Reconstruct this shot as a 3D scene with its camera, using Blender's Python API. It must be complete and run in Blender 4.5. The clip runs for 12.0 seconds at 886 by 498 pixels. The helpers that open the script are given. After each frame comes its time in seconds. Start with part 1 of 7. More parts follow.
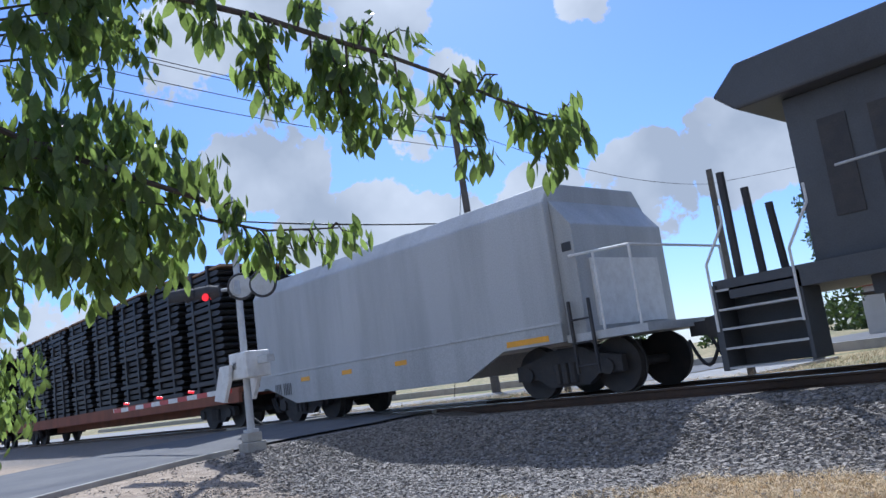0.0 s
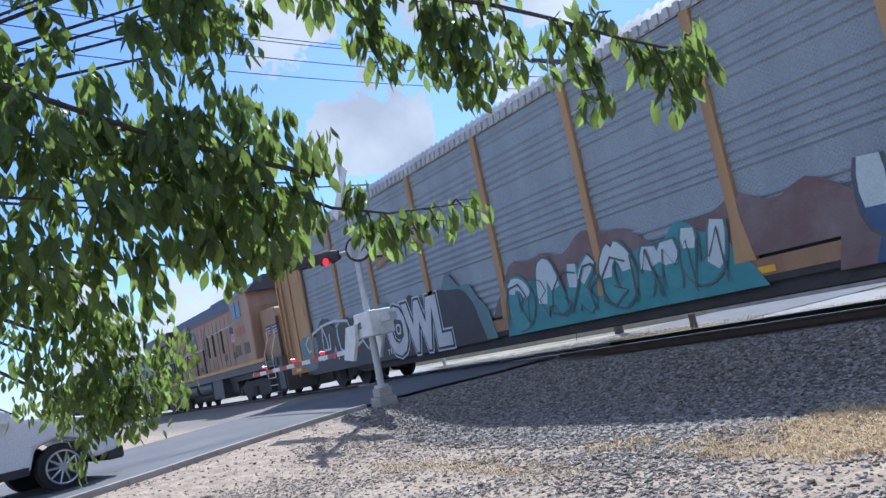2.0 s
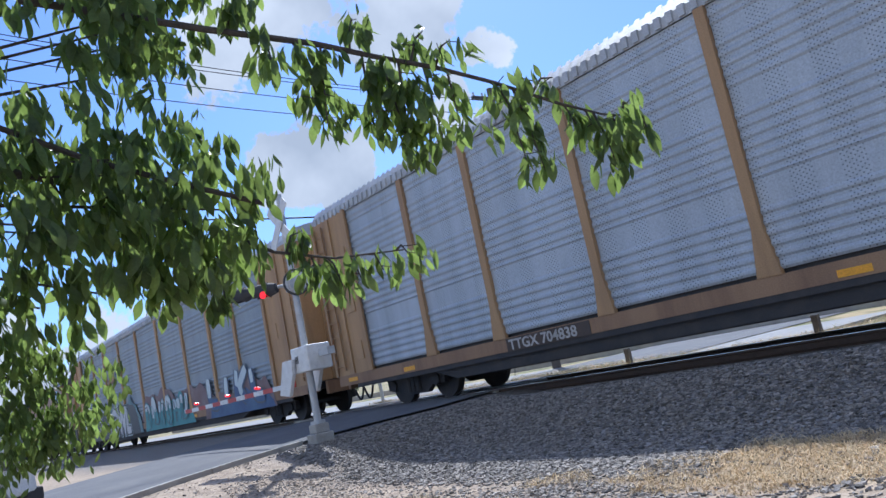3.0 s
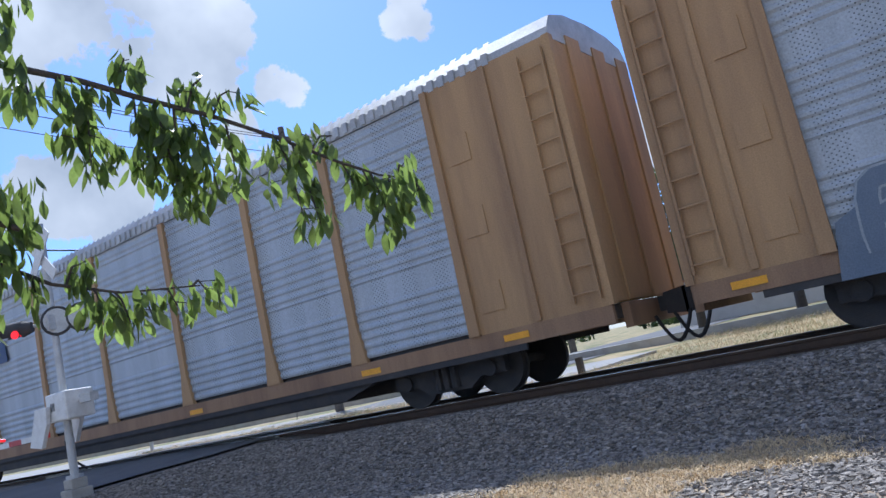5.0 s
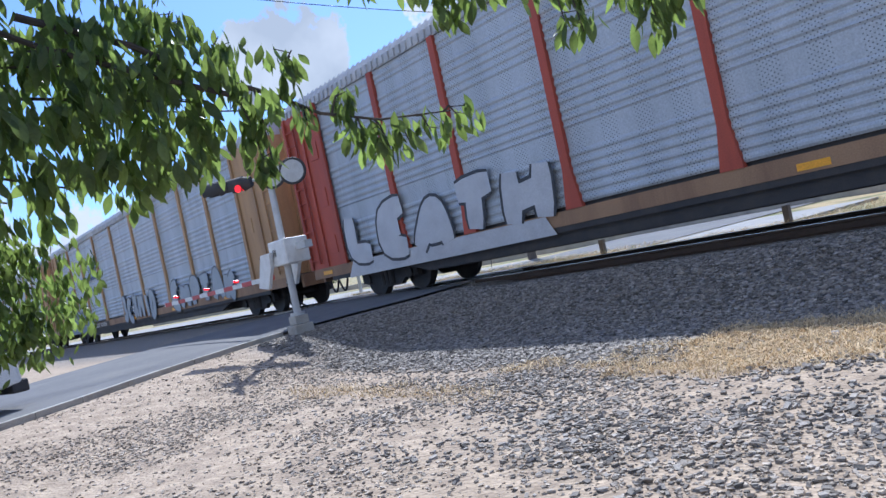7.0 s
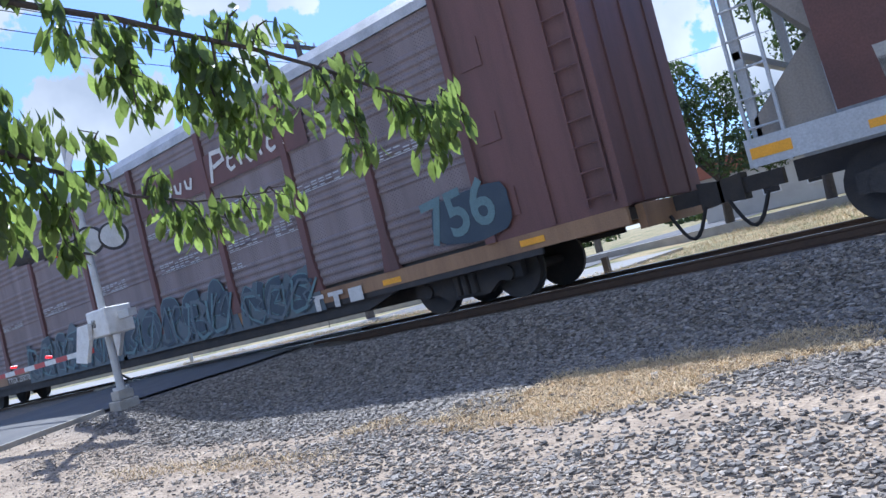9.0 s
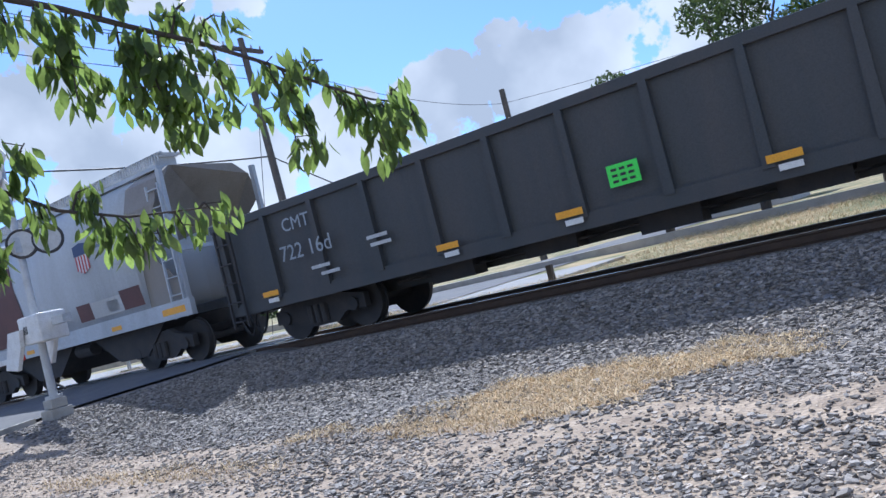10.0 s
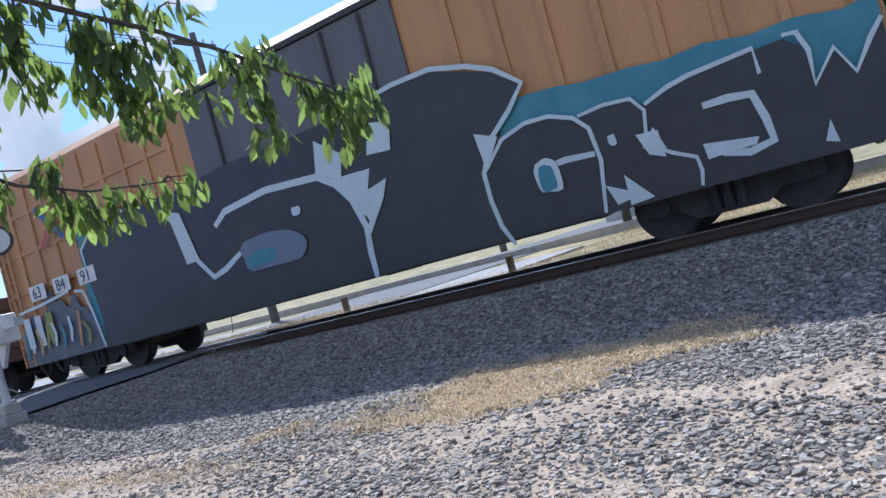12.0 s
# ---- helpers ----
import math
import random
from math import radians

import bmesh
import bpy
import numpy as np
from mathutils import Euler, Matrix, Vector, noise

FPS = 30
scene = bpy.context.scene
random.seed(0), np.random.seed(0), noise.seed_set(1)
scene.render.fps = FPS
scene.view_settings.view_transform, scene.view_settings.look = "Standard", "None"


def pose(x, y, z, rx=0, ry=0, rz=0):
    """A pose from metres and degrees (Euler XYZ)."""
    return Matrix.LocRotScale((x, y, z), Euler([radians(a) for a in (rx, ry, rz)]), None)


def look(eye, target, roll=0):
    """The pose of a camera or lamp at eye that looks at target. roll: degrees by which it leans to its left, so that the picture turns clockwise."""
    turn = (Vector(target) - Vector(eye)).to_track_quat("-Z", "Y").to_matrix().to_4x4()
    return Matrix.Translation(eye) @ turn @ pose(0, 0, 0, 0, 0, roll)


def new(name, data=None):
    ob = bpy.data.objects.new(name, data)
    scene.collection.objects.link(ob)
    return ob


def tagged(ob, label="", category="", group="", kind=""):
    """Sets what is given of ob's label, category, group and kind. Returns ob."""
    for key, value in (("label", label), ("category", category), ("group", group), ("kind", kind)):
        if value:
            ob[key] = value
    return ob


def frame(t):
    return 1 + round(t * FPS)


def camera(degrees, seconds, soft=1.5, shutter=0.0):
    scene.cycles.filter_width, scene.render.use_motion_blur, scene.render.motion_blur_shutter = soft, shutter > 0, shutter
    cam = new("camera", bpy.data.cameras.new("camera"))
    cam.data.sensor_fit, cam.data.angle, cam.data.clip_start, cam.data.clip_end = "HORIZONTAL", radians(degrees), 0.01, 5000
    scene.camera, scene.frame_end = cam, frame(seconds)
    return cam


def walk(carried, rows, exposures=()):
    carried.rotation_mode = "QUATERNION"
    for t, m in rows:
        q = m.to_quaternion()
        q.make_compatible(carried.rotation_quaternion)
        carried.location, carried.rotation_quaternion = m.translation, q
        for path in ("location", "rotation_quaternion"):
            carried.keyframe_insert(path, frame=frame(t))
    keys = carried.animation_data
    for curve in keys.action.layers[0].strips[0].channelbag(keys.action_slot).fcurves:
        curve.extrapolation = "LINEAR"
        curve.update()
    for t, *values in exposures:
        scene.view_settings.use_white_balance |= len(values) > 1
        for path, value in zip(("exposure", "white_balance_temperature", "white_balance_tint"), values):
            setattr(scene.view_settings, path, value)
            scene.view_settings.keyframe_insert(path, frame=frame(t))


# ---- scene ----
import collections
import itertools

cam = camera(59.6, 12.0)
EYE = (1.0, -1.495, 0.655)      # held in one spot and turned
PATH = [
    (0, EYE, (-0.4573, -0.1639, 0.9779), -7.77),
    (0.5, EYE, (-0.5162, -0.2372, 1.0001), -5.40),
    (1, EYE, (-0.5672, -0.2937, 0.9728), -6.14),
    (1.5, EYE, (-0.6124, -0.3401, 0.9129), -9.46),
    (2, EYE, (-0.6536, -0.3970, 0.8998), -11.59),
    (2.5, EYE, (-0.6366, -0.3802, 0.9357), -11.41),
    (3, EYE, (-0.5476, -0.2640, 0.9544), -11.71),
    (3.5, EYE, (-0.4304, -0.1289, 0.9510), -11.95),
    (3.7, EYE, (-0.3847, -0.0816, 0.9462), -12.16),
    (5.5, EYE, (-0.1185, 0.1367, 0.9492), -12.24),
    (6, EYE, (-0.4017, -0.0975, 0.9419), -9.46),
    (6.5, EYE, (-0.5150, -0.1930, 0.7531), -10.83),
    (6.7, EYE, (-0.5747, -0.2624, 0.6878), -11.58),
    (8.3, EYE, (-0.4230, -0.0900, 0.6880), -16.86),
    (8.5, EYE, (-0.3685, -0.0375, 0.7089), -16.29),
    (9, EYE, (-0.2508, 0.0641, 0.7250), -14.28),
    (9.5, EYE, (-0.1724, 0.1238, 0.7255), -13.78),
    (10, EYE, (-0.1394, 0.1479, 0.7077), -13.94),
    (10.5, EYE, (-0.1710, 0.1260, 0.6860), -14.00),
    (11, EYE, (-0.1755, 0.1228, 0.6851), -14.50),
    (11.5, EYE, (-0.1050, 0.1716, 0.6916), -15.20),
    (12, EYE, (-0.0604, 0.2007, 0.6652), -15.24),
]
walk(cam, [(t, look(eye, target, roll)) for t, eye, target, roll in PATH], [(0, 0.45, 5480, 10), (1.2, 0.51, 5480, 10), (2, 0.71, 5480, 10), (2.5, 0.77, 5480, 10), (3, 0.61, 5480, 10), (5.5, 0.61, 5480, 10), (6.5, 0.67, 5480, 10), (8.5, 0.87, 5400, 10), (9.5, 0.79, 5400, 10), (10, 0.69, 5400, 10), (11, 0.59, 5400, 10), (11.5, 0.53, 5400, 10), (12, 0.73, 5400, 10)])

# ---------------------------------------------------------------- world, sun, exposure
SUN_EL, SUN_AZ = 48.0, -50.0     # degrees; azimuth from +y towards +x


def make_world():
    w = bpy.data.worlds.new("sky")
    scene.world = w
    w.use_nodes = True
    nt = w.node_tree
    nt.nodes.clear()
    N, L = nt.nodes.new, nt.links.new
    out, bg = N("ShaderNodeOutputWorld"), N("ShaderNodeBackground")
    sky = N("ShaderNodeTexSky")
    sky.sky_type, sky.sun_disc = "NISHITA", False
    sky.sun_elevation, sky.sun_rotation = radians(SUN_EL), radians(SUN_AZ)
    sky.air_density, sky.dust_density, sky.ozone_density = 1.0, 0.5, 3.0
    co = N("ShaderNodeTexCoord")
    # cumulus banks: centre direction, size in degrees, weight
    banks = (((-0.42, 0.883, 0.211), 4.2, 0.95),
             ((-0.335, 0.918, 0.212), 4.2, 0.95),
             ((-0.528, 0.827, 0.194), 4.5, 0.95),
             ((-0.628, 0.757, 0.181), 4.5, 0.95),
             ((-0.731, 0.662, 0.169), 5, 0.95),
             ((-0.829, 0.542, 0.142), 5, 0.9),
             ((-0.831, 0.466, 0.304), 5.5, 0.9),
             ((-0.434, 0.862, 0.262), 2, 0.75),
             ((-0.239, 0.953, 0.186), 6, 0.9),
             ((-0.708, 0.541, 0.454), 6.5, 0.95),
             ((-0.764, 0.442, 0.469), 6.5, 0.9),
             ((-0.652, 0.66, 0.374), 2.6, 0.9),
             ((-0.502, 0.754, 0.423), 3.2, 0.85),
             ((-0.822, 0.477, 0.311), 4.2, 0.9),
             ((-0.814, 0.483, 0.323), 4.8, 0.95),
             ((-0.814, 0.407, 0.415), 5.5, 0.85),
             ((-0.711, 0.63, 0.311), 3.2, 0.9),
             ((-0.764, 0.617, 0.188), 5, 0.95),
             ((-0.829, 0.535, 0.161), 5, 0.9),
             ((-0.485, 0.766, 0.421), 2.4, 0.8),
             ((-0.976, 0.192, 0.107), 7, 0.7),
             # unseen banks behind and overhead, added to whiten the light in shaded parts
             ((0.3, -0.8, 0.5), 30, 0.9), ((0.65, 0.15, 0.75), 24, 0.85), ((-0.35, -0.8, 0.55), 26, 0.9), ((0.2, -0.3, 0.93), 22, 0.8), ((0.7, -0.6, 0.3), 24, 0.9))
    total = None
    for d, size, weight in banks:
        dot = N("ShaderNodeVectorMath")
        dot.operation = "DOT_PRODUCT"
        dot.inputs[1].default_value = Vector(d).normalized()
        L(co.outputs["Generated"], dot.inputs[0])
        r = N("ShaderNodeMapRange")
        r.interpolation_type = "SMOOTHSTEP"
        for k, v in (("From Min", math.cos(radians(size * 1.3))), ("From Max", 1.0), ("To Max", weight)):
            r.inputs[k].default_value = v
        L(dot.outputs["Value"], r.inputs["Value"])
        if total is None:
            total = r.outputs[0]
        else:
            m = N("ShaderNodeMath")
            m.operation = "MAXIMUM"
            L(total, m.inputs[0]), L(r.outputs[0], m.inputs[1])
            total = m.outputs[0]
    no = N("ShaderNodeTexNoise")
    no.inputs["Scale"].default_value, no.inputs["Detail"].default_value, no.inputs["Roughness"].default_value = 7, 9, 0.6
    L(co.outputs["Generated"], no.inputs["Vector"])
    mad = N("ShaderNodeMath")
    mad.operation = "MULTIPLY_ADD"
    mad.inputs[1].default_value, mad.inputs[2].default_value = 2.8, -1.52
    L(no.outputs[0], mad.inputs[0])
    s = N("ShaderNodeMath")
    L(mad.outputs[0], s.inputs[0]), L(total, s.inputs[1])
    mask = N("ShaderNodeMapRange")
    mask.interpolation_type = "SMOOTHSTEP"
    mask.inputs["From Min"].default_value, mask.inputs["From Max"].default_value = 0.43, 0.53
    L(s.outputs[0], mask.inputs["Value"])
    sh = N("ShaderNodeTexNoise")
    sh.inputs["Scale"].default_value, sh.inputs["Detail"].default_value = 5, 5
    L(co.outputs["Generated"], sh.inputs["Vector"])
    cr = N("ShaderNodeValToRGB")
    cr.color_ramp.elements[0].position, cr.color_ramp.elements[0].color = 0.35, (2.5, 2.7, 3.05, 1)
    cr.color_ramp.elements[1].position, cr.color_ramp.elements[1].color = 0.62, (4.3, 4.4, 4.6, 1)
    L(sh.outputs[0], cr.inputs[0])
    mix = N("ShaderNodeMix")
    mix.data_type = "RGBA"
    tint = N("ShaderNodeVectorMath")
    tint.operation = "MULTIPLY"
    tint.inputs[1].default_value = (0.56, 0.64, 0.84)
    L(sky.outputs[0], tint.inputs[0])
    L(mask.outputs[0], mix.inputs[0]), L(tint.outputs[0], mix.inputs[6]), L(cr.outputs[0], mix.inputs[7])
    L(mix.outputs[2], bg.inputs["Color"])
    bg.inputs["Strength"].default_value = 0.13
    L(bg.outputs[0], out.inputs[0])


make_world()
sun = new("sun", bpy.data.lights.new("sun", "SUN"))
sun.data.energy, sun.data.angle, sun.data.color = 3.6, radians(0.6), (1.0, 0.95, 0.87)
_az, _el = radians(SUN_AZ), radians(SUN_EL)
sun.matrix_world = look((math.sin(_az) * math.cos(_el) * 60, math.cos(_az) * math.cos(_el) * 60, math.sin(_el) * 60), (0, 0, 0))

# ---------------------------------------------------------------- materials
MATS = {}


def mat(name, color, rough=0.7, metal=0.0, dirt=None, amount=0.5, scale=3.0, fine=60.0, bump=0.15, streak=False,
        emit=0.0, translucent=0.0, random_tint=0.0, holes=0.0, coat=0.0):
    """A procedural surface: base colour, dirt at a large scale, grain at a small one, relief."""
    if name in MATS:
        return MATS[name]
    m = bpy.data.materials.new(name)
    m.use_nodes = True
    nt = m.node_tree
    N, L = nt.nodes.new, nt.links.new
    b = nt.nodes["Principled BSDF"]
    b.inputs["Roughness"].default_value, b.inputs["Metallic"].default_value = rough, metal
    b.inputs["Coat Weight"].default_value = coat
    co = N("ShaderNodeTexCoord")
    mp = N("ShaderNodeMapping")
    L(co.outputs["Object"], mp.inputs[0])
    if streak:
        mp.inputs["Scale"].default_value = (1.0, 1.0, 0.12)
    big, small = N("ShaderNodeTexNoise"), N("ShaderNodeTexNoise")
    big.inputs["Scale"].default_value, big.inputs["Detail"].default_value, big.inputs["Roughness"].default_value = scale, 7, 0.65
    small.inputs["Scale"].default_value, small.inputs["Detail"].default_value = fine, 4
    L(mp.outputs[0], big.inputs[0]), L(co.outputs["Object"], small.inputs[0])
    ramp = N("ShaderNodeMapRange")
    ramp.inputs["From Min"].default_value, ramp.inputs["From Max"].default_value = 0.42, 0.72
    ramp.inputs["To Max"].default_value = amount
    L(big.outputs[0], ramp.inputs[0])
    d = dirt or tuple(c * 0.45 for c in color)
    mix = N("ShaderNodeMix")
    mix.data_type = "RGBA"
    mix.inputs[6].default_value, mix.inputs[7].default_value = (*color, 1), (*d, 1)
    L(ramp.outputs[0], mix.inputs[0])
    grain = N("ShaderNodeMapRange")
    grain.inputs["From Min"].default_value, grain.inputs["From Max"].default_value = 0.25, 0.75
    grain.inputs["To Min"].default_value, grain.inputs["To Max"].default_value = 0.82, 1.15
    L(small.outputs[0], grain.inputs[0])
    mul = N("ShaderNodeVectorMath")
    mul.operation = "SCALE"
    L(mix.outputs[2], mul.inputs[0]), L(grain.outputs[0], mul.inputs["Scale"])
    last = mul.outputs[0]
    if random_tint:
        geo = N("ShaderNodeObjectInfo") if random_tint > 0 else N("ShaderNodeNewGeometry")
        hs = N("ShaderNodeMapRange")
        hs.inputs["To Min"].default_value, hs.inputs["To Max"].default_value = 1 - abs(random_tint), 1 + abs(random_tint)
        L(geo.outputs["Random"] if random_tint > 0 else geo.outputs["Random Per Island"], hs.inputs[0])
        mu = N("ShaderNodeVectorMath")
        mu.operation = "SCALE"
        L(last, mu.inputs[0]), L(hs.outputs[0], mu.inputs["Scale"])
        last = mu.outputs[0]
    if holes:
        # rows of punched holes in the sheet metal
        sep = N("ShaderNodeSeparateXYZ")
        L(co.outputs["Object"], sep.inputs[0])
        prod = None
        for axis, k in (("X", 2 * math.pi / 0.086), ("Z", 2 * math.pi / 0.07)):
            a = N("ShaderNodeMath")
            a.operation = "MULTIPLY"
            a.inputs[1].default_value = k
            L(sep.outputs[axis], a.inputs[0])
            sn = N("ShaderNodeMath")
            sn.operation = "SINE"
            L(a.outputs[0], sn.inputs[0])
            if prod is None:
                prod = sn.outputs[0]
            else:
                mm = N("ShaderNodeMath")
                mm.operation = "MULTIPLY"
                L(prod, mm.inputs[0]), L(sn.outputs[0], mm.inputs[1])
                prod = mm.outputs[0]
        th = N("ShaderNodeMapRange")
        th.inputs["From Min"].default_value, th.inputs["From Max"].default_value = 0.62, 0.8
        th.inputs["To Max"].default_value = holes
        L(prod, th.inputs[0])
        hm = N("ShaderNodeMix")
        hm.data_type = "RGBA"
        hm.inputs[7].default_value = (0.02, 0.025, 0.03, 1)
        # the holes stand in groups of columns with plain sheet between
        gx, gs, gm, both = N("ShaderNodeMath"), N("ShaderNodeMath"), N("ShaderNodeMapRange"), N("ShaderNodeMath")
        gx.operation, gs.operation, both.operation = "MULTIPLY", "SINE", "MULTIPLY"
        gx.inputs[1].default_value = 2 * math.pi / 0.69
        gm.inputs["From Min"].default_value, gm.inputs["From Max"].default_value, gm.inputs["To Min"].default_value = -0.15, 0.25, 0.12
        L(sep.outputs["X"], gx.inputs[0]), L(gx.outputs[0], gs.inputs[0]), L(gs.outputs[0], gm.inputs[0])
        L(th.outputs[0], both.inputs[0]), L(gm.outputs[0], both.inputs[1])
        L(both.outputs[0], hm.inputs[0]), L(last, hm.inputs[6])
        last = hm.outputs[2]
    L(last, b.inputs["Base Color"])
    if bump:
        bp = N("ShaderNodeBump")
        bp.inputs["Strength"].default_value, bp.inputs["Distance"].default_value = bump, 0.02
        L(small.outputs[0], bp.inputs["Height"]), L(bp.outputs[0], b.inputs["Normal"])
    if emit:
        b.inputs["Emission Color"].default_value, b.inputs["Emission Strength"].default_value = (*color, 1), emit
    if translucent:
        tr, ms = N("ShaderNodeBsdfTranslucent"), N("ShaderNodeMixShader")
        ms.inputs[0].default_value = translucent
        br = N("ShaderNodeVectorMath")
        br.operation = "MULTIPLY"
        br.inputs[1].default_value = (1.8, 1.75, 0.85)
        L(last, br.inputs[0]), L(br.outputs[0], tr.inputs[0])
        L(b.outputs[0], ms.inputs[1]), L(tr.outputs[0], ms.inputs[2])
        L(ms.outputs[0], nt.nodes["Material Output"].inputs[0])
    MATS[name] = m
    return m


GALV = mat("galvanised panel", (0.46, 0.505, 0.555), 0.55, 0.15, (0.29, 0.32, 0.35), 0.7, 0.9, 40, 0.1, streak=True, holes=0.8)
GALVD = mat("weathered galvanised panel", (0.30, 0.345, 0.38), 0.6, 0.15, (0.20, 0.23, 0.255), 0.7, 0.8, 40, 0.1, streak=True, holes=0.35)
BROWNP = mat("rusty panel", (0.26, 0.22, 0.225), 0.7, 0.1, (0.14, 0.11, 0.11), 0.8, 1.1, 50, 0.15, streak=True, holes=0.6)
ROOFG = mat("ribbed roof metal", (0.5, 0.51, 0.52), 0.55, 0.2, (0.2, 0.2, 0.2), 0.6, 2, 50)
YEL = mat("faded yellow paint", (0.44, 0.275, 0.13), 0.65, 0, (0.22, 0.13, 0.075), 0.85, 1.2, 50, 0.12, streak=True)
YELD = mat("rusty yellow paint", (0.33, 0.205, 0.115), 0.7, 0, (0.15, 0.085, 0.055), 0.8, 1.5, 50, 0.15, streak=True)
REDP = mat("red oxide paint", (0.42, 0.075, 0.04), 0.6, 0, (0.18, 0.045, 0.03), 0.7, 1.2, 50, 0.12, streak=True)
BRN = mat("brown car paint", (0.16, 0.08, 0.075), 0.65, 0, (0.08, 0.05, 0.045), 0.8, 1.4, 50, 0.12, streak=True)
BLK = mat("black grimy steel", (0.042, 0.042, 0.045), 0.75, 0.0, (0.085, 0.075, 0.065), 0.6, 3, 60, 0.2)
GONB = mat("black green gondola paint", (0.05, 0.056, 0.06), 0.6, 0.0, (0.085, 0.075, 0.07), 0.6, 1.2, 50, 0.12, streak=True)
GONR = mat("dark oxide gondola paint", (0.088, 0.055, 0.057), 0.65, 0.0, (0.06, 0.044, 0.046), 0.7, 1.2, 50, 0.12, streak=True)
UPY = mat("locomotive yellow paint", (0.33, 0.215, 0.135), 0.55, 0, (0.17, 0.115, 0.085), 0.8, 1.0, 50, 0.06, streak=True)
UPG = mat("locomotive grey paint", (0.075, 0.08, 0.088), 0.55, 0, (0.045, 0.045, 0.047), 0.6, 1.5, 50, 0.06)
WHT = mat("white car paint", (0.46, 0.47, 0.47), 0.5, 0, (0.27, 0.27, 0.26), 0.75, 0.8, 40, 0.05, streak=True)
HOP = mat("light grey hopper paint", (0.47, 0.505, 0.54), 0.5, 0, (0.31, 0.315, 0.32), 0.6, 1.0, 40, 0.06, streak=True)
PATCH = mat("brown primer patch", (0.13, 0.065, 0.06), 0.7, 0, (0.08, 0.05, 0.05), 0.7, 1.2, 40, 0.08)
DOORG = mat("dull grey door paint", (0.125, 0.125, 0.135), 0.65, 0, (0.085, 0.08, 0.08), 0.7, 1.1, 40, 0.08, streak=True)
HOPD = mat("brown grey hopper end paint", (0.27, 0.25, 0.225), 0.7, 0, (0.17, 0.15, 0.13), 0.7, 1.2, 40, 0.08, streak=True)
ORG = mat("orange boxcar paint", (0.50, 0.255, 0.10), 0.6, 0, (0.28, 0.16, 0.08), 0.7, 0.9, 40, 0.08, streak=True)
GREY = mat("grey signal paint", (0.52, 0.53, 0.53), 0.5, 0.1, (0.3, 0.29, 0.27), 0.5, 5, 60, 0.05)
WHITE = mat("white paint", (0.72, 0.72, 0.70), 0.55, 0, (0.45, 0.43, 0.4), 0.5, 6, 60, 0.04)
LETTER = mat("white lettering", (0.66, 0.66, 0.64), 0.6, 0, (0.4, 0.4, 0.4), 0.5, 4, 60, 0)
GRIME = mat("dark grimy number board", (0.07, 0.055, 0.045), 0.7, 0, (0.12, 0.085, 0.06), 0.7, 2, 60, 0.05)
FADEL = mat("faded white lettering", (0.50, 0.49, 0.46), 0.65, 0, (0.28, 0.26, 0.24), 0.7, 5, 60, 0)
BLACKP = mat("black spray paint", (0.028, 0.03, 0.034), 0.5, 0, (0.05, 0.05, 0.055), 0.6, 2, 60, 0.03)
SILV = mat("silver spray paint", (0.50, 0.51, 0.53), 0.45, 0.1, (0.33, 0.33, 0.35), 0.5, 2, 60, 0.03)
RUSTP = mat("dull red brown spray paint", (0.17, 0.105, 0.10), 0.6, 0, (0.25, 0.22, 0.23), 0.7, 1.2, 60, 0.03)
TEAL = mat("teal spray paint", (0.06, 0.25, 0.27), 0.55, 0, (0.12, 0.36, 0.36), 0.6, 1.5, 60, 0.03)
BLUEP = mat("blue spray paint", (0.05, 0.09, 0.20), 0.55, 0, (0.10, 0.2, 0.3), 0.6, 1.5, 60, 0.03)
GBLUE = mat("greyish blue spray paint", (0.13, 0.17, 0.23), 0.55, 0, (0.2, 0.24, 0.3), 0.5, 1.5, 60, 0.03)
PALE = mat("pale spray outline", (0.52, 0.60, 0.62), 0.55, 0, (0.4, 0.5, 0.52), 0.5, 2, 60, 0.02)
CYAN = mat("cyan spray paint", (0.05, 0.20, 0.26), 0.55, 0, (0.12, 0.30, 0.35), 0.6, 1.2, 60, 0.02)
DULLT = mat("dull teal grey spray paint", (0.10, 0.135, 0.16), 0.6, 0, (0.17, 0.18, 0.19), 0.6, 1.5, 60, 0.03)
TEALG = mat("faint teal spray line", (0.13, 0.215, 0.235), 0.6, 0, (0.10, 0.15, 0.17), 0.6, 2.5, 60, 0.03)
DULLG = mat("dull grey spray paint", (0.33, 0.37, 0.41), 0.55, 0, (0.23, 0.26, 0.29), 0.6, 1.5, 60, 0.03)
INK = mat("thin dark spray line", (0.085, 0.095, 0.11), 0.55, 0, (0.16, 0.17, 0.19), 0.6, 2.5, 60, 0.02)
FLAGR = mat("faded flag red", (0.33, 0.115, 0.085), 0.6, 0, (0.2, 0.1, 0.07), 0.6, 1.2, 50, 0.03)
FLAGW = mat("dusty flag white", (0.44, 0.37, 0.30), 0.6, 0, (0.28, 0.22, 0.16), 0.6, 1.2, 50, 0.03)
STRIPE = mat("orange yellow stripe paint", (0.56, 0.29, 0.07), 0.55, 0, (0.3, 0.16, 0.06), 0.5, 2, 50, 0.03)
REFL = mat("yellow reflector", (0.85, 0.40, 0.02), 0.4, 0, (0.6, 0.28, 0.02), 0.4, 9, 60, 0)
REFW = mat("white reflector", (0.75, 0.75, 0.72), 0.4, 0, (0.5, 0.5, 0.5), 0.4, 9, 60, 0)
GRN = mat("fluorescent green sign", (0.12, 0.80, 0.10), 0.5, 0, (0.1, 0.65, 0.08), 0.3, 9, 60, 0)
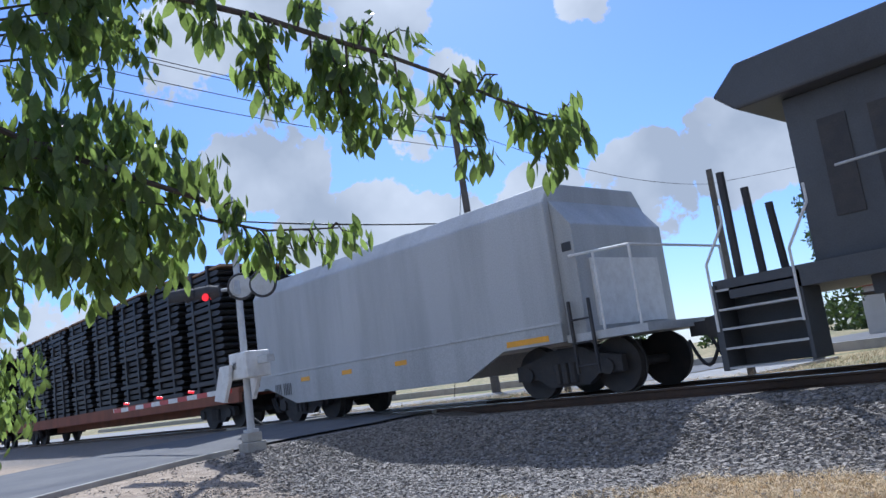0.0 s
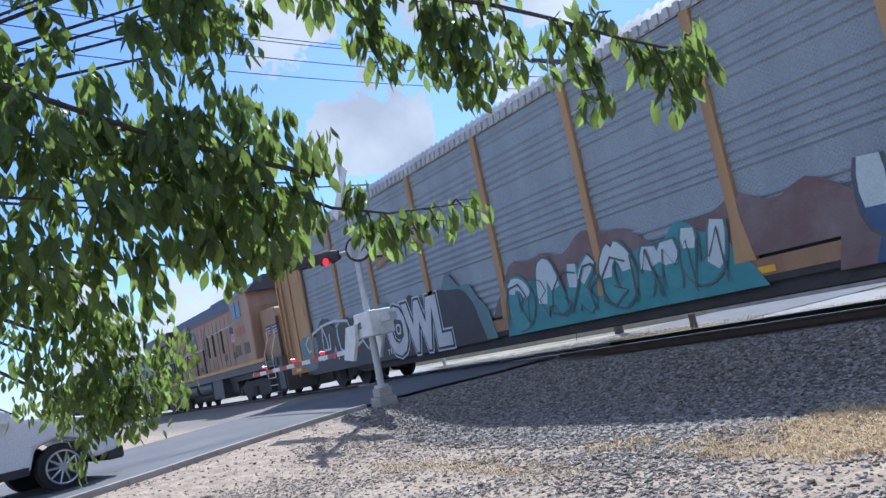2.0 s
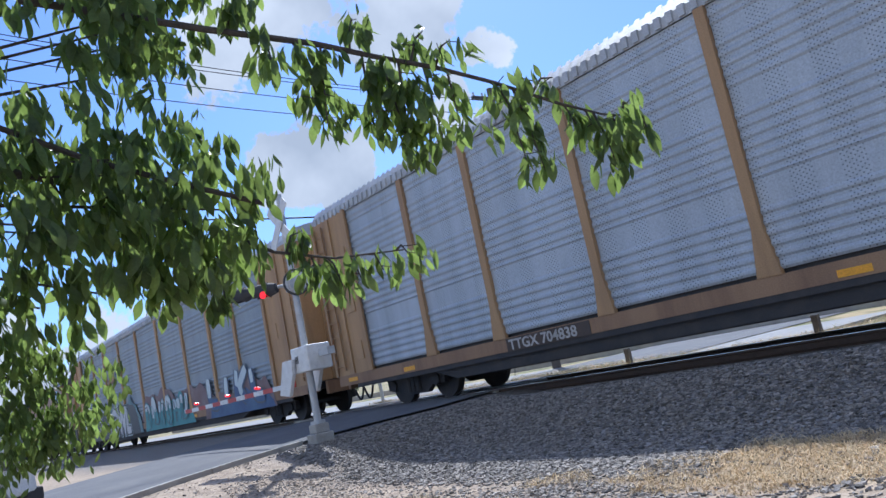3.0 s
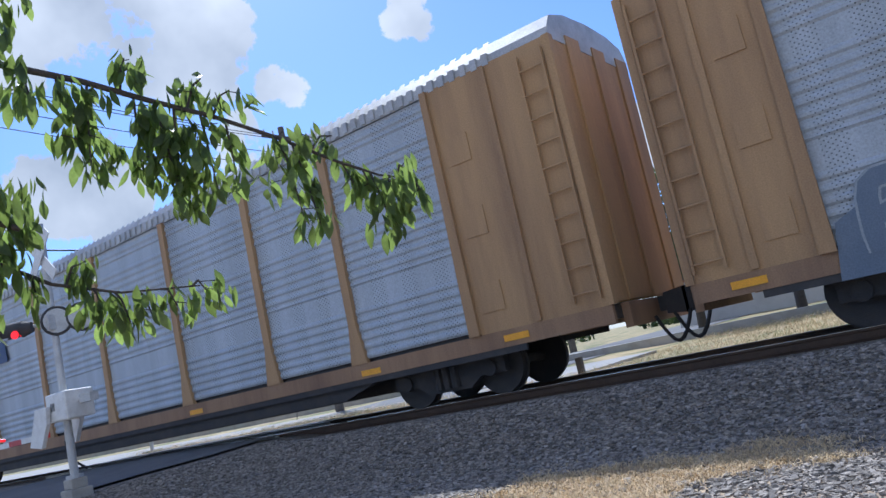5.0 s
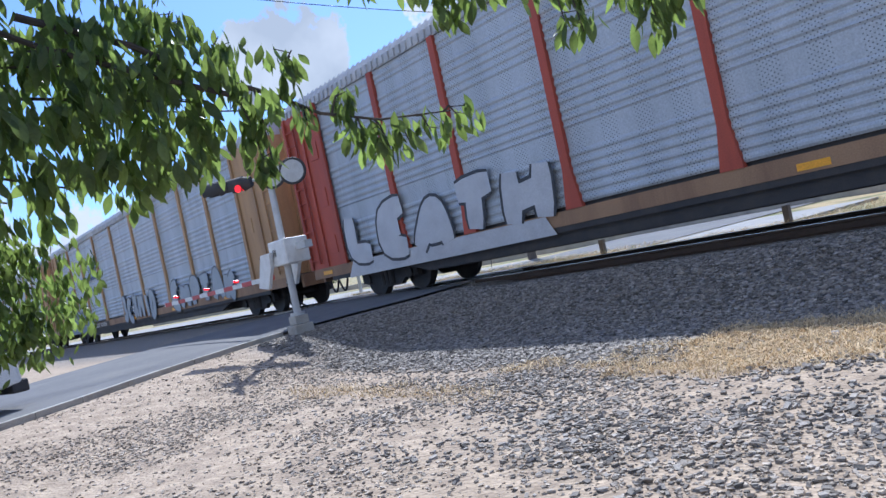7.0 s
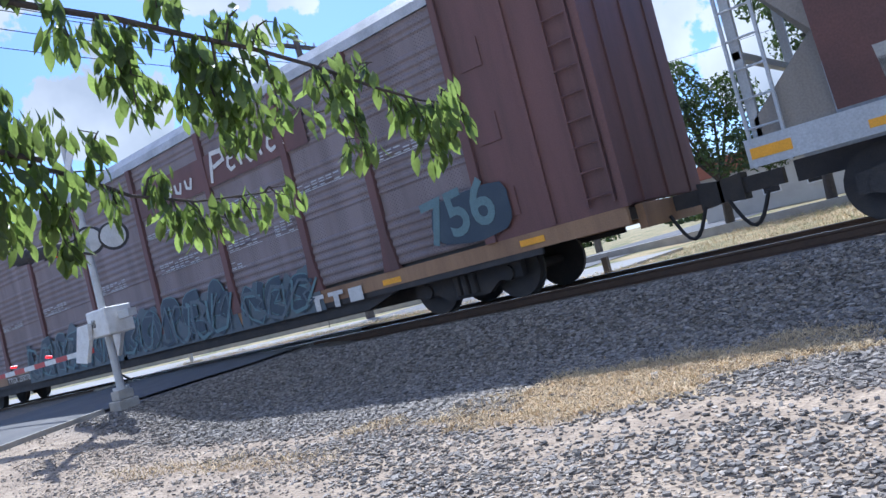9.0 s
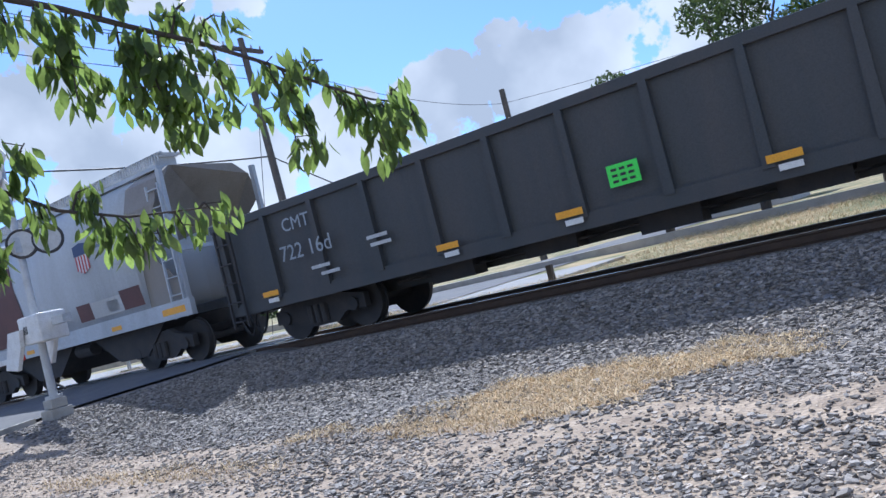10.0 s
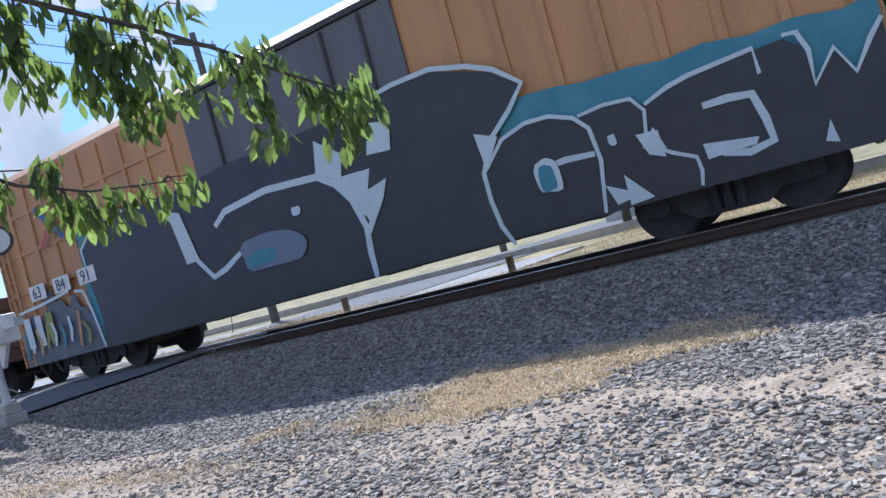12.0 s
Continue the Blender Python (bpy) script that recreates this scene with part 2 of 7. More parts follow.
DEEP = mat("deep blue black spray paint", (0.035, 0.055, 0.08), 0.55, 0, (0.07, 0.10, 0.12), 0.6, 1.5, 60, 0.03)
NAVY = mat("navy paint", (0.03, 0.05, 0.13), 0.5, 0, (0.05, 0.07, 0.14), 0.4, 4, 60, 0)
SIGRED = mat("red sign paint", (0.45, 0.05, 0.045), 0.5, 0, (0.3, 0.05, 0.04), 0.4, 4, 60, 0)
LIT = mat("lit red lens", (0.8, 0.015, 0.02), 0.3, 0, (0.8, 0.015, 0.02), 0, emit=0.8, bump=0)
LENS = mat("unlit lens", (0.25, 0.22, 0.23), 0.15, 0, (0.2, 0.18, 0.18), 0.4, 20, 80, 0)
RAIL = mat("rail web steel", (0.10, 0.065, 0.045), 0.7, 0.4, (0.05, 0.035, 0.03), 0.6, 6, 80)
SHINE = mat("polished rail head", (0.6, 0.6, 0.6), 0.22, 1.0, (0.4, 0.4, 0.4), 0.4, 8, 80, 0.02)
TIE = mat("creosoted sleeper", (0.075, 0.055, 0.042), 0.9, 0, (0.04, 0.03, 0.025), 0.7, 4, 40, 0.4, random_tint=0.25)
ASPH = mat("worn asphalt", (0.125, 0.125, 0.13), 0.9, 0, (0.19, 0.185, 0.175), 0.7, 0.7, 90, 0.3)
CONC = mat("weathered concrete", (0.42, 0.40, 0.36), 0.9, 0, (0.25, 0.23, 0.2), 0.7, 2, 60, 0.25)
STREET = mat("pale concrete street", (0.31, 0.30, 0.285), 0.9, 0, (0.23, 0.225, 0.21), 0.6, 0.5, 40, 0.15)
STONE = mat("crushed ballast stone", (0.27, 0.24, 0.208), 0.8, 0, (0.125, 0.11, 0.096), 0.7, 14, 90, 0.3, random_tint=-0.62)
STONE2 = mat("dusty gravel", (0.40, 0.34, 0.275), 0.9, 0, (0.22, 0.19, 0.16), 0.7, 14, 90, 0.3, random_tint=-0.6)
STRAW = mat("dry grass", (0.66, 0.51, 0.30), 0.85, 0, (0.48, 0.345, 0.20), 0.7, 3, 60, 0, random_tint=-0.35)
WEED = mat("yellow green weeds", (0.26, 0.27, 0.09), 0.85, 0, (0.2, 0.2, 0.08), 0.6, 3, 60, 0, random_tint=-0.35)
BARK = mat("grey brown bark", (0.085, 0.07, 0.06), 0.9, 0, (0.045, 0.04, 0.035), 0.7, 8, 40, 0.6)
LEAF = mat("green leaf", (0.13, 0.18, 0.085), 0.4, 0, (0.09, 0.15, 0.048), 0.5, 8, 60, 0.05, translucent=0.68, random_tint=0.35)
LEAFJ = mat("green leaf cluster", (0.125, 0.172, 0.083), 0.4, 0, (0.08, 0.13, 0.045), 0.5, 8, 60, 0.05, translucent=0.68, random_tint=-0.38)
FARLEAF = mat("far foliage", (0.055, 0.085, 0.035), 0.6, 0, (0.035, 0.06, 0.03), 0.5, 2, 30, 0.05, translucent=0.3, random_tint=-0.4)
WOODP = mat("weathered pole wood", (0.13, 0.115, 0.10), 0.9, 0, (0.07, 0.06, 0.055), 0.7, 4, 50, 0.4)
CABLE = mat("cable sheath", (0.02, 0.02, 0.022), 0.6, 0, None, 0.2, 6, 60, 0)
CARW = mat("white car body paint", (0.78, 0.79, 0.79), 0.25, 0, (0.7, 0.7, 0.7), 0.3, 3, 60, 0, coat=0.6)
GLASSD = mat("dark tinted glass", (0.02, 0.025, 0.03), 0.06, 0, None, 0.2, 4, 60, 0)
RUBBER = mat("tyre rubber", (0.022, 0.022, 0.023), 0.85, 0, (0.04, 0.038, 0.035), 0.5, 9, 60, 0.2)
ALLOY = mat("alloy rim", (0.55, 0.56, 0.57), 0.3, 0.9, (0.35, 0.35, 0.35), 0.4, 9, 60, 0.02)
STACK = mat("black bundled steel", (0.03, 0.031, 0.034), 0.55, 0.4, (0.06, 0.055, 0.05), 0.5, 4, 60, 0.1, random_tint=0.3)
RUST = mat("rusty flat car paint", (0.24, 0.085, 0.045), 0.8, 0, (0.12, 0.055, 0.035), 0.7, 1.6, 50, 0.2, streak=True)
PLASTER = mat("pale plaster wall", (0.55, 0.52, 0.47), 0.9, 0, (0.4, 0.37, 0.33), 0.6, 0.6, 40, 0.1)
TILE = mat("red roof", (0.30, 0.11, 0.07), 0.85, 0, (0.2, 0.08, 0.05), 0.6, 1, 40, 0.2)


def ground_material():
    m = bpy.data.materials.new("ground dirt and gravel")
    m.use_nodes = True
    nt = m.node_tree
    N, L = nt.nodes.new, nt.links.new
    b = nt.nodes["Principled BSDF"]
    b.inputs["Roughness"].default_value = 0.95
    co = N("ShaderNodeTexCoord")
    big, mid, vor = N("ShaderNodeTexNoise"), N("ShaderNodeTexNoise"), N("ShaderNodeTexVoronoi")
    big.inputs["Scale"].default_value, big.inputs["Detail"].default_value = 0.5, 6
    mid.inputs["Scale"].default_value, mid.inputs["Detail"].default_value = 5, 8
    vor.inputs["Scale"].default_value = 26
    for n in (big, mid, vor):
        L(co.outputs["Object"], n.inputs["Vector"])
    dirt, grav = N("ShaderNodeValToRGB"), N("ShaderNodeValToRGB")
    dirt.color_ramp.elements[0].position, dirt.color_ramp.elements[0].color = 0.35, (0.30, 0.23, 0.165, 1)
    dirt.color_ramp.elements[1].position, dirt.color_ramp.elements[1].color = 0.68, (0.49, 0.385, 0.28, 1)
    L(mid.outputs[0], dirt.inputs[0])
    grav.color_ramp.elements[0].color, grav.color_ramp.elements[1].color = (0.105, 0.092, 0.08, 1), (0.33, 0.29, 0.25, 1)
    L(vor.outputs["Color"], grav.inputs[0])
    far = N("ShaderNodeValToRGB")
    far.color_ramp.elements[0].position, far.color_ramp.elements[0].color = 0.42, (0.16, 0.17, 0.07, 1)
    far.color_ramp.elements[1].position, far.color_ramp.elements[1].color = 0.58, (0.42, 0.32, 0.17, 1)
    L(big.outputs[0], far.inputs[0])
    sep = N("ShaderNodeSeparateXYZ")
    L(co.outputs["Object"], sep.inputs[0])

    def ramp(lo, hi):
        r = N("ShaderNodeMapRange")
        r.inputs["From Min"].default_value, r.inputs["From Max"].default_value = lo, hi
        wob = N("ShaderNodeMath")
        wob.operation = "MULTIPLY_ADD"
        wob.inputs[1].default_value = 1.6
        L(big.outputs[0], wob.inputs[0]), L(sep.outputs["Y"], wob.inputs[2])
        L(wob.outputs[0], r.inputs[0])
        return r.outputs[0]

    m1, m2 = N("ShaderNodeMix"), N("ShaderNodeMix")
    m1.data_type = m2.data_type = "RGBA"
    L(ramp(4.6, 5.9), m1.inputs[0]), L(dirt.outputs[0], m1.inputs[6]), L(grav.outputs[0], m1.inputs[7])
    L(ramp(12.9, 13.3), m2.inputs[0]), L(m1.outputs[2], m2.inputs[6]), L(far.outputs[0], m2.inputs[7])
    # straw litter lying in one flattened patch
    off, sc, ln = N("ShaderNodeVectorMath"), N("ShaderNodeVectorMath"), N("ShaderNodeVectorMath")
    off.operation, sc.operation, ln.operation = "ADD", "MULTIPLY", "LENGTH"
    off.inputs[1].default_value, sc.inputs[1].default_value = (2.3, -4.95, 0), (0.50, 0.80, 0)
    L(co.outputs["Object"], off.inputs[0]), L(off.outputs[0], sc.inputs[0]), L(sc.outputs[0], ln.inputs[0])
    wob = N("ShaderNodeMath")
    wob.operation = "MULTIPLY_ADD"
    wob.inputs[1].default_value = 0.9
    L(mid.outputs[0], wob.inputs[0]), L(ln.outputs["Value"], wob.inputs[2])
    pm = N("ShaderNodeMapRange")
    pm.inputs["From Min"].default_value, pm.inputs["From Max"].default_value = 1.45, 1.1
    pm.inputs["To Max"].default_value = 0.85
    L(wob.outputs[0], pm.inputs[0])
    m3 = N("ShaderNodeMix")
    m3.data_type = "RGBA"
    m3.inputs[7].default_value = (0.56, 0.43, 0.275, 1)
    L(pm.outputs[0], m3.inputs[0]), L(m2.outputs[2], m3.inputs[6]), L(m3.outputs[2], b.inputs["Base Color"])
    bp = N("ShaderNodeBump")
    bp.inputs["Strength"].default_value, bp.inputs["Distance"].default_value = 0.6, 0.03
    L(vor.outputs["Distance"], bp.inputs["Height"]), L(bp.outputs[0], b.inputs["Normal"])
    return m


# ---------------------------------------------------------------- mesh helpers
class Shape:
    """Vertices and faces of one mesh."""

    def __init__(self):
        self.v, self.f = [], []

    def add(self, vs, fs):
        o = len(self.v)
        self.v += [tuple(p) for p in vs]
        self.f += [tuple(i + o for i in f) for f in fs]
        return self

    def box(self, x0, x1, y0, y1, z0, z1):
        vs = [(x, y, z) for z in (z0, z1) for y in (y0, y1) for x in (x0, x1)]
        return self.add(vs, [(0, 2, 3, 1), (4, 5, 7, 6), (0, 1, 5, 4), (2, 6, 7, 3), (0, 4, 6, 2), (1, 3, 7, 5)])

    def tube(self, p0, p1, r0, r1=None, seg=8):
        r1 = r0 if r1 is None else r1
        p0, p1 = Vector(p0), Vector(p1)
        ax = (p1 - p0).normalized()
        u = ax.orthogonal().normalized()
        w = ax.cross(u)
        vs = []
        for p, r in ((p0, r0), (p1, r1)):
            vs += [p + (u * math.cos(a) + w * math.sin(a)) * r for a in (2 * math.pi * i / seg for i in range(seg))]
        fs = [(i, (i + 1) % seg, seg + (i + 1) % seg, seg + i) for i in range(seg)]
        return self.add(vs, fs + [tuple(range(seg - 1, -1, -1)), tuple(range(seg, 2 * seg))])

    def path(self, pts, r, seg=6):
        for a, b in zip(pts, pts[1:]):
            self.tube(a, b, r, r, seg)
        return self

    def prism(self, pts, y0, y1):
        """A polygon in x, z, drawn out from y0 to y1."""
        n = len(pts)
        vs = [(x, y0, z) for x, z in pts] + [(x, y1, z) for x, z in pts]
        return self.add(vs, [tuple(range(n)), tuple(range(2 * n - 1, n - 1, -1))] + [(i, i + n, (i + 1) % n + n, (i + 1) % n) for i in range(n)])

    def loft(self, pts, x0, x1):
        """A polygon in y, z, drawn out from x0 to x1."""
        n = len(pts)
        vs = [(x0, y, z) for y, z in pts] + [(x1, y, z) for y, z in pts]
        return self.add(vs, [tuple(range(n)), tuple(range(2 * n - 1, n - 1, -1))] + [(i, i + n, (i + 1) % n + n, (i + 1) % n) for i in range(n)])

    def sheet(self, pts, y):
        """A thin flat patch facing -y."""
        return self.prism(pts, y, y + 0.004)

    def mesh(self, name, material, smooth=False):
        me = bpy.data.meshes.new(name)
        me.from_pydata(self.v, [], self.f)
        bm = bmesh.new()
        bm.from_mesh(me)
        bmesh.ops.recalc_face_normals(bm, faces=bm.faces)
        bm.to_mesh(me)
        bm.free()
        me.materials.append(material)
        if smooth:
            me.shade_smooth()
        return me


def part(name, shape, material, parent, label="", smooth=False, bevel=0.0):
    me = shape if isinstance(shape, bpy.types.Mesh) else shape.mesh(name, material, smooth)
    ob = new(name, me)
    ob.parent = parent
    if label:
        ob["label"] = label
    if bevel:
        mod = ob.modifiers.new("bevel", "BEVEL")
        mod.width, mod.segments, mod.limit_method = bevel, 2, "ANGLE"
    return ob


def thing(name, label, category, group="", kind="", at=(0, 0, 0)):
    ob = new(name)
    ob.location = at
    return tagged(ob, label, category, group, kind)


def cable_mesh(name, pts, r, material, seg=5):
    """One round cable swept along points."""
    s = Shape()
    pts = [Vector(p) for p in pts]
    for i, p in enumerate(pts):
        u = (pts[min(i + 1, len(pts) - 1)] - pts[max(i - 1, 0)]).normalized()
        n = u.cross(Vector((0.13, 0.21, 1))).normalized()
        m = u.cross(n)
        s.v += [tuple(p + (n * math.cos(6.2832 * k / seg) + m * math.sin(6.2832 * k / seg)) * r) for k in range(seg)]
    for i in range(len(pts) - 1):
        s.f += [(i * seg + k, i * seg + (k + 1) % seg, (i + 1) * seg + (k + 1) % seg, (i + 1) * seg + k) for k in range(seg)]
    return s.mesh(name, material)


def letters(name, words, size, x, z, y, material, parent, fat=0.0, turn=0.0, squeeze=1.0):
    """Words in the built-in font on a side that faces -y."""
    cu = bpy.data.curves.new(name, "FONT")
    cu.body, cu.size, cu.offset, cu.extrude, cu.resolution_u = words, size, fat, 0.002, 3
    tmp = bpy.data.objects.new(name, cu)
    me = bpy.data.meshes.new_from_object(tmp)
    bpy.data.objects.remove(tmp)
    bpy.data.curves.remove(cu)
    me.transform(pose(x, y, z, 90, 0, 0) @ pose(0, 0, 0, 0, 0, turn) @ Matrix.Diagonal((squeeze, 1, 1, 1)))
    # each character is a piece of its own
    root = list(range(len(me.vertices)))

    def find(i):
        while root[i] != i:
            root[i] = root[root[i]]
            i = root[i]
        return i

    for e in me.edges:
        root[find(e.vertices[0])] = find(e.vertices[1])
    islands = collections.defaultdict(list)
    for p in me.polygons:
        islands[find(p.vertices[0])].append(tuple(p.vertices))
    first = None
    for key in sorted(islands, key=lambda k: min(me.vertices[v].co.x for f in islands[k] for v in f)):
        used = sorted({v for f in islands[key] for v in f})
        at = {v: i for i, v in enumerate(used)}
        ch = bpy.data.meshes.new(name)
        ch.from_pydata([tuple(me.vertices[v].co) for v in used], [], [tuple(at[v] for v in f) for f in islands[key]])
        ch.materials.append(material)
        ob = part(name, ch, material, parent)
        first = first or ob
    return first


def blob(cx, cz, rx, rz, rng, n=22, wob=0.16):
    ph = [rng.uniform(0, 6.28) for _ in range(4)]
    pts = []
    for i in range(n):
        a = 2 * math.pi * i / n
        k = 1 + wob * (math.sin(2 * a + ph[0]) + 0.7 * math.sin(3 * a + ph[1]) + 0.5 * math.sin(5 * a + ph[2]))
        sq = 1 / max(abs(math.cos(a)), abs(math.sin(a))) ** 0.55
        pts.append((cx + rx * k * sq * math.cos(a), cz + rz * k * sq * math.sin(a)))
    return pts


def ring(shape, pts, y, w):
    """An outline of width w along a closed polygon, facing -y."""
    n = len(pts)
    cx, cz = sum(p[0] for p in pts) / n, sum(p[1] for p in pts) / n
    inner = []
    for x, z in pts:
        d = math.hypot(x - cx, z - cz) or 1
        inner.append((x - (x - cx) / d * w, z - (z - cz) / d * w))
    vs = [(x, y, z) for x, z in pts] + [(x, y, z) for x, z in inner]
    shape.add(vs, [(i, (i + 1) % n, n + (i + 1) % n, n + i) for i in range(n)])
    return shape


def stroke(name, parent, pts, w, y, material, label=""):
    """A sprayed line along a few points, with mitred corners and ends that thin; each stretch lies a hair over the last."""
    n = len(pts)
    left, right = [], []
    for i, (x, z) in enumerate(pts):
        (xa, za), (xb, zb) = pts[max(i - 1, 0)], pts[min(i + 1, n - 1)]
        d = math.hypot(xb - xa, zb - za) or 1
        k = w * (0.5 if 0 < i < n - 1 else 0.4)
        left.append((x - (zb - za) / d * k, z + (xb - xa) / d * k))
        right.append((x + (zb - za) / d * k, z - (xb - xa) / d * k))
    verts = []
    for i in range(n):
        verts += [(left[i][0], y - 0.00012 * i, left[i][1]), (right[i][0], y - 0.00012 * i, right[i][1])]
    faces = [(2 * i, 2 * i + 2, 2 * i + 3, 2 * i + 1) for i in range(n - 1)]
    me = bpy.data.meshes.new(name)
    me.from_pydata(verts, [], faces)
    me.materials.append(material)
    return part(name, me, material, parent, label)


def scribble(parent, x0, x1, z0, z1, y, inks, seed, count, w):
    """Loose unreadable letters sprayed as bent lines, one set over another."""
    rng = random.Random(seed)
    cell = (x1 - x0) / count
    for i in range(count):
        cx, lean = x0 + cell * (i + 0.5), rng.uniform(-0.1, 0.25) * cell
        for k, ink in enumerate(inks):
            kind = rng.choice((((-1, -1), (-0.9, 0.2), (-0.5, 1), (0.3, 0.95), (0.8, 0.4), (0.2, 0.05), (0.9, -0.9)), ((-0.9, 1), (-0.8, -0.6), (-0.2, -1), (0.6, -0.8), (0.9, 0.9)),
                               ((-0.9, -0.9), (-0.7, 0.9), (0.0, 0.1), (0.6, 1), (0.9, -1)), ((0.9, 0.8), (-0.3, 1), (-0.95, 0.3), (-0.7, -0.7), (0.3, -1), (0.9, -0.4), (0.1, -0.1))))
            pts = [(cx + cell * 0.5 * px + lean * pz + rng.uniform(-0.07, 0.07), (z0 + z1) / 2 + (z1 - z0) / 2 * pz * rng.uniform(0.85, 1.05)) for px, pz in kind]
            stroke("graffiti_line", parent, pts, w * rng.uniform(0.7, 1.5), y - 0.004 * k - 0.002 * (i % 2), ink)


GLYPH = {          # skeletons of block letters in a unit square
    "A": (((0, 0), (0.35, 1), (0.65, 1), (1, 0)), ((0.2, 0.36), (0.8, 0.36))), "B": (((0.1, 0), (0.05, 1), (0.75, 0.95), (0.8, 0.62), (0.25, 0.5), (0.9, 0.4), (0.85, 0.04), (0.1, 0)),),
    "C": (((0.95, 0.85), (0.5, 1), (0.1, 0.75), (0.05, 0.25), (0.45, 0), (0.95, 0.15)),), "D": (((0.1, 0), (0.1, 1), (0.7, 0.9), (0.95, 0.5), (0.7, 0.08), (0.1, 0)),),
    "E": (((0.95, 1), (0.15, 0.9), (0.1, 0.05), (0.95, 0)), ((0.15, 0.5), (0.75, 0.52))), "H": (((0.1, 0), (0.1, 1)), ((0.1, 0.45), (0.9, 0.55)), ((0.9, 0), (0.9, 1))), "I": (((0.5, 0), (0.5, 1)),), "K": (((0.1, 0), (0.1, 1)), ((0.95, 1), (0.25, 0.45), (0.95, 0))),
    "L": (((0.1, 1), (0.15, 0.1), (0.95, 0.05)),), "M": (((0, 0), (0.12, 1), (0.5, 0.4), (0.88, 1), (1, 0)),), "N": (((0.05, 0), (0.1, 1), (0.85, 0.05), (0.95, 1)),),
    "O": (((0.5, 1), (0.08, 0.7), (0.1, 0.25), (0.5, 0), (0.92, 0.3), (0.9, 0.75), (0.5, 1)),), "P": (((0.15, 0), (0.1, 1), (0.8, 0.95), (0.9, 0.6), (0.2, 0.45)),),
    "R": (((0.1, 0), (0.1, 1), (0.8, 0.95), (0.85, 0.62), (0.2, 0.48), (0.95, 0)),), "S": (((0.9, 0.9), (0.3, 1), (0.1, 0.7), (0.85, 0.4), (0.7, 0.05), (0.05, 0.1)),),
    "T": (((0, 0.95), (1, 1)), ((0.5, 0.95), (0.45, 0))), "U": (((0.05, 1), (0.1, 0.2), (0.5, 0), (0.9, 0.2), (0.95, 1)),), "X": (((0.1, 0), (0.9, 1)), ((0.1, 1), (0.9, 0))), "3": (((0.1, 0.95), (0.8, 0.9), (0.4, 0.55), (0.9, 0.3), (0.6, 0), (0.05, 0.1)),)}


def throw_up(parent, word, x0, x1, z0, z1, y, fill, line, seed, fat=0.30, edge=0.06, shine=None):
    """Fat sprayed letters: each a filled body with a dark edge, leaning and crowding its neighbour."""
    rng = random.Random(seed)
    cell = (x1 - x0) / len(word)
    for i, c in enumerate(word):
        lean, dz, grow = rng.uniform(-0.05, 0.22) * cell, rng.uniform(-0.05, 0.09) * (z1 - z0), rng.uniform(0.94, 1.1)
        body = None
        for k, poly in enumerate(GLYPH[c]):
            pts = []
            for (ua, va), (ub, vb) in zip(poly, poly[1:]):
                pts += [(ua + (ub - ua) * q / 4, va + (vb - va) * q / 4) for q in range(4)]
            pts.append(poly[-1])
            for _ in range(2):
                pts = [pts[0]] + [tuple((a[q] + 2 * b[q] + d[q]) / 4 for q in (0, 1)) for a, b, d in zip(pts, pts[1:], pts[2:])] + [pts[-1]]
            w = fat * cell
            run = [(x0 + cell * (i + 0.5) + (u - 0.5) * (cell * 1.04 - w) + lean * (v - 0.5), z0 + w / 2 + dz + v * ((z1 - z0) * grow - w)) for u, v in pts]
            step = y - 0.012 * (i % 2) - 0.003 * k
            if body is None:
                body = stroke("graffiti_letter", parent, run, w, step - 0.0055, fill)
            else:
                stroke("bar", body, run, w, step - 0.0055, fill)
            stroke("edge", body, run, w + 2 * edge, step, line)
            if shine:
                bits = [list(g) for high, g in itertools.groupby(run, lambda p: p[1] > z0 + (0.42 + 0.10 * math.sin(9 * p[0])) * (z1 - z0)) if high]
                for top in bits:
                    if len(top) > 2:
                        stroke("highlight", body, top, w * rng.uniform(0.7, 0.95), step - 0.0105, shine)


def haze(name, parent, x0, x1, z0, z1, y, material, seed, label=""):
    """A sprayed area with a wavy upper edge."""
    rng = random.Random(seed)
    ph = [rng.uniform(0, 6.28) for _ in range(3)]
    n = 40
    top = []
    for i in range(n + 1):
        u = i / n
        k = 0.16 * math.sin(9 * u + ph[0]) + 0.12 * math.sin(21 * u + ph[1]) + 0.07 * math.sin(47 * u + ph[2])
        end = min(1, 9 * u, 9 * (1 - u)) ** 0.5
        top.append((x0 + (x1 - x0) * u, z0 + (z1 - z0) * (0.82 + k) * end))
    return part(name, Shape().sheet([(x0, z0 - 0.02)] + [(x1, z0 - 0.02)] + top[::-1], y), material, parent, label)


TRACK_Y, SPEED = 10.1, 22.27
CARS = []          # (thing, place of its leading end along the track at the start)


def rail_vehicle(name, label, category, x, group="train"):
    x += 0.9
    ob = thing(name, label, category, group, at=(x, TRACK_Y, 0))
    CARS.append((ob, x))
    return ob


WHEEL = Shape()
for _y in (-0.80, 0.68):
    WHEEL.tube((0, _y, 0), (0, _y + 0.12, 0), 0.46, seg=24).tube((0, _y + (0.12 if _y < 0 else -0.03), 0), (0, _y + (0.15 if _y < 0 else 0), 0), 0.495, seg=24)
WHEEL.tube((0, -0.98, 0), (0, 0.98, 0), 0.085, seg=10)
WHEEL = WHEEL.mesh("wheelset", BLK, False)


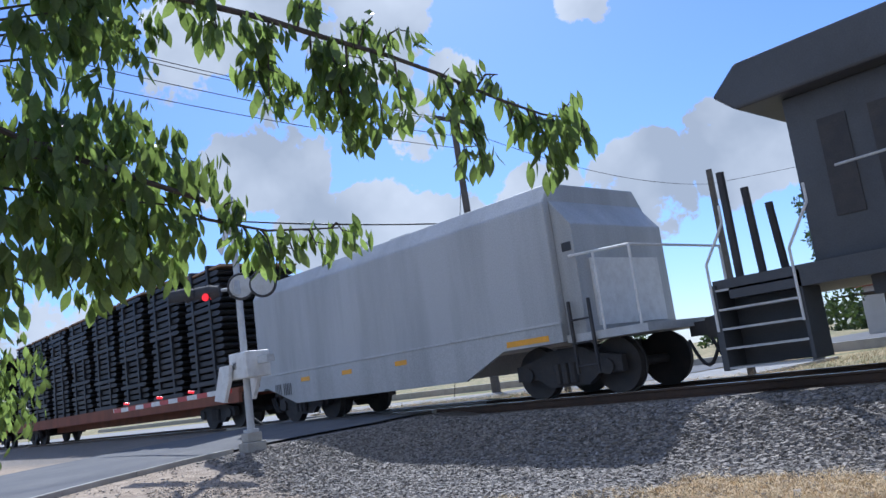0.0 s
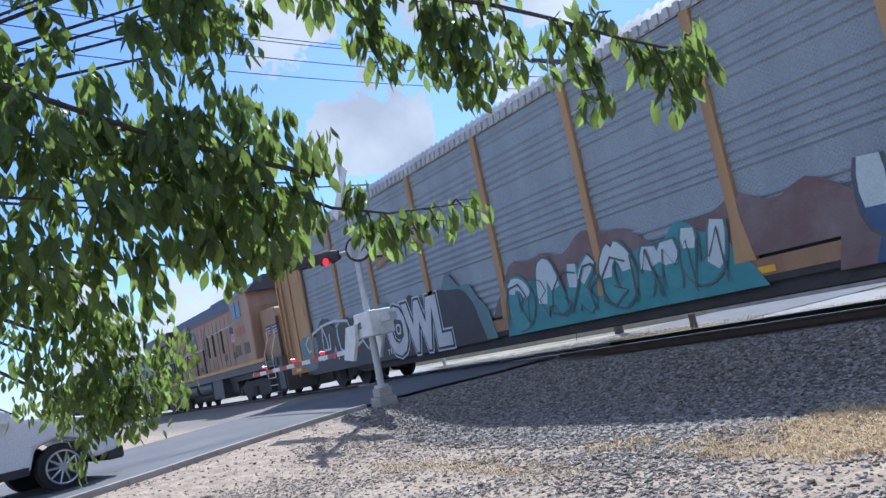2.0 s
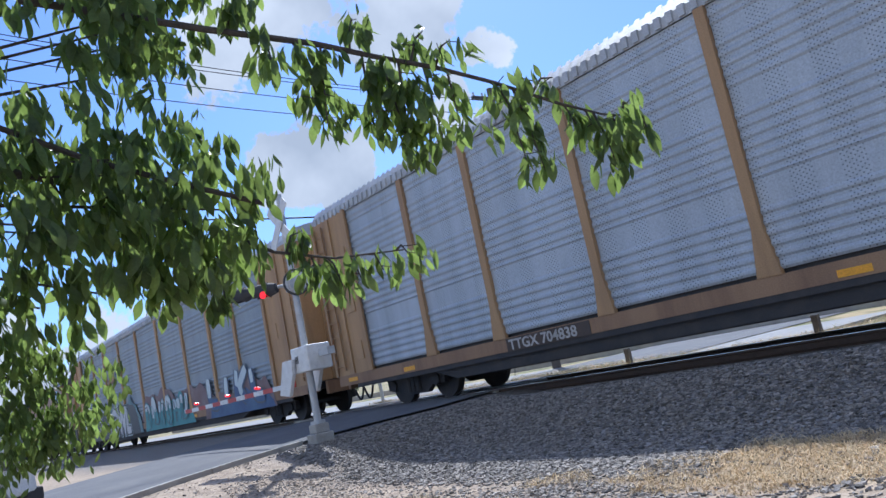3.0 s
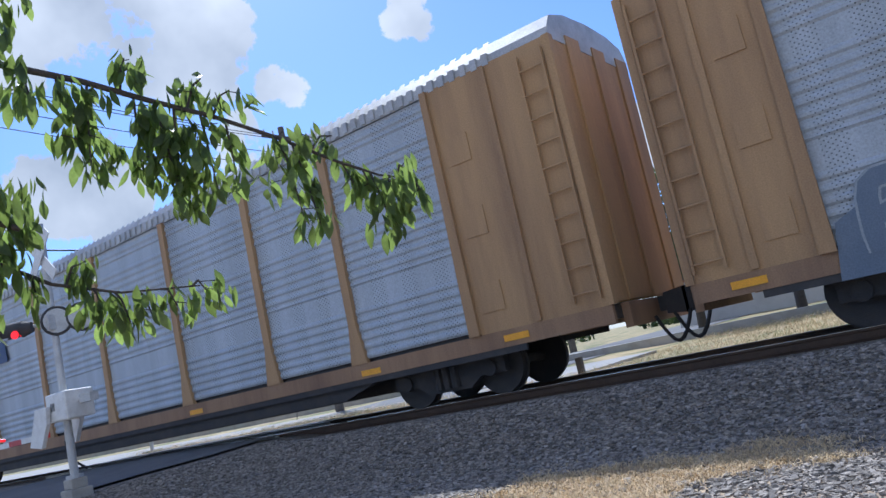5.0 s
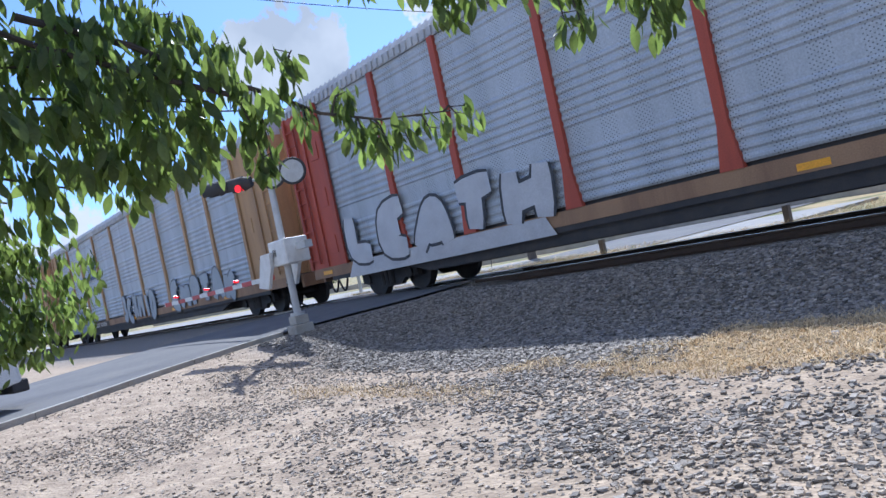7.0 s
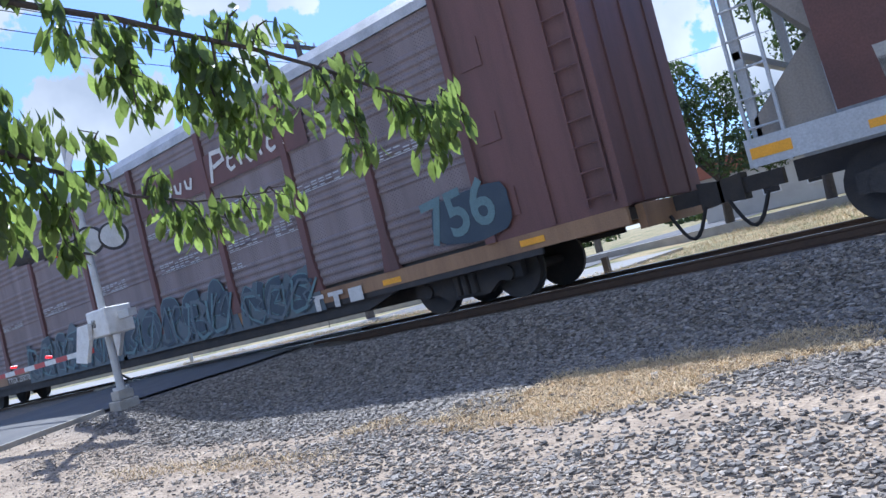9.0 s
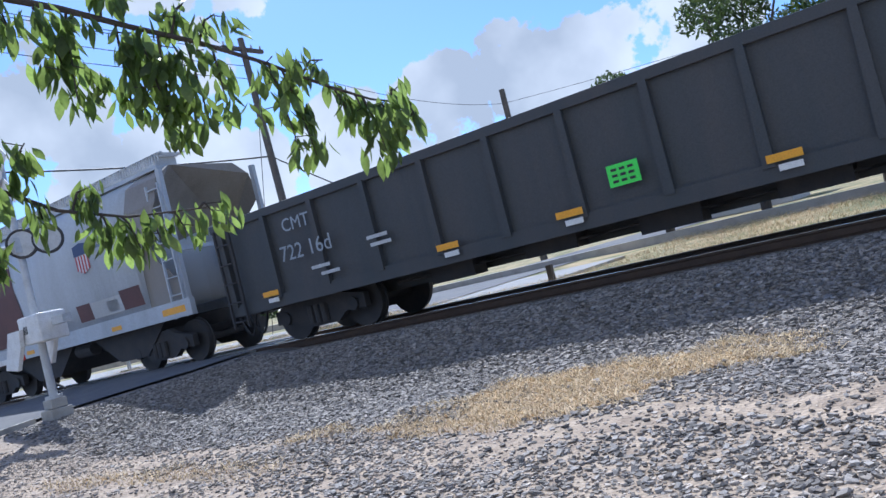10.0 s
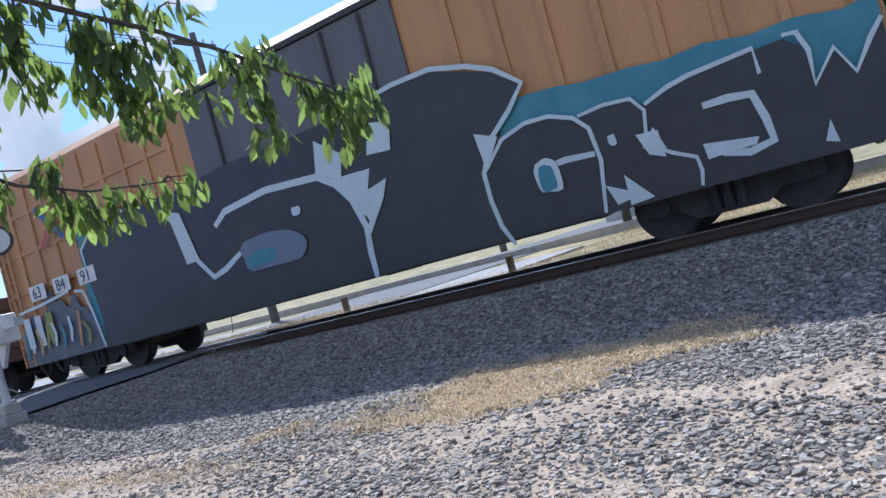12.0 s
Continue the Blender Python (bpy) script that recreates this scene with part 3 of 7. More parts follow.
def truck(parent, cx, axles=(-0.89, 0.89), label="black cast steel truck"):
    """A bogie: side frames, springs, bolster, bearing caps; the wheelsets are pieces of it."""
    s = Shape()
    a0, a1 = axles[0], axles[-1]
    for y in (-1.06, 0.92):
        s.prism([(cx + a0 - 0.28, 0.36), (cx + a0 - 0.28, 0.62), (cx + a0 + 0.25, 0.72), (cx + a0 + 0.5, 0.84), (cx + a1 - 0.5, 0.84), (cx + a1 - 0.25, 0.72), (cx + a1 + 0.28, 0.62),
                 (cx + a1 + 0.28, 0.36), (cx + a1 - 0.22, 0.36), (cx + a1 - 0.45, 0.2), (cx + a0 + 0.45, 0.2), (cx + a0 + 0.22, 0.36)], y, y + 0.14)
        for a in axles:
            s.tube((cx + a, y - 0.05, 0.46), (cx + a, y + 0.05, 0.46), 0.13, seg=12)
        for k in (-0.17, 0, 0.17):
            s.tube((cx + k, y - 0.03 if y < 0 else y + 0.17, 0.26), (cx + k, y - 0.03 if y < 0 else y + 0.17, 0.6), 0.075, seg=8)
    s.box(cx - 0.25, cx + 0.25, -0.95, 0.95, 0.5, 0.86)
    t = part("truck", s, BLK, parent, label)
    for a in axles:
        w = part("wheelset", WHEEL, BLK, t)
        w.location = (cx + a, 0, 0.46)
    return t


def coupler(parent, x, way):
    s = Shape().box(min(x, x + way * 0.75), max(x, x + way * 0.75), -0.09, 0.09, 0.75, 0.98)
    s.prism([(x + way * 0.55, 0.66), (x + way * 0.9, 0.70), (x + way * 0.9, 1.02), (x + way * 0.55, 1.06)], -0.17, 0.17)
    part("coupler", s, BLK, parent)
    pts = [(x + way * (0.15 + 0.55 * k / 8), -0.42, 0.70 - 0.42 * math.sin(math.pi * k / 8)) for k in range(9)]
    part("brake_hose", cable_mesh("brake_hose", pts, 0.03, CABLE, 6), CABLE, parent, "black rubber brake hose")


def ladder(parent, x, z0, z1, y, w=0.42, material=BLK, step=0.38):
    s = Shape().box(x, x + 0.04, y - 0.05, y, z0, z1).box(x + w, x + w + 0.04, y - 0.05, y, z0, z1)
    z = z0 + 0.12
    while z < z1:
        s.tube((x, y - 0.04, z), (x + w + 0.04, y - 0.04, z), 0.016, seg=6)
        z += step
    part("ladder", s, material, parent)


def plate(name, parent, x0, x1, z0, z1, y, material, label=""):
    return part(name, Shape().sheet([(x0, z0), (x1, z0), (x1, z1), (x0, z1)], y), material, parent, label)


# ---------------------------------------------------------------- ground, road, track
KERB = ((-11.7, 9.2), (-12.1, 8.0), (-13.1, 6.9), (-13.75, 5.8), (-13.3, 4.3), (-12.45, 2.5), (-11.4, 0.9), (-10.4, -1.0), (-8.5, -5.0), (-5.0, -14.0))


def kerb_x(y):
    for (xa, ya), (xb, yb) in zip(KERB, KERB[1:]):
        if y >= yb:
            return xa + (xb - xa) * (ya - y) / (ya - yb) if y < ya else xa
    return KERB[-1][0]


def smooth(a, b, v):
    t = min(max((v - a) / (b - a), 0), 1)
    return t * t * (3 - 2 * t)


def road_z(y):
    return -0.02 - 0.20 * min(max((8.9 - y) / 3.4, 0), 1) - 0.12 * min(max((5.5 - y) / 6.0, 0), 1) if y < TRACK_Y else -0.02 - 0.2 * smooth(11.5, 16.0, y)


def far_road_z(y):
    return -0.262 * min(max((y - 11.5) / 3.0, 0), 1)


def ground_z(x, y):
    """Height of the ground: gravel flat, ballast shoulder, road bed, far side."""
    if y > 11.5:
        base = -0.15 - 0.2 * smooth(11.6, 13.4, y)
        bank = 1 - smooth(0.0, 2.2, max(-22.0 - x, x + 12.2, 0))
        return base + (far_road_z(y) - 0.03 - base) * bank
    d = x - kerb_x(y)
    low = -0.70 + 0.05 * noise.noise((x * 0.4, y * 0.4, 0)) + 0.02 * noise.noise((x * 1.7, y * 1.7, 3))
    side = smooth(6.1, 8.2, y)
    z = low + (-0.16 - low) * side
    return z + (road_z(y) - 0.045 - z) * (1 - smooth(0.3, 4.8 - 3.2 * side, d))


def build_ground():
    xs = sorted({-3000.0, -900, -300, -140, -90, *[-70 + 2 * i for i in range(25)], *[-20 + 0.25 * i for i in range(105)], *[6.5 + 2 * i for i in range(12)], 60, 140, 300, 900, 3000})
    ys = sorted({-3000.0, -900, -300, -100, -50, -30, *[-20 + i for i in range(17)], *[-3 + 0.25 * i for i in range(48)], *[9 + 0.5 * i for i in range(14)], 18, 22, 30, 60, 140, 300, 900, 3000})
    s = Shape()
    s.v = [(x, y, ground_z(x, y)) for y in ys for x in xs]
    n = len(xs)
    s.f = [(j * n + i, j * n + i + 1, (j + 1) * n + i + 1, (j + 1) * n + i) for j in range(len(ys) - 1) for i in range(n - 1)]
    ob = new("ground", s.mesh("ground", ground_material(), True))
    tagged(ob, "dusty ground of dirt and gravel beside the railway", "ground", kind="structure")
    # road over the crossing
    r = Shape()
    yy = [-14 + 0.5 * i for i in range(46)] + [9.2]
    rows = [[(kerb_x(y) - 0.02 - 8.2 * k / 6, y, road_z(y) + 0.004 + 0.05 * math.sin(math.pi * k / 6)) for k in range(7)] for y in yy]
    for a, b in zip(rows, rows[1:]):
        for k in range(6):
            r.add([a[k], a[k + 1], b[k + 1], b[k]], [(0, 1, 2, 3)])
    yy = [11.0, 11.5, 12.0, 12.5, 13.0, 13.5, 14.0, 14.5, 15.5, 18, 22, 30, 70]
    for ya, yb in zip(yy, yy[1:]):
        r.add([(-12.4, ya, far_road_z(ya)), (-21.4, ya, far_road_z(ya)), (-21.4, yb, far_road_z(yb)), (-12.4, yb, far_road_z(yb))], [(0, 1, 2, 3)])
    road = new("road", r.mesh("road", ASPH))
    tagged(road, "worn grey asphalt road leading over the level crossing", "road", kind="structure")
    deck = Shape().box(-21.4, -11.7, 9.2, 9.30, -0.2, -0.012).box(-21.4, -11.7, 9.42, 10.78, -0.2, -0.012).box(-21.4, -11.7, 10.90, 11.02, -0.2, -0.01)
    part("crossing_panel", deck, CONC, road)
    # kerb
    k = Shape()
    pts = [(kerb_x(y), y) for y in (5.5, 4.9, 4.1, 3.3, 2.6, 1.9, 1.1, 0.4, -0.6, -1.6, -2.6, -4, -5.5, -7, -14)]
    kerb = new("kerb")
    tagged(kerb, "low worn concrete kerb along the road edge", "kerb", kind="structure")
    for (xa, ya), (xb, yb) in zip(pts, pts[1:]):
        u = Vector((xb - xa, yb - ya)).normalized()
        nrm = Vector((-u.y, u.x)) * 0.16
        a0, b0 = Vector((xa, ya)) + u * 0.006, Vector((xb, yb)) - u * 0.006
        za, zb = road_z(ya), road_z(yb)
        vs = []
        for p, z in ((a0, za), (b0, zb)):
            vs += [(p.x, p.y, z - 0.15), (p.x + nrm.x, p.y + nrm.y, z - 0.15), (p.x + nrm.x, p.y + nrm.y, z + 0.045), (p.x, p.y, z + 0.04)]
        part("kerb_stone", Shape().add(vs, [(0, 1, 2, 3), (4, 5, 6, 7), (0, 4, 5, 1), (1, 5, 6, 2), (2, 6, 7, 3), (3, 7, 4, 0)]), CONC, kerb)
    # far side street with its edge, beyond the track
    st = Shape().box(-300, -21.6, 16.2, 21.5, -0.5, -0.27).box(-12.2, -8.3, 16.2, 21.5, -0.5, -0.27)
    tagged(new("street", st.mesh("street", STREET)), "pale concrete street running beside the railway", "street", kind="structure")


def build_track():
    tr = new("railway_track")
    tagged(tr, "railway track with shiny rails on dark sleepers", "track", kind="structure")
    for y in (TRACK_Y - 0.755, TRACK_Y + 0.755):
        w = [(y - 0.07, -0.165), (y + 0.07, -0.165), (y + 0.07, -0.150), (y + 0.012, -0.130), (y + 0.012, -0.045), (y + 0.034, -0.035), (y + 0.034, -0.003), (y - 0.034, -0.003),
             (y - 0.034, -0.035), (y - 0.012, -0.045), (y - 0.012, -0.130), (y - 0.07, -0.150)]
        rail = part("rail", Shape().loft(w, -400, 200), RAIL, tr, "rusty steel rail with a polished head")
        part("rail_head", Shape().box(-400, 200, y - 0.026, y + 0.026, -0.002, 0.002), SHINE, rail, "polished running surface")
    tie = Shape().box(-0.115, 0.115, TRACK_Y - 1.30, TRACK_Y + 1.30, -0.33, -0.172).mesh("sleeper", TIE)
    for i in range(150):
        part("sleeper", tie, TIE, tr).location = (14 - 0.52 * i + random.uniform(-0.03, 0.03), random.uniform(-0.05, 0.05), 0)


def scatter(name, label, count, region, size, material, seed, density=None):
    """Loose stones, each an uneven eight-cornered lump, joined into one mesh."""
    rng = np.random.default_rng(seed)
    corner = np.array([(x, y, z) for z in (-1, 1) for y in (-1, 1) for x in (-1, 1)], float)
    face = np.array([(0, 2, 3, 1), (4, 5, 7, 6), (0, 1, 5, 4), (2, 6, 7, 3), (0, 4, 6, 2), (1, 3, 7, 5)])
    x = rng.uniform(region[0], region[1], count)
    y = rng.uniform(region[2], region[3], count)
    keep = np.array([density(a, b) for a, b in zip(x, y)]) > rng.uniform(0, 1, count) if density else np.ones(count, bool)
    x, y = x[keep], y[keep]
    n = len(x)
    z = np.array([ground_z(a, b) for a, b in zip(x, y)])
    r = size[0] + (size[1] - size[0]) * rng.uniform(0, 1, n) ** 2.2
    v = corner[None] * rng.uniform(0.45, 1.0, (n, 8, 3)) * (rng.uniform(0.6, 1.25, (n, 1, 3)) * np.array([1, 1, 0.40]))
    ang, tilt = rng.uniform(0, 6.28, n), rng.normal(0, 0.32, n)
    c, s = np.cos(tilt)[:, None], np.sin(tilt)[:, None]
    v = np.stack([v[..., 0] * c - v[..., 2] * s, v[..., 1], v[..., 0] * s + v[..., 2] * c], -1)
    c, s = np.cos(ang)[:, None], np.sin(ang)[:, None]
    v = np.stack([v[..., 0] * c - v[..., 1] * s, v[..., 0] * s + v[..., 1] * c, v[..., 2]], -1) * r[:, None, None] * 0.72
    v += np.stack([x, y, z + r * 0.22], -1)[:, None]
    me = bpy.data.meshes.new(name)
    me.from_pydata(v.reshape(-1, 3), [], (face[None] + 8 * np.arange(n)[:, None, None]).reshape(-1, 4).tolist())
    me.materials.append(material)
    return tagged(new(name, me), label, "stones", kind="stuff")


def ballast_density(x, y):
    edge = 4.55 + 0.5 * noise.noise((x * 0.8, 1.0, 0)) + 0.10 * max(0, -8 - x)
    if y > 8.75 or x < kerb_x(y) + 0.5:
        return 0
    return smooth(edge - 0.7, edge + 0.5, y) * (1 - 0.96 * grass_density(x, y))


def loose_density(x, y):
    if x < kerb_x(y) + 0.5:
        return 0
    patch = smooth(0.34, 0.66, 0.5 + 0.5 * noise.noise((x * 0.6 + 3, y * 1.0, 4)) + 0.05 * (x + 3))
    return (0.08 + 0.8 * patch) * smooth(0.8, 2.4, y) * (0.12 + 0.88 * smooth(1.0, 5.0, x - kerb_x(y))) * (1 - 0.9 * grass_density(x, y))


def grass_density(x, y):
    d = math.hypot((x + 2.2) / 1.8, (y - 5.0 - 0.27 * (x + 2.2)) / 1.12) + 0.55 * noise.noise((x * 1.3, y * 1.6, 5)) + 0.25 * noise.noise((x * 5, y * 6, 5))
    p = math.hypot((x + 5.0) / 0.5, (y - 4.15) / 0.35) + 0.4 * noise.noise((x * 3, y * 3, 5))
    q = math.hypot((x + 6.6) / 2.6, (y - 3.1) / 0.35) + 0.6 * noise.noise((x * 1.5, y * 3, 8))
    return max(1 - smooth(0.7, 1.12, d), 0.5 * (1 - smooth(0.6, 1.1, p)), 0.3 * (1 - smooth(0.5, 1.1, q)))


def gravel_density(x, y):
    if x < kerb_x(y) + 0.3 or y > 7:
        return 0
    patch = noise.noise((x * 0.55, y * 0.7, 2)) * 0.5 + 0.5
    return (0.16 + 0.75 * smooth(0.42, 0.66, patch)) * (0.3 + 0.7 * smooth(0.6, 4.0, x - kerb_x(y))) * (1 - 0.8 * grass_density(x, y))


def blades(name, label, count, region, density, material, seed, height=(0.05, 0.14)):
    rng = np.random.default_rng(seed)
    vs, fs = [], []
    for _ in range(count):
        x, y = rng.uniform(region[0], region[1]), rng.uniform(region[2], region[3])
        if density(x, y) < rng.uniform(0, 1):
            continue
        z, a, h = ground_z(x, y), rng.uniform(0, 6.28), rng.uniform(*height)
        lean, w = rng.normal(0, 1.1, 2) * h, 0.0045
        dx, dy = math.cos(a) * w, math.sin(a) * w
        o = len(vs)
        vs += [(x - dx, y - dy, z), (x + dx, y + dy, z), (x + lean[0] * 0.5 + dx * 0.7, y + lean[1] * 0.5 + dy * 0.7, z + h * 0.7), (x + lean[0] * 0.5 - dx * 0.7, y + lean[1] * 0.5 - dy * 0.7, z + h * 0.7),
               (x + lean[0] * 1.4, y + lean[1] * 1.4, z + h * 0.85)]
        fs += [(o, o + 1, o + 2, o + 3), (o + 3, o + 2, o + 4)]
    me = bpy.data.meshes.new(name)
    me.from_pydata(vs, [], fs)
    me.materials.append(material)
    return tagged(new(name, me), label, "grass", kind="stuff")


build_ground()
build_track()


# ---------------------------------------------------------------- crossing signal
def crossing_signal():
    x, y = -13.05, 5.72
    z = -0.20
    sig = thing("crossing_signal", "grey level crossing signal mast with lights and lowered gate", "crossing signal", at=(x, y, z))
    part("concrete_base", Shape().box(-0.2, 0.2, -0.2, 0.2, -0.25, 0.12).box(-0.15, 0.15, -0.15, 0.15, 0.12, 0.30), CONC, sig, "chipped concrete footing", bevel=0.02)
    part("mast", Shape().tube((0, 0, 0.3), (0, 0, 5.0), 0.075, 0.06, 14).tube((0, 0, 0.3), (0, 0, 0.36), 0.15, seg=14), GREY, sig, "grey painted steel mast")
    box = part("gate_mechanism", Shape().box(-0.22, 0.50, -0.62, -0.10, 1.33, 1.83), WHITE, sig, "white steel gate motor housing", bevel=0.03)
    for y0 in (-0.72, -0.10):
        part("bracket", Shape().prism([(-0.78, 0.98), (-0.36, 0.92), (-0.08, 1.32), (-0.02, 1.62), (-0.44, 1.62)], y0, y0 + 0.08), WHITE, sig, "white gate arm bracket", bevel=0.01)
    for dx in (-0.05, 0.0, 0.05):
        part("mark", Shape().sheet([(0.02 + dx, 1.52), (0.04 + dx, 1.52), (0.04 + dx, 1.66), (0.02 + dx, 1.66)], -0.628), BLACKP, box)
    part("counterweight", Shape().tube((0.42, -0.36, 1.62), (0.9, -0.36, 1.62), 0.035, seg=8).box(0.62, 0.98, -0.44, -0.28, 1.56, 1.70), GREY, sig, "grey counterweight arm")
    part("cable_loop", Shape().path([(-0.2, -0.3, 1.3), (-0.33, -0.3, 0.95), (-0.28, -0.25, 0.62), (-0.08, -0.1, 0.42)], 0.022), CABLE, sig)
    # gate arm across the road, striped
    for ob in sig.children:
        if ob.name.split(".")[0] in ("gate_mechanism", "bracket", "counterweight", "cable_loop"):
            ob.location = (0.05, 0.36, 0)
    arm = None
    for k in range(13):
        x1 = -0.7 - 0.52 * k
        seg = Shape().box(x1 - 0.52, x1, -0.42, -0.37, 1.10 - 0.003 * k, 1.20 - 0.003 * k)
        if arm is None:
            arm = part("gate_arm", seg, SIGRED, sig, "red and white striped gate arm")
            arm.location = (0.05, 0.36, 0)
        else:
            part("stripe", seg, WHITE if k % 2 else SIGRED, arm)
    for k in (2.6, 4.4, 6.6):
        part("gate_lamp", Shape().tube((-k, -0.45, 1.27), (-k, -0.33, 1.25), 0.03, seg=12), LIT, arm, "small red gate lamp")
    part("tip", Shape().box(-7.5, -7.46, -0.43, -0.36, 1.08, 1.18), WHITE, arm)
    # cross arm with two pairs of flashing lights
    zc = 3.12
    u = Vector((0.62, 0.78, 0))
    part("light_bar", Shape().tube(u * -1.0 + Vector((0, -0.05, zc)), u * 0.7 + Vector((0, -0.05, zc)), 0.035, seg=8).box(-0.12, 0.12, -0.14, 0.12, zc - 0.14, zc + 0.14), GREY, sig)
    for k, d in enumerate((-0.88, -0.40)):
        c = u * d + Vector((0, -0.12, zc - 0.03))
        way = Vector((-0.75, -0.66, -0.05)).normalized()
        side = way.cross(Vector((0, 0, 1))).normalized()
        lamp = part("flashing_light", Shape().tube(c - way * 0.16, c + way * 0.02, 0.10, 0.15, 18), BLK, sig, "black flashing light housing with hood")
        hood = Shape()
        for a in range(-3, 15):
            q0, q1 = a / 12 * math.pi, (a + 1) / 12 * math.pi
            ps = [c + (side * math.cos(q) + Vector((0, 0, 1)) * math.sin(q)) * 0.155 + way * e for q in (q0, q1) for e in (0.0, 0.34)]
            hood.add([ps[0], ps[1], ps[3], ps[2]], [(0, 1, 2, 3)])
        part("hood", hood, BLK, lamp, "black tubular hood")
        part("lens", Shape().tube(c + way * 0.02, c + way * 0.035, 0.14, seg=18), LIT if k == 1 else LENS, lamp, "round red lens")
        if k == 1:
            part("glow_face", Shape().tube(c + Vector((0.05, -0.17, -0.10)), c + Vector((0.06, -0.19, -0.10)), 0.075, seg=14), LIT, lamp, "lit red edge of the lens")
    for k, d in enumerate((0.17, 0.60)):
        c = u * d + Vector((0, -0.12, zc + 0.02))
        way = Vector((0.80, -0.60, -0.02)).normalized()
        lamp = part("flashing_light", Shape().tube(c - way * 0.12, c, 0.16, 0.22, 20), GREY, sig, "grey round light with dark rim")
        rim = Shape()
        for a in range(24):
            q0, q1 = a / 12 * math.pi, (a + 1) / 12 * math.pi
            side = way.cross(Vector((0, 0, 1))).normalized()
            rim.tube(c + (side * math.cos(q0) + Vector((0, 0, 1)) * math.sin(q0)) * 0.25, c + (side * math.cos(q1) + Vector((0, 0, 1)) * math.sin(q1)) * 0.25, 0.028, seg=6)
        part("rim", rim, BLK, lamp, "dark round rim")
        part("lens", Shape().tube(c, c + way * 0.03, 0.225, seg=20), GREY, lamp, "dull grey lens")
    for s in (1, -1):
        c = Shape()
        for q in (0,):
            u = Vector((math.cos(radians(45 * s)), 0, math.sin(radians(45 * s))))
            n = Vector((-u.z, 0, u.x))
            p = Vector((0, -0.10 - 0.02 * s, 4.35))
            vs = [p + u * a + n * b + Vector((0, d, 0)) for d in (0, 0.015) for a, b in ((-0.6, -0.11), (0.6, -0.11), (0.6, 0.11), (-0.6, 0.11))]
            c.add(vs, [(0, 1, 2, 3), (4, 5, 6, 7), (0, 1, 5, 4), (1, 2, 6, 5), (2, 3, 7, 6), (3, 0, 4, 7)])
        part("crossbuck", c, WHITE, sig, "white crossbuck board")
    return sig


def far_signal():
    x, y = -25.4, 15.0
    z = -0.35
    sig = thing("crossing_signal", "far level crossing mast with crossbuck seen from behind", "crossing signal", at=(x, y, z))
    part("mast", Shape().tube((0, 0, 0), (0, 0, 5.3), 0.07, seg=12), GREY, sig)
    part("concrete_base", Shape().box(-0.25, 0.25, -0.25, 0.25, 0, 0.25), CONC, sig)
    for s in (1, -1):
        u = Vector((math.cos(radians(48 * s)), 0, math.sin(radians(48 * s))))
        n = Vector((-u.z, 0, u.x))
        p = Vector((0, 0.1 + 0.02 * s, 4.75))
        vs = [p + u * a + n * b + Vector((0, d, 0)) for d in (0, 0.015) for a, b in ((-0.62, -0.115), (0.62, -0.115), (0.62, 0.115), (-0.62, 0.115))]
        part("crossbuck", Shape().add(vs, [(0, 1, 2, 3), (4, 5, 6, 7), (0, 1, 5, 4), (1, 2, 6, 5), (2, 3, 7, 6), (3, 0, 4, 7)]), GREY, sig, "grey back of a crossbuck board")
    part("light_bar", Shape().tube((-0.8, 0, 3.2), (0.8, 0, 3.2), 0.035, seg=8), GREY, sig)
    for k in (-0.7, 0.7):
        part("flashing_light", Shape().tube((k, -0.1, 3.2), (k, 0.06, 3.2), 0.26, seg=18).tube((k, 0.06, 3.2), (k, 0.3, 3.2), 0.15, seg=14), BLK, sig)
    part("bell", Shape().tube((0.12, 0, 3.9), (0.5, 0, 3.9), 0.16, 0.05, 12), GREY, sig)


# ---------------------------------------------------------------- train
def corrugated(x0, x1, z0, z1, y, pitch=0.155, amp=0.024, bands=((0.24, 0.335), (0.58, 0.665), (0.87, 0.93))):
    """Side panel of horizontally folded sheet metal with plain bands."""
    s = Shape()
    zs, n = [], int((z1 - z0) / pitch * 4)
    for i in range(n + 1):
        z = z0 + (z1 - z0) * i / n
        u = i / n
        flat = any(a < u < b for a, b in bands)
        zs.append((z, y - (0 if flat else amp * (0, 1, 1, 0)[i % 4])))
    s.v = [(x, yy, z) for z, yy in zs for x in (x0, x1)] + [(x, y + 0.05, z) for z in (z0, z1) for x in (x0, x1)]
    s.f = [(2 * i, 2 * i + 1, 2 * i + 3, 2 * i + 2) for i in range(n)]
    o = 2 * (n + 1)
    s.f.append((o, o + 1, o + 3, o + 2))
    return s


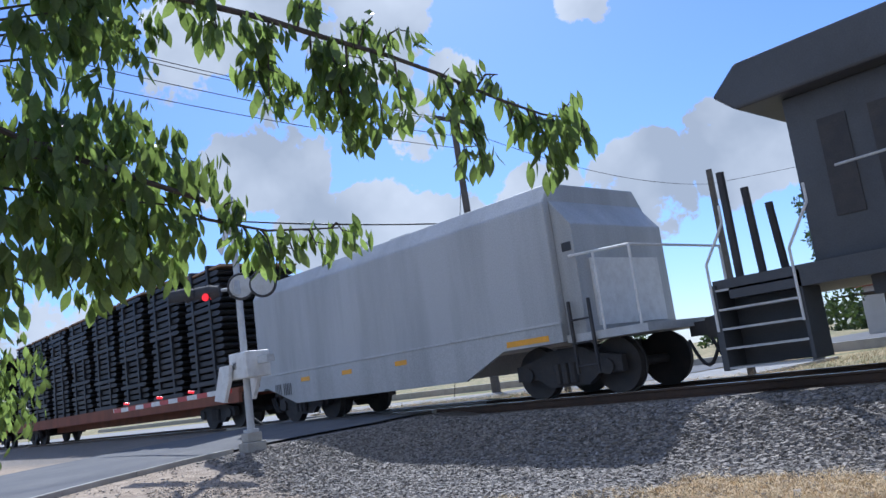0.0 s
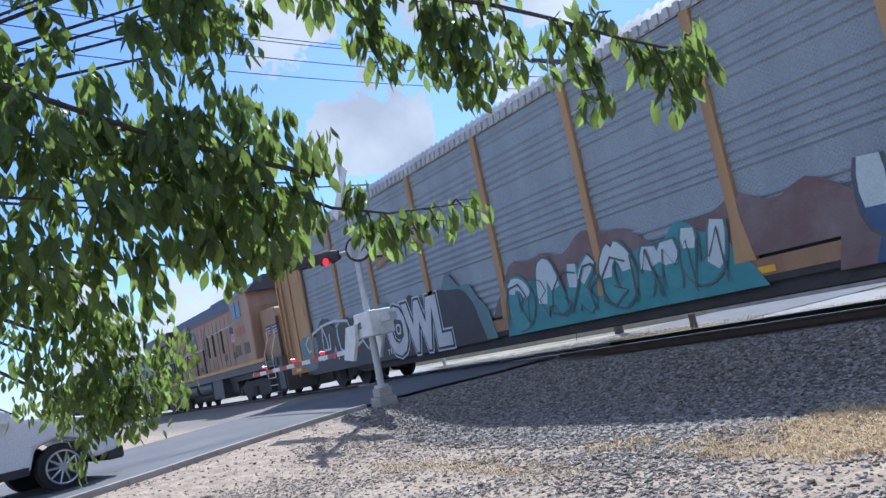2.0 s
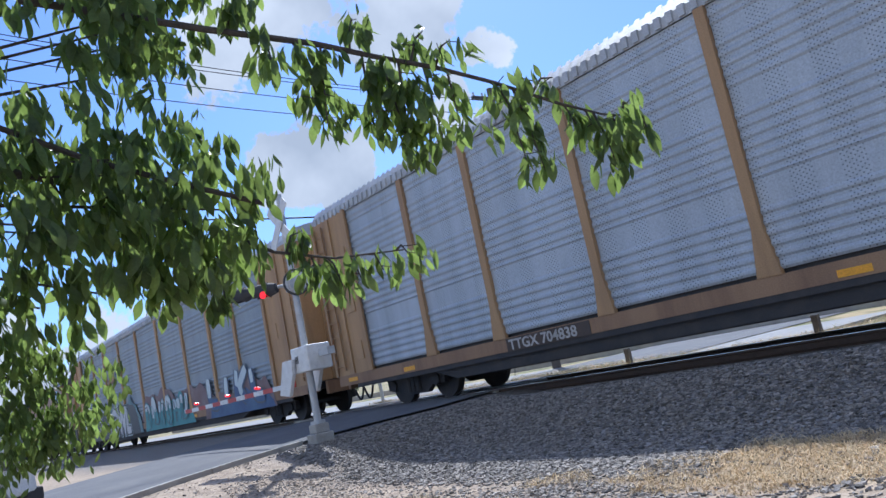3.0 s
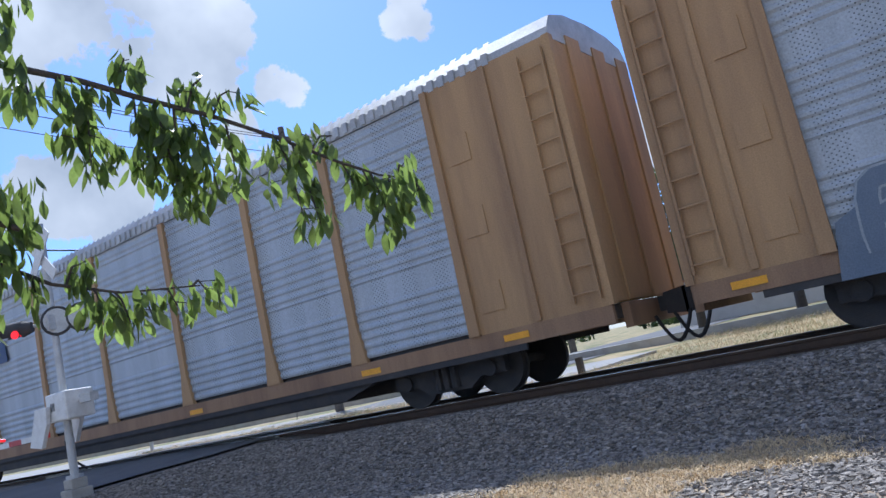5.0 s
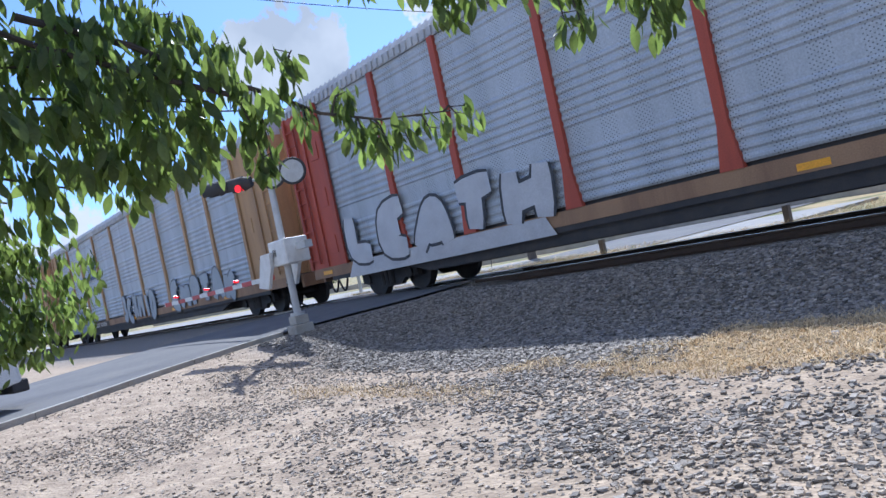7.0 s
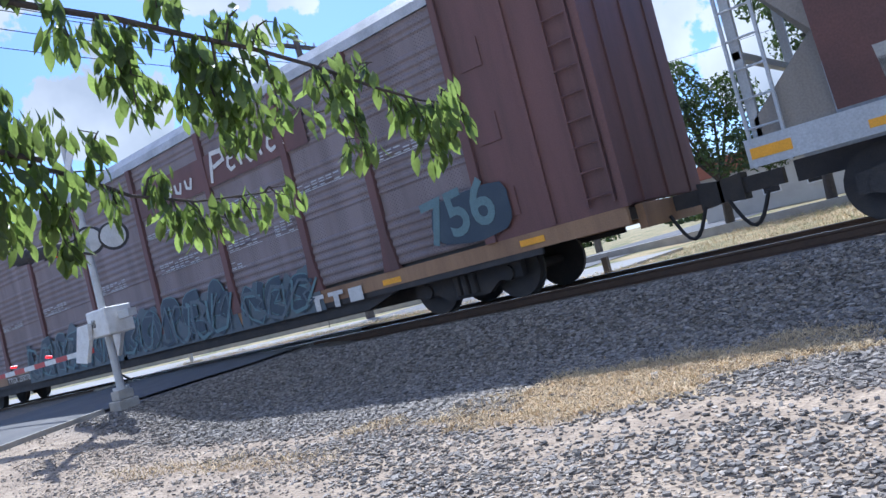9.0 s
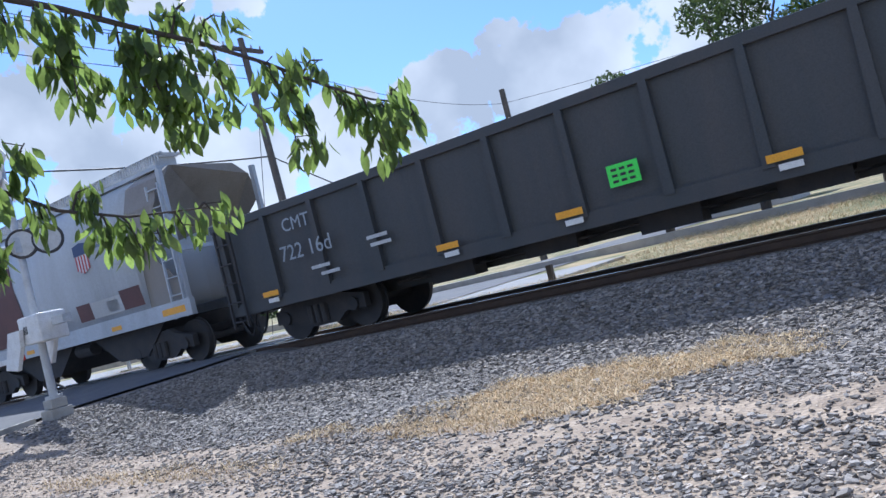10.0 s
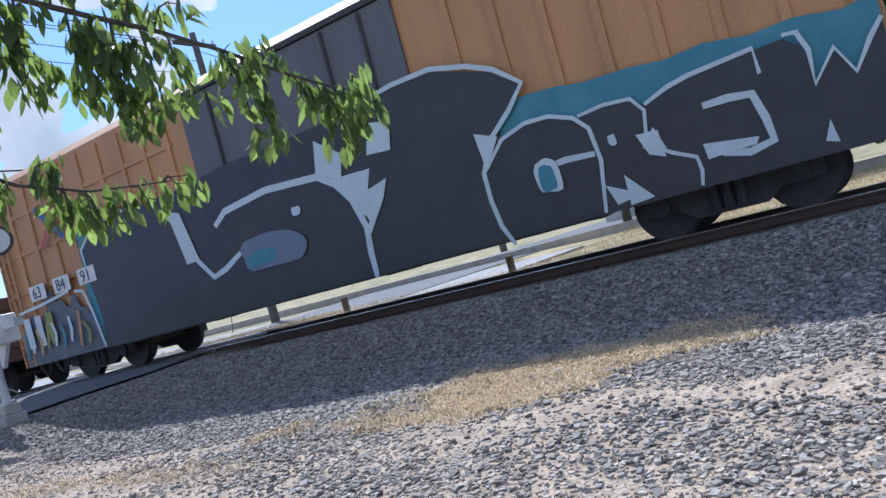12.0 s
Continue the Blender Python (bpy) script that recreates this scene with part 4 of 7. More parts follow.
def autorack(x, frame_paint, panel, sill_paint, label, number="", number_x=7.4, ribbed=True, small=1.0, front=0.15, rear=28.5, posts=None, wide=1.12):
    """A closed car carrier wagon, 28 m long: leading end at local x 0."""
    ln = 28.0
    car = rail_vehicle("autorack_wagon", label, "train wagon", x)
    ys = -1.50
    for y0, y1 in ((ys, ys + 0.08), (1.42, 1.5)):
        part("side_sill", Shape().box(front, rear, y0, y1, 0.72, 0.98), sill_paint, car, "rusty yellow side sill")
        part("underframe", Shape().box(1.0, ln - 1.0, y0 + 0.015, y1 - 0.015, 0.62, 0.72).prism([(4.2, 0.62), (5.0, 0.40), (ln - 5.0, 0.40), (ln - 4.2, 0.62)], y0 + 0.1 if y0 < 0 else y0 - 0.1, y0 + 0.16 if y0 < 0 else y0 - 0.04), BLK, car, "black grimy underframe")
    part("floor", Shape().box(0.2, ln - 0.2, -1.4, 1.4, 0.8, 1.0).box(3.5, ln - 3.5, -0.3, 0.3, 0.35, 0.8), BLK, car)
    ends = 1.85
    posts = posts or (ends, 4.4, 6.7, 9.5, 12.5, 15.5, 18.5, 21.3, 23.6, ln - ends)
    for p0, p1 in zip(posts, posts[1:]):
        part("side_panel", corrugated(p0 + (0.095 if p0 > posts[0] else 0.01), p1 - (0.095 if p1 < posts[-1] else 0.01), 1.045, 4.98, ys + 0.06), panel, car)
    # black backing sheet: puts the shade between panels and posts into colour
    part("gap_shade", Shape().box(ends, ln - ends, ys + 0.12, ys + 0.15, 0.98, 5.0), BLK, car, "black sheet standing for shade in the panel gaps")
    far = Shape().box(0.3, ln - 0.3, 1.40, 1.46, 0.98, 5.0)
    part("far_side", far, panel, car)
    for px in posts[1:-1]:
            s = Shape().prism([(px - 0.19, 0.98), (px + 0.19, 0.98), (px + 0.09, 1.65), (px + 0.085, 5.0), (px - 0.085, 5.0), (px - 0.09, 1.65)], ys - 0.02, ys + 0.07)
            part("side_post", s, frame_paint, car)
    # solid end sections with folded plates and ladder rungs
    for x0, x1, way in ((front, ends, 1), (ln - ends, rear, -1)):
        s = Shape().box(x0, x1, ys, ys + 0.10, 0.98, 5.05)
        outer = x0 if way > 0 else x1
        sec = part("end_section", s, frame_paint, car, "painted steel end section with folded plates")
        inner = x1 if way > 0 else x0
        part("corner_post", Shape().box(outer - 0.06, outer + 0.06, ys - 0.035, ys + 0.1, 0.98, 5.05), frame_paint, sec)
        part("fold", Shape().prism([(inner - 0.10, 0.98), (inner + 0.10, 0.98), (inner + 0.06, 5.05), (inner - 0.06, 5.05)], ys - 0.06, ys - 0.002), frame_paint, sec)
        part("fold", Shape().box((x0 + x1) / 2 - 0.05, (x0 + x1) / 2 + 0.05, ys - 0.045, ys - 0.002, 1.0, 5.0), frame_paint, sec)
        for k in range(3):
            part("hatch_plate", Shape().box(min(inner - way * 0.65, inner - way * 0.25), max(inner - way * 0.65, inner - way * 0.25), ys - 0.02, ys - 0.002, 1.3 + 1.2 * k, 1.75 + 1.2 * k), frame_paint, sec)
        door = part("end_door", Shape().box(min(outer, outer + way * 0.07), max(outer, outer + way * 0.07), -1.4, 1.4, 1.0, 5.2), frame_paint, car, "folding steel end door")
        for k in range(6):
            yy = -1.40 + 0.468 * k
            d = 0.03 + 0.03 * (k % 2)
            part("door_panel", Shape().box(min(outer - way * d, outer - way * 0.002), max(outer - way * d, outer - way * 0.002), yy, yy + 0.46, 1.02, 5.15), frame_paint, door)
        ladder(car, (outer + 0.08) if way > 0 else (outer - 0.55), 1.1, 4.9, ys - 0.03, material=frame_paint)
        plate("reflector", car, x0 + 0.5, x0 + 0.95, 0.80, 0.90, ys - 0.016, REFL)
        t = Shape().box(min(outer - way * 0.12, outer), max(outer - way * 0.12, outer), -1.2, 1.2, 0.62, 0.98)
        part("end_sill", t, sill_paint, car)
    # roof: ribbed haunch and curved top
    prof = [(ys + 0.02, 5.0), (ys + 0.04, 5.18), (ys + 0.20, 5.40), (-0.8, 5.52), (0, 5.56), (0.8, 5.52), (1.30, 5.40), (1.46, 5.18), (1.48, 5.0)]
    part("roof", Shape().loft(prof, front - 0.04, rear + 0.04), ROOFG, car, "weathered ribbed metal roof")
    rb = Shape()
    if ribbed:
        n = int((ln - 0.6) / 0.22)
        for i in range(n):
            xx = 0.3 + 0.22 * i
            rb.prism([(xx, 5.02), (xx + 0.11, 5.02), (xx + 0.11, 5.2), (xx, 5.2)], ys - 0.012, ys + 0.06)
            o = [(xx, ys + 0.01, 5.2), (xx + 0.11, ys + 0.01, 5.2), (xx + 0.11, ys + 0.18, 5.43), (xx, ys + 0.18, 5.43)]
            rb.add(o, [(0, 1, 2, 3)])
        part("roof_ribs", rb, ROOFG, car)
    for i in range(5):
        rx = 3.2 + 5.1 * i
        plate("reflector", car, rx, rx + 0.45, 0.76, 0.86, ys - 0.008, REFL, "yellow reflector strip")
    if number:
        plate("number_board", car, number_x - 0.08, number_x + 2.16 * wide * small, 0.715, 0.70 + 0.30 * small, ys - 0.012, GRIME)
        letters("wagon_number", number, 0.31 * small, number_x, 0.70 + 0.05 * small, ys - 0.022, FADEL, car, 0.006, 0, wide)
    for cx in (2.9, ln - 2.9):
        truck(car, cx)
    coupler(car, front, -1)
    coupler(car, rear, 1)
    return car


def wagons():
    y = -1.53
    a = autorack(18.9, YEL, GALVD, YELD, "grey autorack wagon with yellow posts and a graffiti skirt", "TTGX 970503", 6.9, small=0.6, front=-0.45, rear=28.6)
    part("graffiti_haze", Shape().sheet(blob(1.55, 1.35, 0.62, 0.62, random.Random(8), wob=0.1), y + 0.004), TEALG, a, "pale teal sprayed haze")
    haze("graffiti_haze", a, 6.2, 12.0, 0.62, 2.12, y + 0.012, TEALG, 1, "dull teal sprayed fringe")
    haze("graffiti_shadow", a, 1.5, 11.6, 0.60, 2.18, y + 0.008, BLACKP, 2, "black sprayed shadow")
    tags = ([(1.62, 1.83), (1.32, 1.62), (1.5, 1.34), (1.8, 1.40), (1.85, 1.7), (1.62, 1.83)], [(1.75, 1.0), (1.92, 1.5), (1.98, 1.88), (2.84, 2.04), (3.05, 1.6), (3.1, 1.25)], [(2.66, 2.03), (3.2, 2.07), (3.86, 2.08), (4.75, 1.97), (4.95, 1.55), (4.41, 1.48)],
            [(2.82, 1.97), (2.74, 1.6), (2.73, 1.27), (3.24, 1.28), (3.3, 1.75)], [(3.98, 1.95), (3.9, 1.6), (3.99, 1.2), (4.4, 1.0)], [(4.85, 1.15), (5.05, 1.6), (5.32, 1.99), (5.89, 1.93), (6.17, 1.39), (5.85, 0.98)], [(4.95, 1.12), (5.25, 1.2), (5.55, 1.30), (5.8, 1.02)],
            [(6.55, 1.84), (6.22, 1.62), (6.35, 1.32), (6.72, 1.30), (6.85, 1.62), (6.55, 1.84)], [(6.55, 1.26), (6.66, 1.0), (6.58, 0.76), (6.02, 0.68)], [(2.5, 1.3), (2.35, 1.08), (2.6, 0.98), (2.7, 1.18), (2.5, 1.3)], [(3.4, 0.95), (3.6, 1.3), (3.75, 0.9)], [(4.3, 1.0), (4.6, 1.25), (4.8, 0.85)])
    for pts in tags:
        stroke("graffiti_line", a, pts, 0.085, y - 0.004, SILV, "silver sprayed line")
    letters("graffiti_edge", "OWL", 1.62, 7.12, 0.74, y + 0.002, PALE, a, 0.19, 0, 0.80)
    letters("graffiti_letters_back", "OWL", 1.62, 7.12, 0.74, y - 0.004, BLACKP, a, 0.15, 0, 0.80)
    letters("graffiti_letters", "OWL", 1.62, 7.12, 0.74, y - 0.012, SILV, a, 0.09, 0, 0.80)
    eye = part("graffiti_eye", Shape().sheet(blob(7.75, 1.32, 0.24, 0.26, random.Random(1), wob=0.03), y - 0.018), BLACKP, a)
    part("pupil", ring(Shape(), blob(7.76, 1.33, 0.13, 0.14, random.Random(2), wob=0.03), y - 0.022, 0.06), SILV, eye)
    haze("graffiti_haze", a, 12.4, 18.8, 0.60, 1.75, y + 0.012, TEAL, 3, "teal sprayed ground")
    haze("graffiti_haze", a, 12.0, 20.6, 1.05, 2.15, y + 0.018, RUSTP, 6, "dull red brown sprayed haze")
    throw_up(a, "DAKOMU", 12.6, 18.3, 0.66, 1.86, y, TEAL, DULLT, 4, 0.36, 0.035, PALE)
    scribble(a, 12.6, 18.3, 0.7, 1.6, y - 0.03, (INK,), 44, 8, 0.035)
    haze("graffiti_haze", a, 19.9, 26.0, 0.60, 1.7, y + 0.014, RUSTP, 4, "dull red brown sprayed haze")
    haze("graffiti_haze", a, 20.4, 25.9, 0.60, 1.25, y + 0.008, BLUEP, 7, "dark blue sprayed haze")
    throw_up(a, "LIKL", 20.3, 25.5, 0.70, 2.0, y, BLUEP, INK, 5, 0.30, 0.06, PALE)
    part("emblem", Shape().sheet([(7.1, 3.05), (8.2, 3.25), (8.6, 3.75), (7.9, 3.45), (7.2, 3.4)], y + 0.02), YELD, a, "faded orange emblem")
    b = autorack(48.7, YEL, GALV, YELD, "silver autorack wagon with yellow posts and rusty sill", "TTGX 704838", 6.95, small=0.88)
    part("emblem", Shape().sheet([(15.8, 3.4), (17.6, 3.4), (17.5, 3.6), (15.9, 3.6)], y + 0.02), SIGRED, b, "faded red lettering strip")
    c = autorack(78.4, YEL, GALV, YELD, "silver autorack wagon with yellow posts and yellow end doors")
    part("emblem", Shape().sheet([(9.7, 3.3), (10.7, 3.3), (10.6, 3.9), (9.8, 3.8)], y + 0.02), NAVY, c, "navy blue square emblem")
    d = autorack(107.9, YEL, GALV, YELD, "silver autorack wagon with a blue grey graffiti patch", "TTGX 707029", 7.0, small=0.88, wide=1.42)
    part("graffiti_patch", Shape().sheet([(1.9, 0.62), (7.2, 0.62), (7.15, 1.0), (6.9, 1.6), (6.3, 1.95), (5.6, 1.85), (5.1, 1.6), (4.4, 1.8), (3.0, 1.72), (2.4, 1.5), (2.0, 1.3)], y + 0.008), GBLUE, d, "dull blue sprayed patch")
    throw_up(d, "POKER", 2.2, 6.9, 0.72, 1.72, y, GBLUE, DULLG, 11, 0.24, 0.03)
    for x0 in (8.12, 8.60):
        part("emblem", Shape().sheet([(x0, 3.34), (x0 + 0.13, 3.34), (x0 + 0.24, 3.62), (x0 + 0.32, 3.34), (x0 + 0.43, 3.34), (x0 + 0.47, 3.76), (x0 + 0.36, 3.76), (x0 + 0.32, 3.58), (x0 + 0.21, 3.78), (x0 + 0.08, 3.78)], y + 0.02), NAVY, d, "navy blue emblem shape")
    for k in range(4):
        part("emblem_tail", Shape().sheet([(7.72 + 0.05 * k, 3.34 + 0.1 * k), (8.08, 3.34 + 0.1 * k), (8.10, 3.40 + 0.1 * k), (7.78 + 0.05 * k, 3.40 + 0.1 * k)], y + 0.02), NAVY, d)
    for k, (x0, x1) in enumerate(((6.88, 7.2), (7.24, 7.56), (7.6, 7.84), (7.98, 8.3), (8.34, 8.66), (8.7, 9.02))):
        plate("lettering_bar", d, x0, x1, 3.05, 3.22, y + 0.02, NAVY)
    throw_up(d, "3CXMID", 12.3, 16.9, 0.62, 1.80, y, DULLG, INK, 12, 0.38, 0.05)
    throw_up(d, "EMPTAK", 18.7, 24.9, 0.64, 1.78, y, DULLG, INK, 13, 0.36, 0.055)
    e = autorack(137.6, REDP, GALV, YELD, "silver autorack wagon with red posts and red end doors")
    throw_up(e, "LEATH", 2.0, 9.2, 0.72, 2.05, y, SILV, BLACKP, 17, 0.33, 0.07)
    part("graffiti_base", Shape().sheet([(1.9, 0.60), (9.0, 0.60), (8.8, 0.95), (2.2, 0.98)], y + 0.004), SILV, e, "silver sprayed band")
    f = autorack(167.3, BRN, BROWNP, YELD, "brown rusty autorack wagon with blue grey graffiti", "TTGX 255078", 6.8, False, 0.8, posts=(1.85, 4.6, 7.0, 10.0, 13.2, 16.25, 19.2, 21.85, 23.9, 26.15))
    for i, (p, q, top) in enumerate(((8.6, 14.1, 1.7), (14.3, 19.1, 1.65), (19.5, 21.8, 1.42))):
        haze("graffiti_haze", f, p - 0.2, q + 0.2, 0.62, top + 0.12, y + 0.012, DULLT, 30 + i, "dull teal grey haze")
        throw_up(f, ("LESTRA", "ROPEA", "NES")[i], p, q, 0.70, top + 0.05, y, DEEP, TEALG, 21 + i, 0.26, 0.03)
        scribble(f, p, q, 0.66, top - 0.1, y - 0.016, (DEEP, TEALG, DULLT), 41 + i, (7, 6, 3)[i], 0.07)
    plate("name_board", f, 16.4, 22.6, 3.75, 4.45, y + 0.03, BRN, "brown name board")
    stroke("lettering_bar", f, [(19.45, 3.82), (19.55, 4.2), (19.6, 4.42), (19.95, 4.40), (20.0, 4.2), (19.6, 4.12)], 0.11, y + 0.012, LETTER, "white script bar")
    for k in range(6):
        x0 = 20.1 + 0.34 * k
        stroke("lettering_bar", f, [(x0 + 0.22, 4.16), (x0 + 0.05, 4.17), (x0, 4.02), (x0 + 0.08, 3.92), (x0 + 0.24, 3.95)] if k % 2 == 0 else [(x0 + 0.1, 4.18 + 0.2 * (k == 3)), (x0 + 0.08, 4.05), (x0 + 0.12, 3.92)], 0.09, y + 0.012, LETTER, "white script bar")
    for k in range(5):
        x0 = 16.8 + 0.42 * k
        stroke("lettering_bar", f, [(x0, 4.15), (x0 + 0.02, 3.97), (x0 + 0.16, 3.92), (x0 + 0.25, 4.14)], 0.09, y + 0.012, LETTER, "white script bar")
    part("tag", Shape().sheet(blob(25.9, 1.5, 0.85, 0.40, random.Random(6), wob=0.05), y - 0.036), DEEP, f, "dark blue grey sprayed patch")
    letters("graffiti_letters", "756", 1.05, 24.95, 1.18, y - 0.042, TEALG, f, 0.02, 6.0, 0.95)
    # rows of punched slots; the daylight through them is painted as silver bars
    for k, (xx, wid, zz, rows) in enumerate(((16.7, 1.75, 2.36, 4), (19.45, 1.15, 2.30, 4), (19.4, 0.5, 1.92, 3), (21.05, 0.75, 2.28, 5), (13.4, 1.7, 2.38, 4), (10.3, 1.6, 2.38, 4), (7.3, 1.5, 2.36, 3), (22.0, 1.3, 2.9, 3),
                                             (24.2, 1.2, 2.9, 3), (16.5, 1.2, 3.25, 2), (13.6, 0.9, 1.95, 2), (4.9, 1.4, 2.36, 3), (19.6, 1.2, 3.2, 2))):
        row = part("vent_row", Shape().box(xx, xx + wid, y + 0.022, y + 0.026, zz - 0.03, zz - 0.018), SILV, f, "vent slots with daylight painted as silver bars")
        for r in range(rows):
            for j in range(int(wid / 0.21)):
                if (j * 7 + r * 3 + k) % 5:
                    part("slot_daylight", Shape().box(xx + 0.21 * j, xx + 0.21 * j + 0.15, y + 0.022, y + 0.026, zz + 0.055 * r, zz + 0.055 * r + 0.022), SILV, row)
    for k, x0 in enumerate((21.6, 22.15)):
        plate("lettering_bar", f, x0, x0 + 0.42, 0.82, 0.90, y - 0.012, LETTER)
        plate("lettering_bar", f, x0 + 0.14, x0 + 0.28, 0.60, 0.82, y - 0.012, LETTER)
    plate("lettering_bar", f, 22.72, 23.08, 0.62, 0.88, y - 0.012, LETTER)



def locomotive():
    lo = rail_vehicle("diesel_locomotive", "yellow and grey diesel locomotive, dusty, running long hood first", "locomotive", -5.45)
    ln = 23.0
    part("frame", Shape().box(0.5, ln - 0.4, -1.5, 1.5, 1.18, 1.46).box(2.2, ln - 2.2, -1.1, 1.1, 0.95, 1.2), UPG, lo, "dark grey underframe")
    for y in (-1.53, 1.5):
        part("walkway_stripe", Shape().box(3.6, ln - 1.6, y, y + 0.03, 1.47, 1.60), STRIPE, lo, "orange yellow walkway edge stripe")
    # long hood with yellow sides and grey top
    part("long_hood", Shape().box(3.4, 18.1, -1.12, 1.12, 1.46, 4.0), UPY, lo, "yellow engine hood with door panels", bevel=0.04)
    part("hood_top", Shape().loft([(-1.14, 4.0), (-1.14, 4.22), (-0.95, 4.62), (0.95, 4.62), (1.14, 4.22), (1.14, 4.0)], 6.5, 18.2), UPG, lo, "grey hood roof")
    part("hood_line", Shape().box(6.5, 18.1, -1.15, -1.12, 3.96, 4.0), SIGRED, lo, "thin red line under the hood roof")
    for i in range(17):
        part("door_seam", Shape().box(6.7 + 0.66 * i, 6.7 + 0.66 * i + 0.025, -1.132, -1.115, 1.65, 3.85), YELD, lo)
    for k, (dx, dz) in enumerate(((12.0, 3.6), (12.2, 3.3), (12.35, 3.7), (13.6, 3.4), (9.3, 3.6), (14.5, 3.5))):
        part("oil_streak", Shape().sheet([(dx, dz), (dx + 0.07, dz), (dx + 0.05, dz - 1.3), (dx + 0.02, dz - 1.6)], -1.136), UPG, lo, "dark oil streak")
    # radiator section overhang at the leading end
    part("radiator_cab", Shape().box(1.6, 6.5, -1.18, 1.18, 1.46, 3.72), UPG, lo, "grimy dark radiator compartment", bevel=0.03)
    part("radiator_roof", Shape().prism([(0.8, 4.0), (1.1, 3.72), (6.4, 3.72), (6.7, 4.36), (1.2, 4.36)], -1.5, 1.5), UPG, lo, "wide grey radiator overhang", bevel=0.04)
    for i in range(7):
        part("grille", Shape().box(2.0 + 0.63 * i, 2.36 + 0.63 * i, -1.20, -1.17, 2.0, 3.3), BLK, lo, "black louvred intake")
    part("exhaust", Shape().box(9.5, 10.8, -0.4, 0.4, 4.55, 4.75), UPG, lo)
    part("roof_fan_housing", Shape().box(13.4, 16.2, -0.9, 0.9, 4.55, 4.74), UPG, lo, bevel=0.05)
    # waving flag painting on the hood side
    flag = part("flag_field", Shape().sheet([(9.75, 3.2), (10.4, 3.08), (10.95, 3.1), (11.0, 3.3), (10.85, 3.7), (10.3, 3.84), (9.75, 3.78)], -1.142), NAVY, lo, "faded dark blue flag field")
    for r in range(7):
        for x0, x1 in ((8.0, 9.55), (9.6, 11.05)):
            pts = [(x0 + (x1 - x0) * k / 6, 3.20 - 0.11 * r - 0.035 * (x0 + (x1 - x0) * k / 6 - 8.3) + 0.07 * math.sin(3.6 * (x0 + (x1 - x0) * k / 6))) for k in range(7)]
            stroke("flag_stripe", flag, pts, 0.105, -1.139, (FLAGR, FLAGW)[r % 2])
    shield(lo, 16.5, 2.62, 0.62, -1.145)
    for i, (gx, gz, gw, gh) in enumerate(((15.2, 1.95, 0.45, 0.33), (16.55, 1.95, 0.45, 0.32), (11.0, 1.8, 0.4, 0.25))):
        for k in range(int(gh / 0.07)):
            part("louvre", Shape().box(gx, gx + gw, -1.15, -1.13, gz + 0.07 * k, gz + 0.07 * k + 0.035), BLK, lo, "black louvre slat")
    # cab and nose
    part("cab", Shape().prism([(18.1, 1.46), (20.5, 1.46), (20.5, 3.7), (20.3, 4.35), (18.1, 4.35)], -1.5, 1.5), UPY, lo, "yellow driving cab", bevel=0.05)
    part("cab_roof", Shape().loft([(-1.52, 4.3), (-1.1, 4.66), (1.1, 4.66), (1.52, 4.3)], 18.0, 20.55), UPG, lo, "grey cab roof")
    part("air_conditioner", Shape().box(19.2, 20.4, -0.7, 0.7, 4.62, 4.95), UPG, lo, bevel=0.05)
    for x0, x1 in ((18.35, 18.85), (18.95, 19.45)):
        part("cab_window", Shape().box(x0, x1, -1.52, -1.49, 3.45, 4.1), GLASSD, lo, "dark cab side window")
    for k in range(4):
        plate("cab_number_bar", lo, 18.45 + 0.32 * k, 18.68 + 0.32 * k, 2.72, 3.06, -1.505, FLAGR, "faded red number bar")
    for gx in (17.95, 19.1):
        for k in range(6):
            part("louvre", Shape().box(gx + 0.2, gx + 0.85, -1.52, -1.495, 1.95 + 0.075 * k, 1.985 + 0.075 * k), BLK, lo, "black louvre slat")
    part("nose", Shape().prism([(20.5, 1.46), (22.3, 1.46), (22.3, 3.05), (22.05, 3.4), (20.5, 3.45)], -1.12, 1.12), UPY, lo, "yellow short nose", bevel=0.08)
    for gx in (21.0, 21.7):
        badge = part("wing_badge", Shape().sheet([(gx, 2.75), (gx + 0.6, 2.78), (gx + 0.55, 2.45), (gx + 0.3, 2.35)], -1.13), NAVY, lo, "navy and white wing badge")
        for k in range(3):
            part("feather", Shape().sheet([(gx + 0.05 + 0.06 * k, 2.68 - 0.1 * k), (gx + 0.5, 2.69 - 0.1 * k), (gx + 0.48, 2.65 - 0.1 * k), (gx + 0.08 + 0.06 * k, 2.65 - 0.1 * k)], -1.134), LETTER, badge)
    # platforms, steps, handrails
    for x0, x1, s0, s1 in ((0.25, 1.7, 0.25, 1.45), (21.4, 23.0, 21.5, 22.3)):
        part("platform", Shape().box(x0, x1, -1.45, 1.45, 1.3, 1.46), UPG, lo)
        sw = part("step_well", Shape().box(s0, s0 + 0.05, -1.5, -0.95, 0.25, 1.4), UPG, lo, "grey step well")
        part("side_plate", Shape().box(s1, s1 + 0.05, -1.5, -0.95, 0.25, 1.4), UPG, sw)
        part("back_plate", Shape().box(s0 + 0.05, s1, -1.0, -0.95, 0.25, 1.4), UPG, sw)
        for k in range(5):
            part("step", Shape().box(s0 + 0.05, s1, -1.5, -1.15, 0.22 + 0.27 * k, 0.25 + 0.27 * k), GREY, sw, "worn bright step edge")
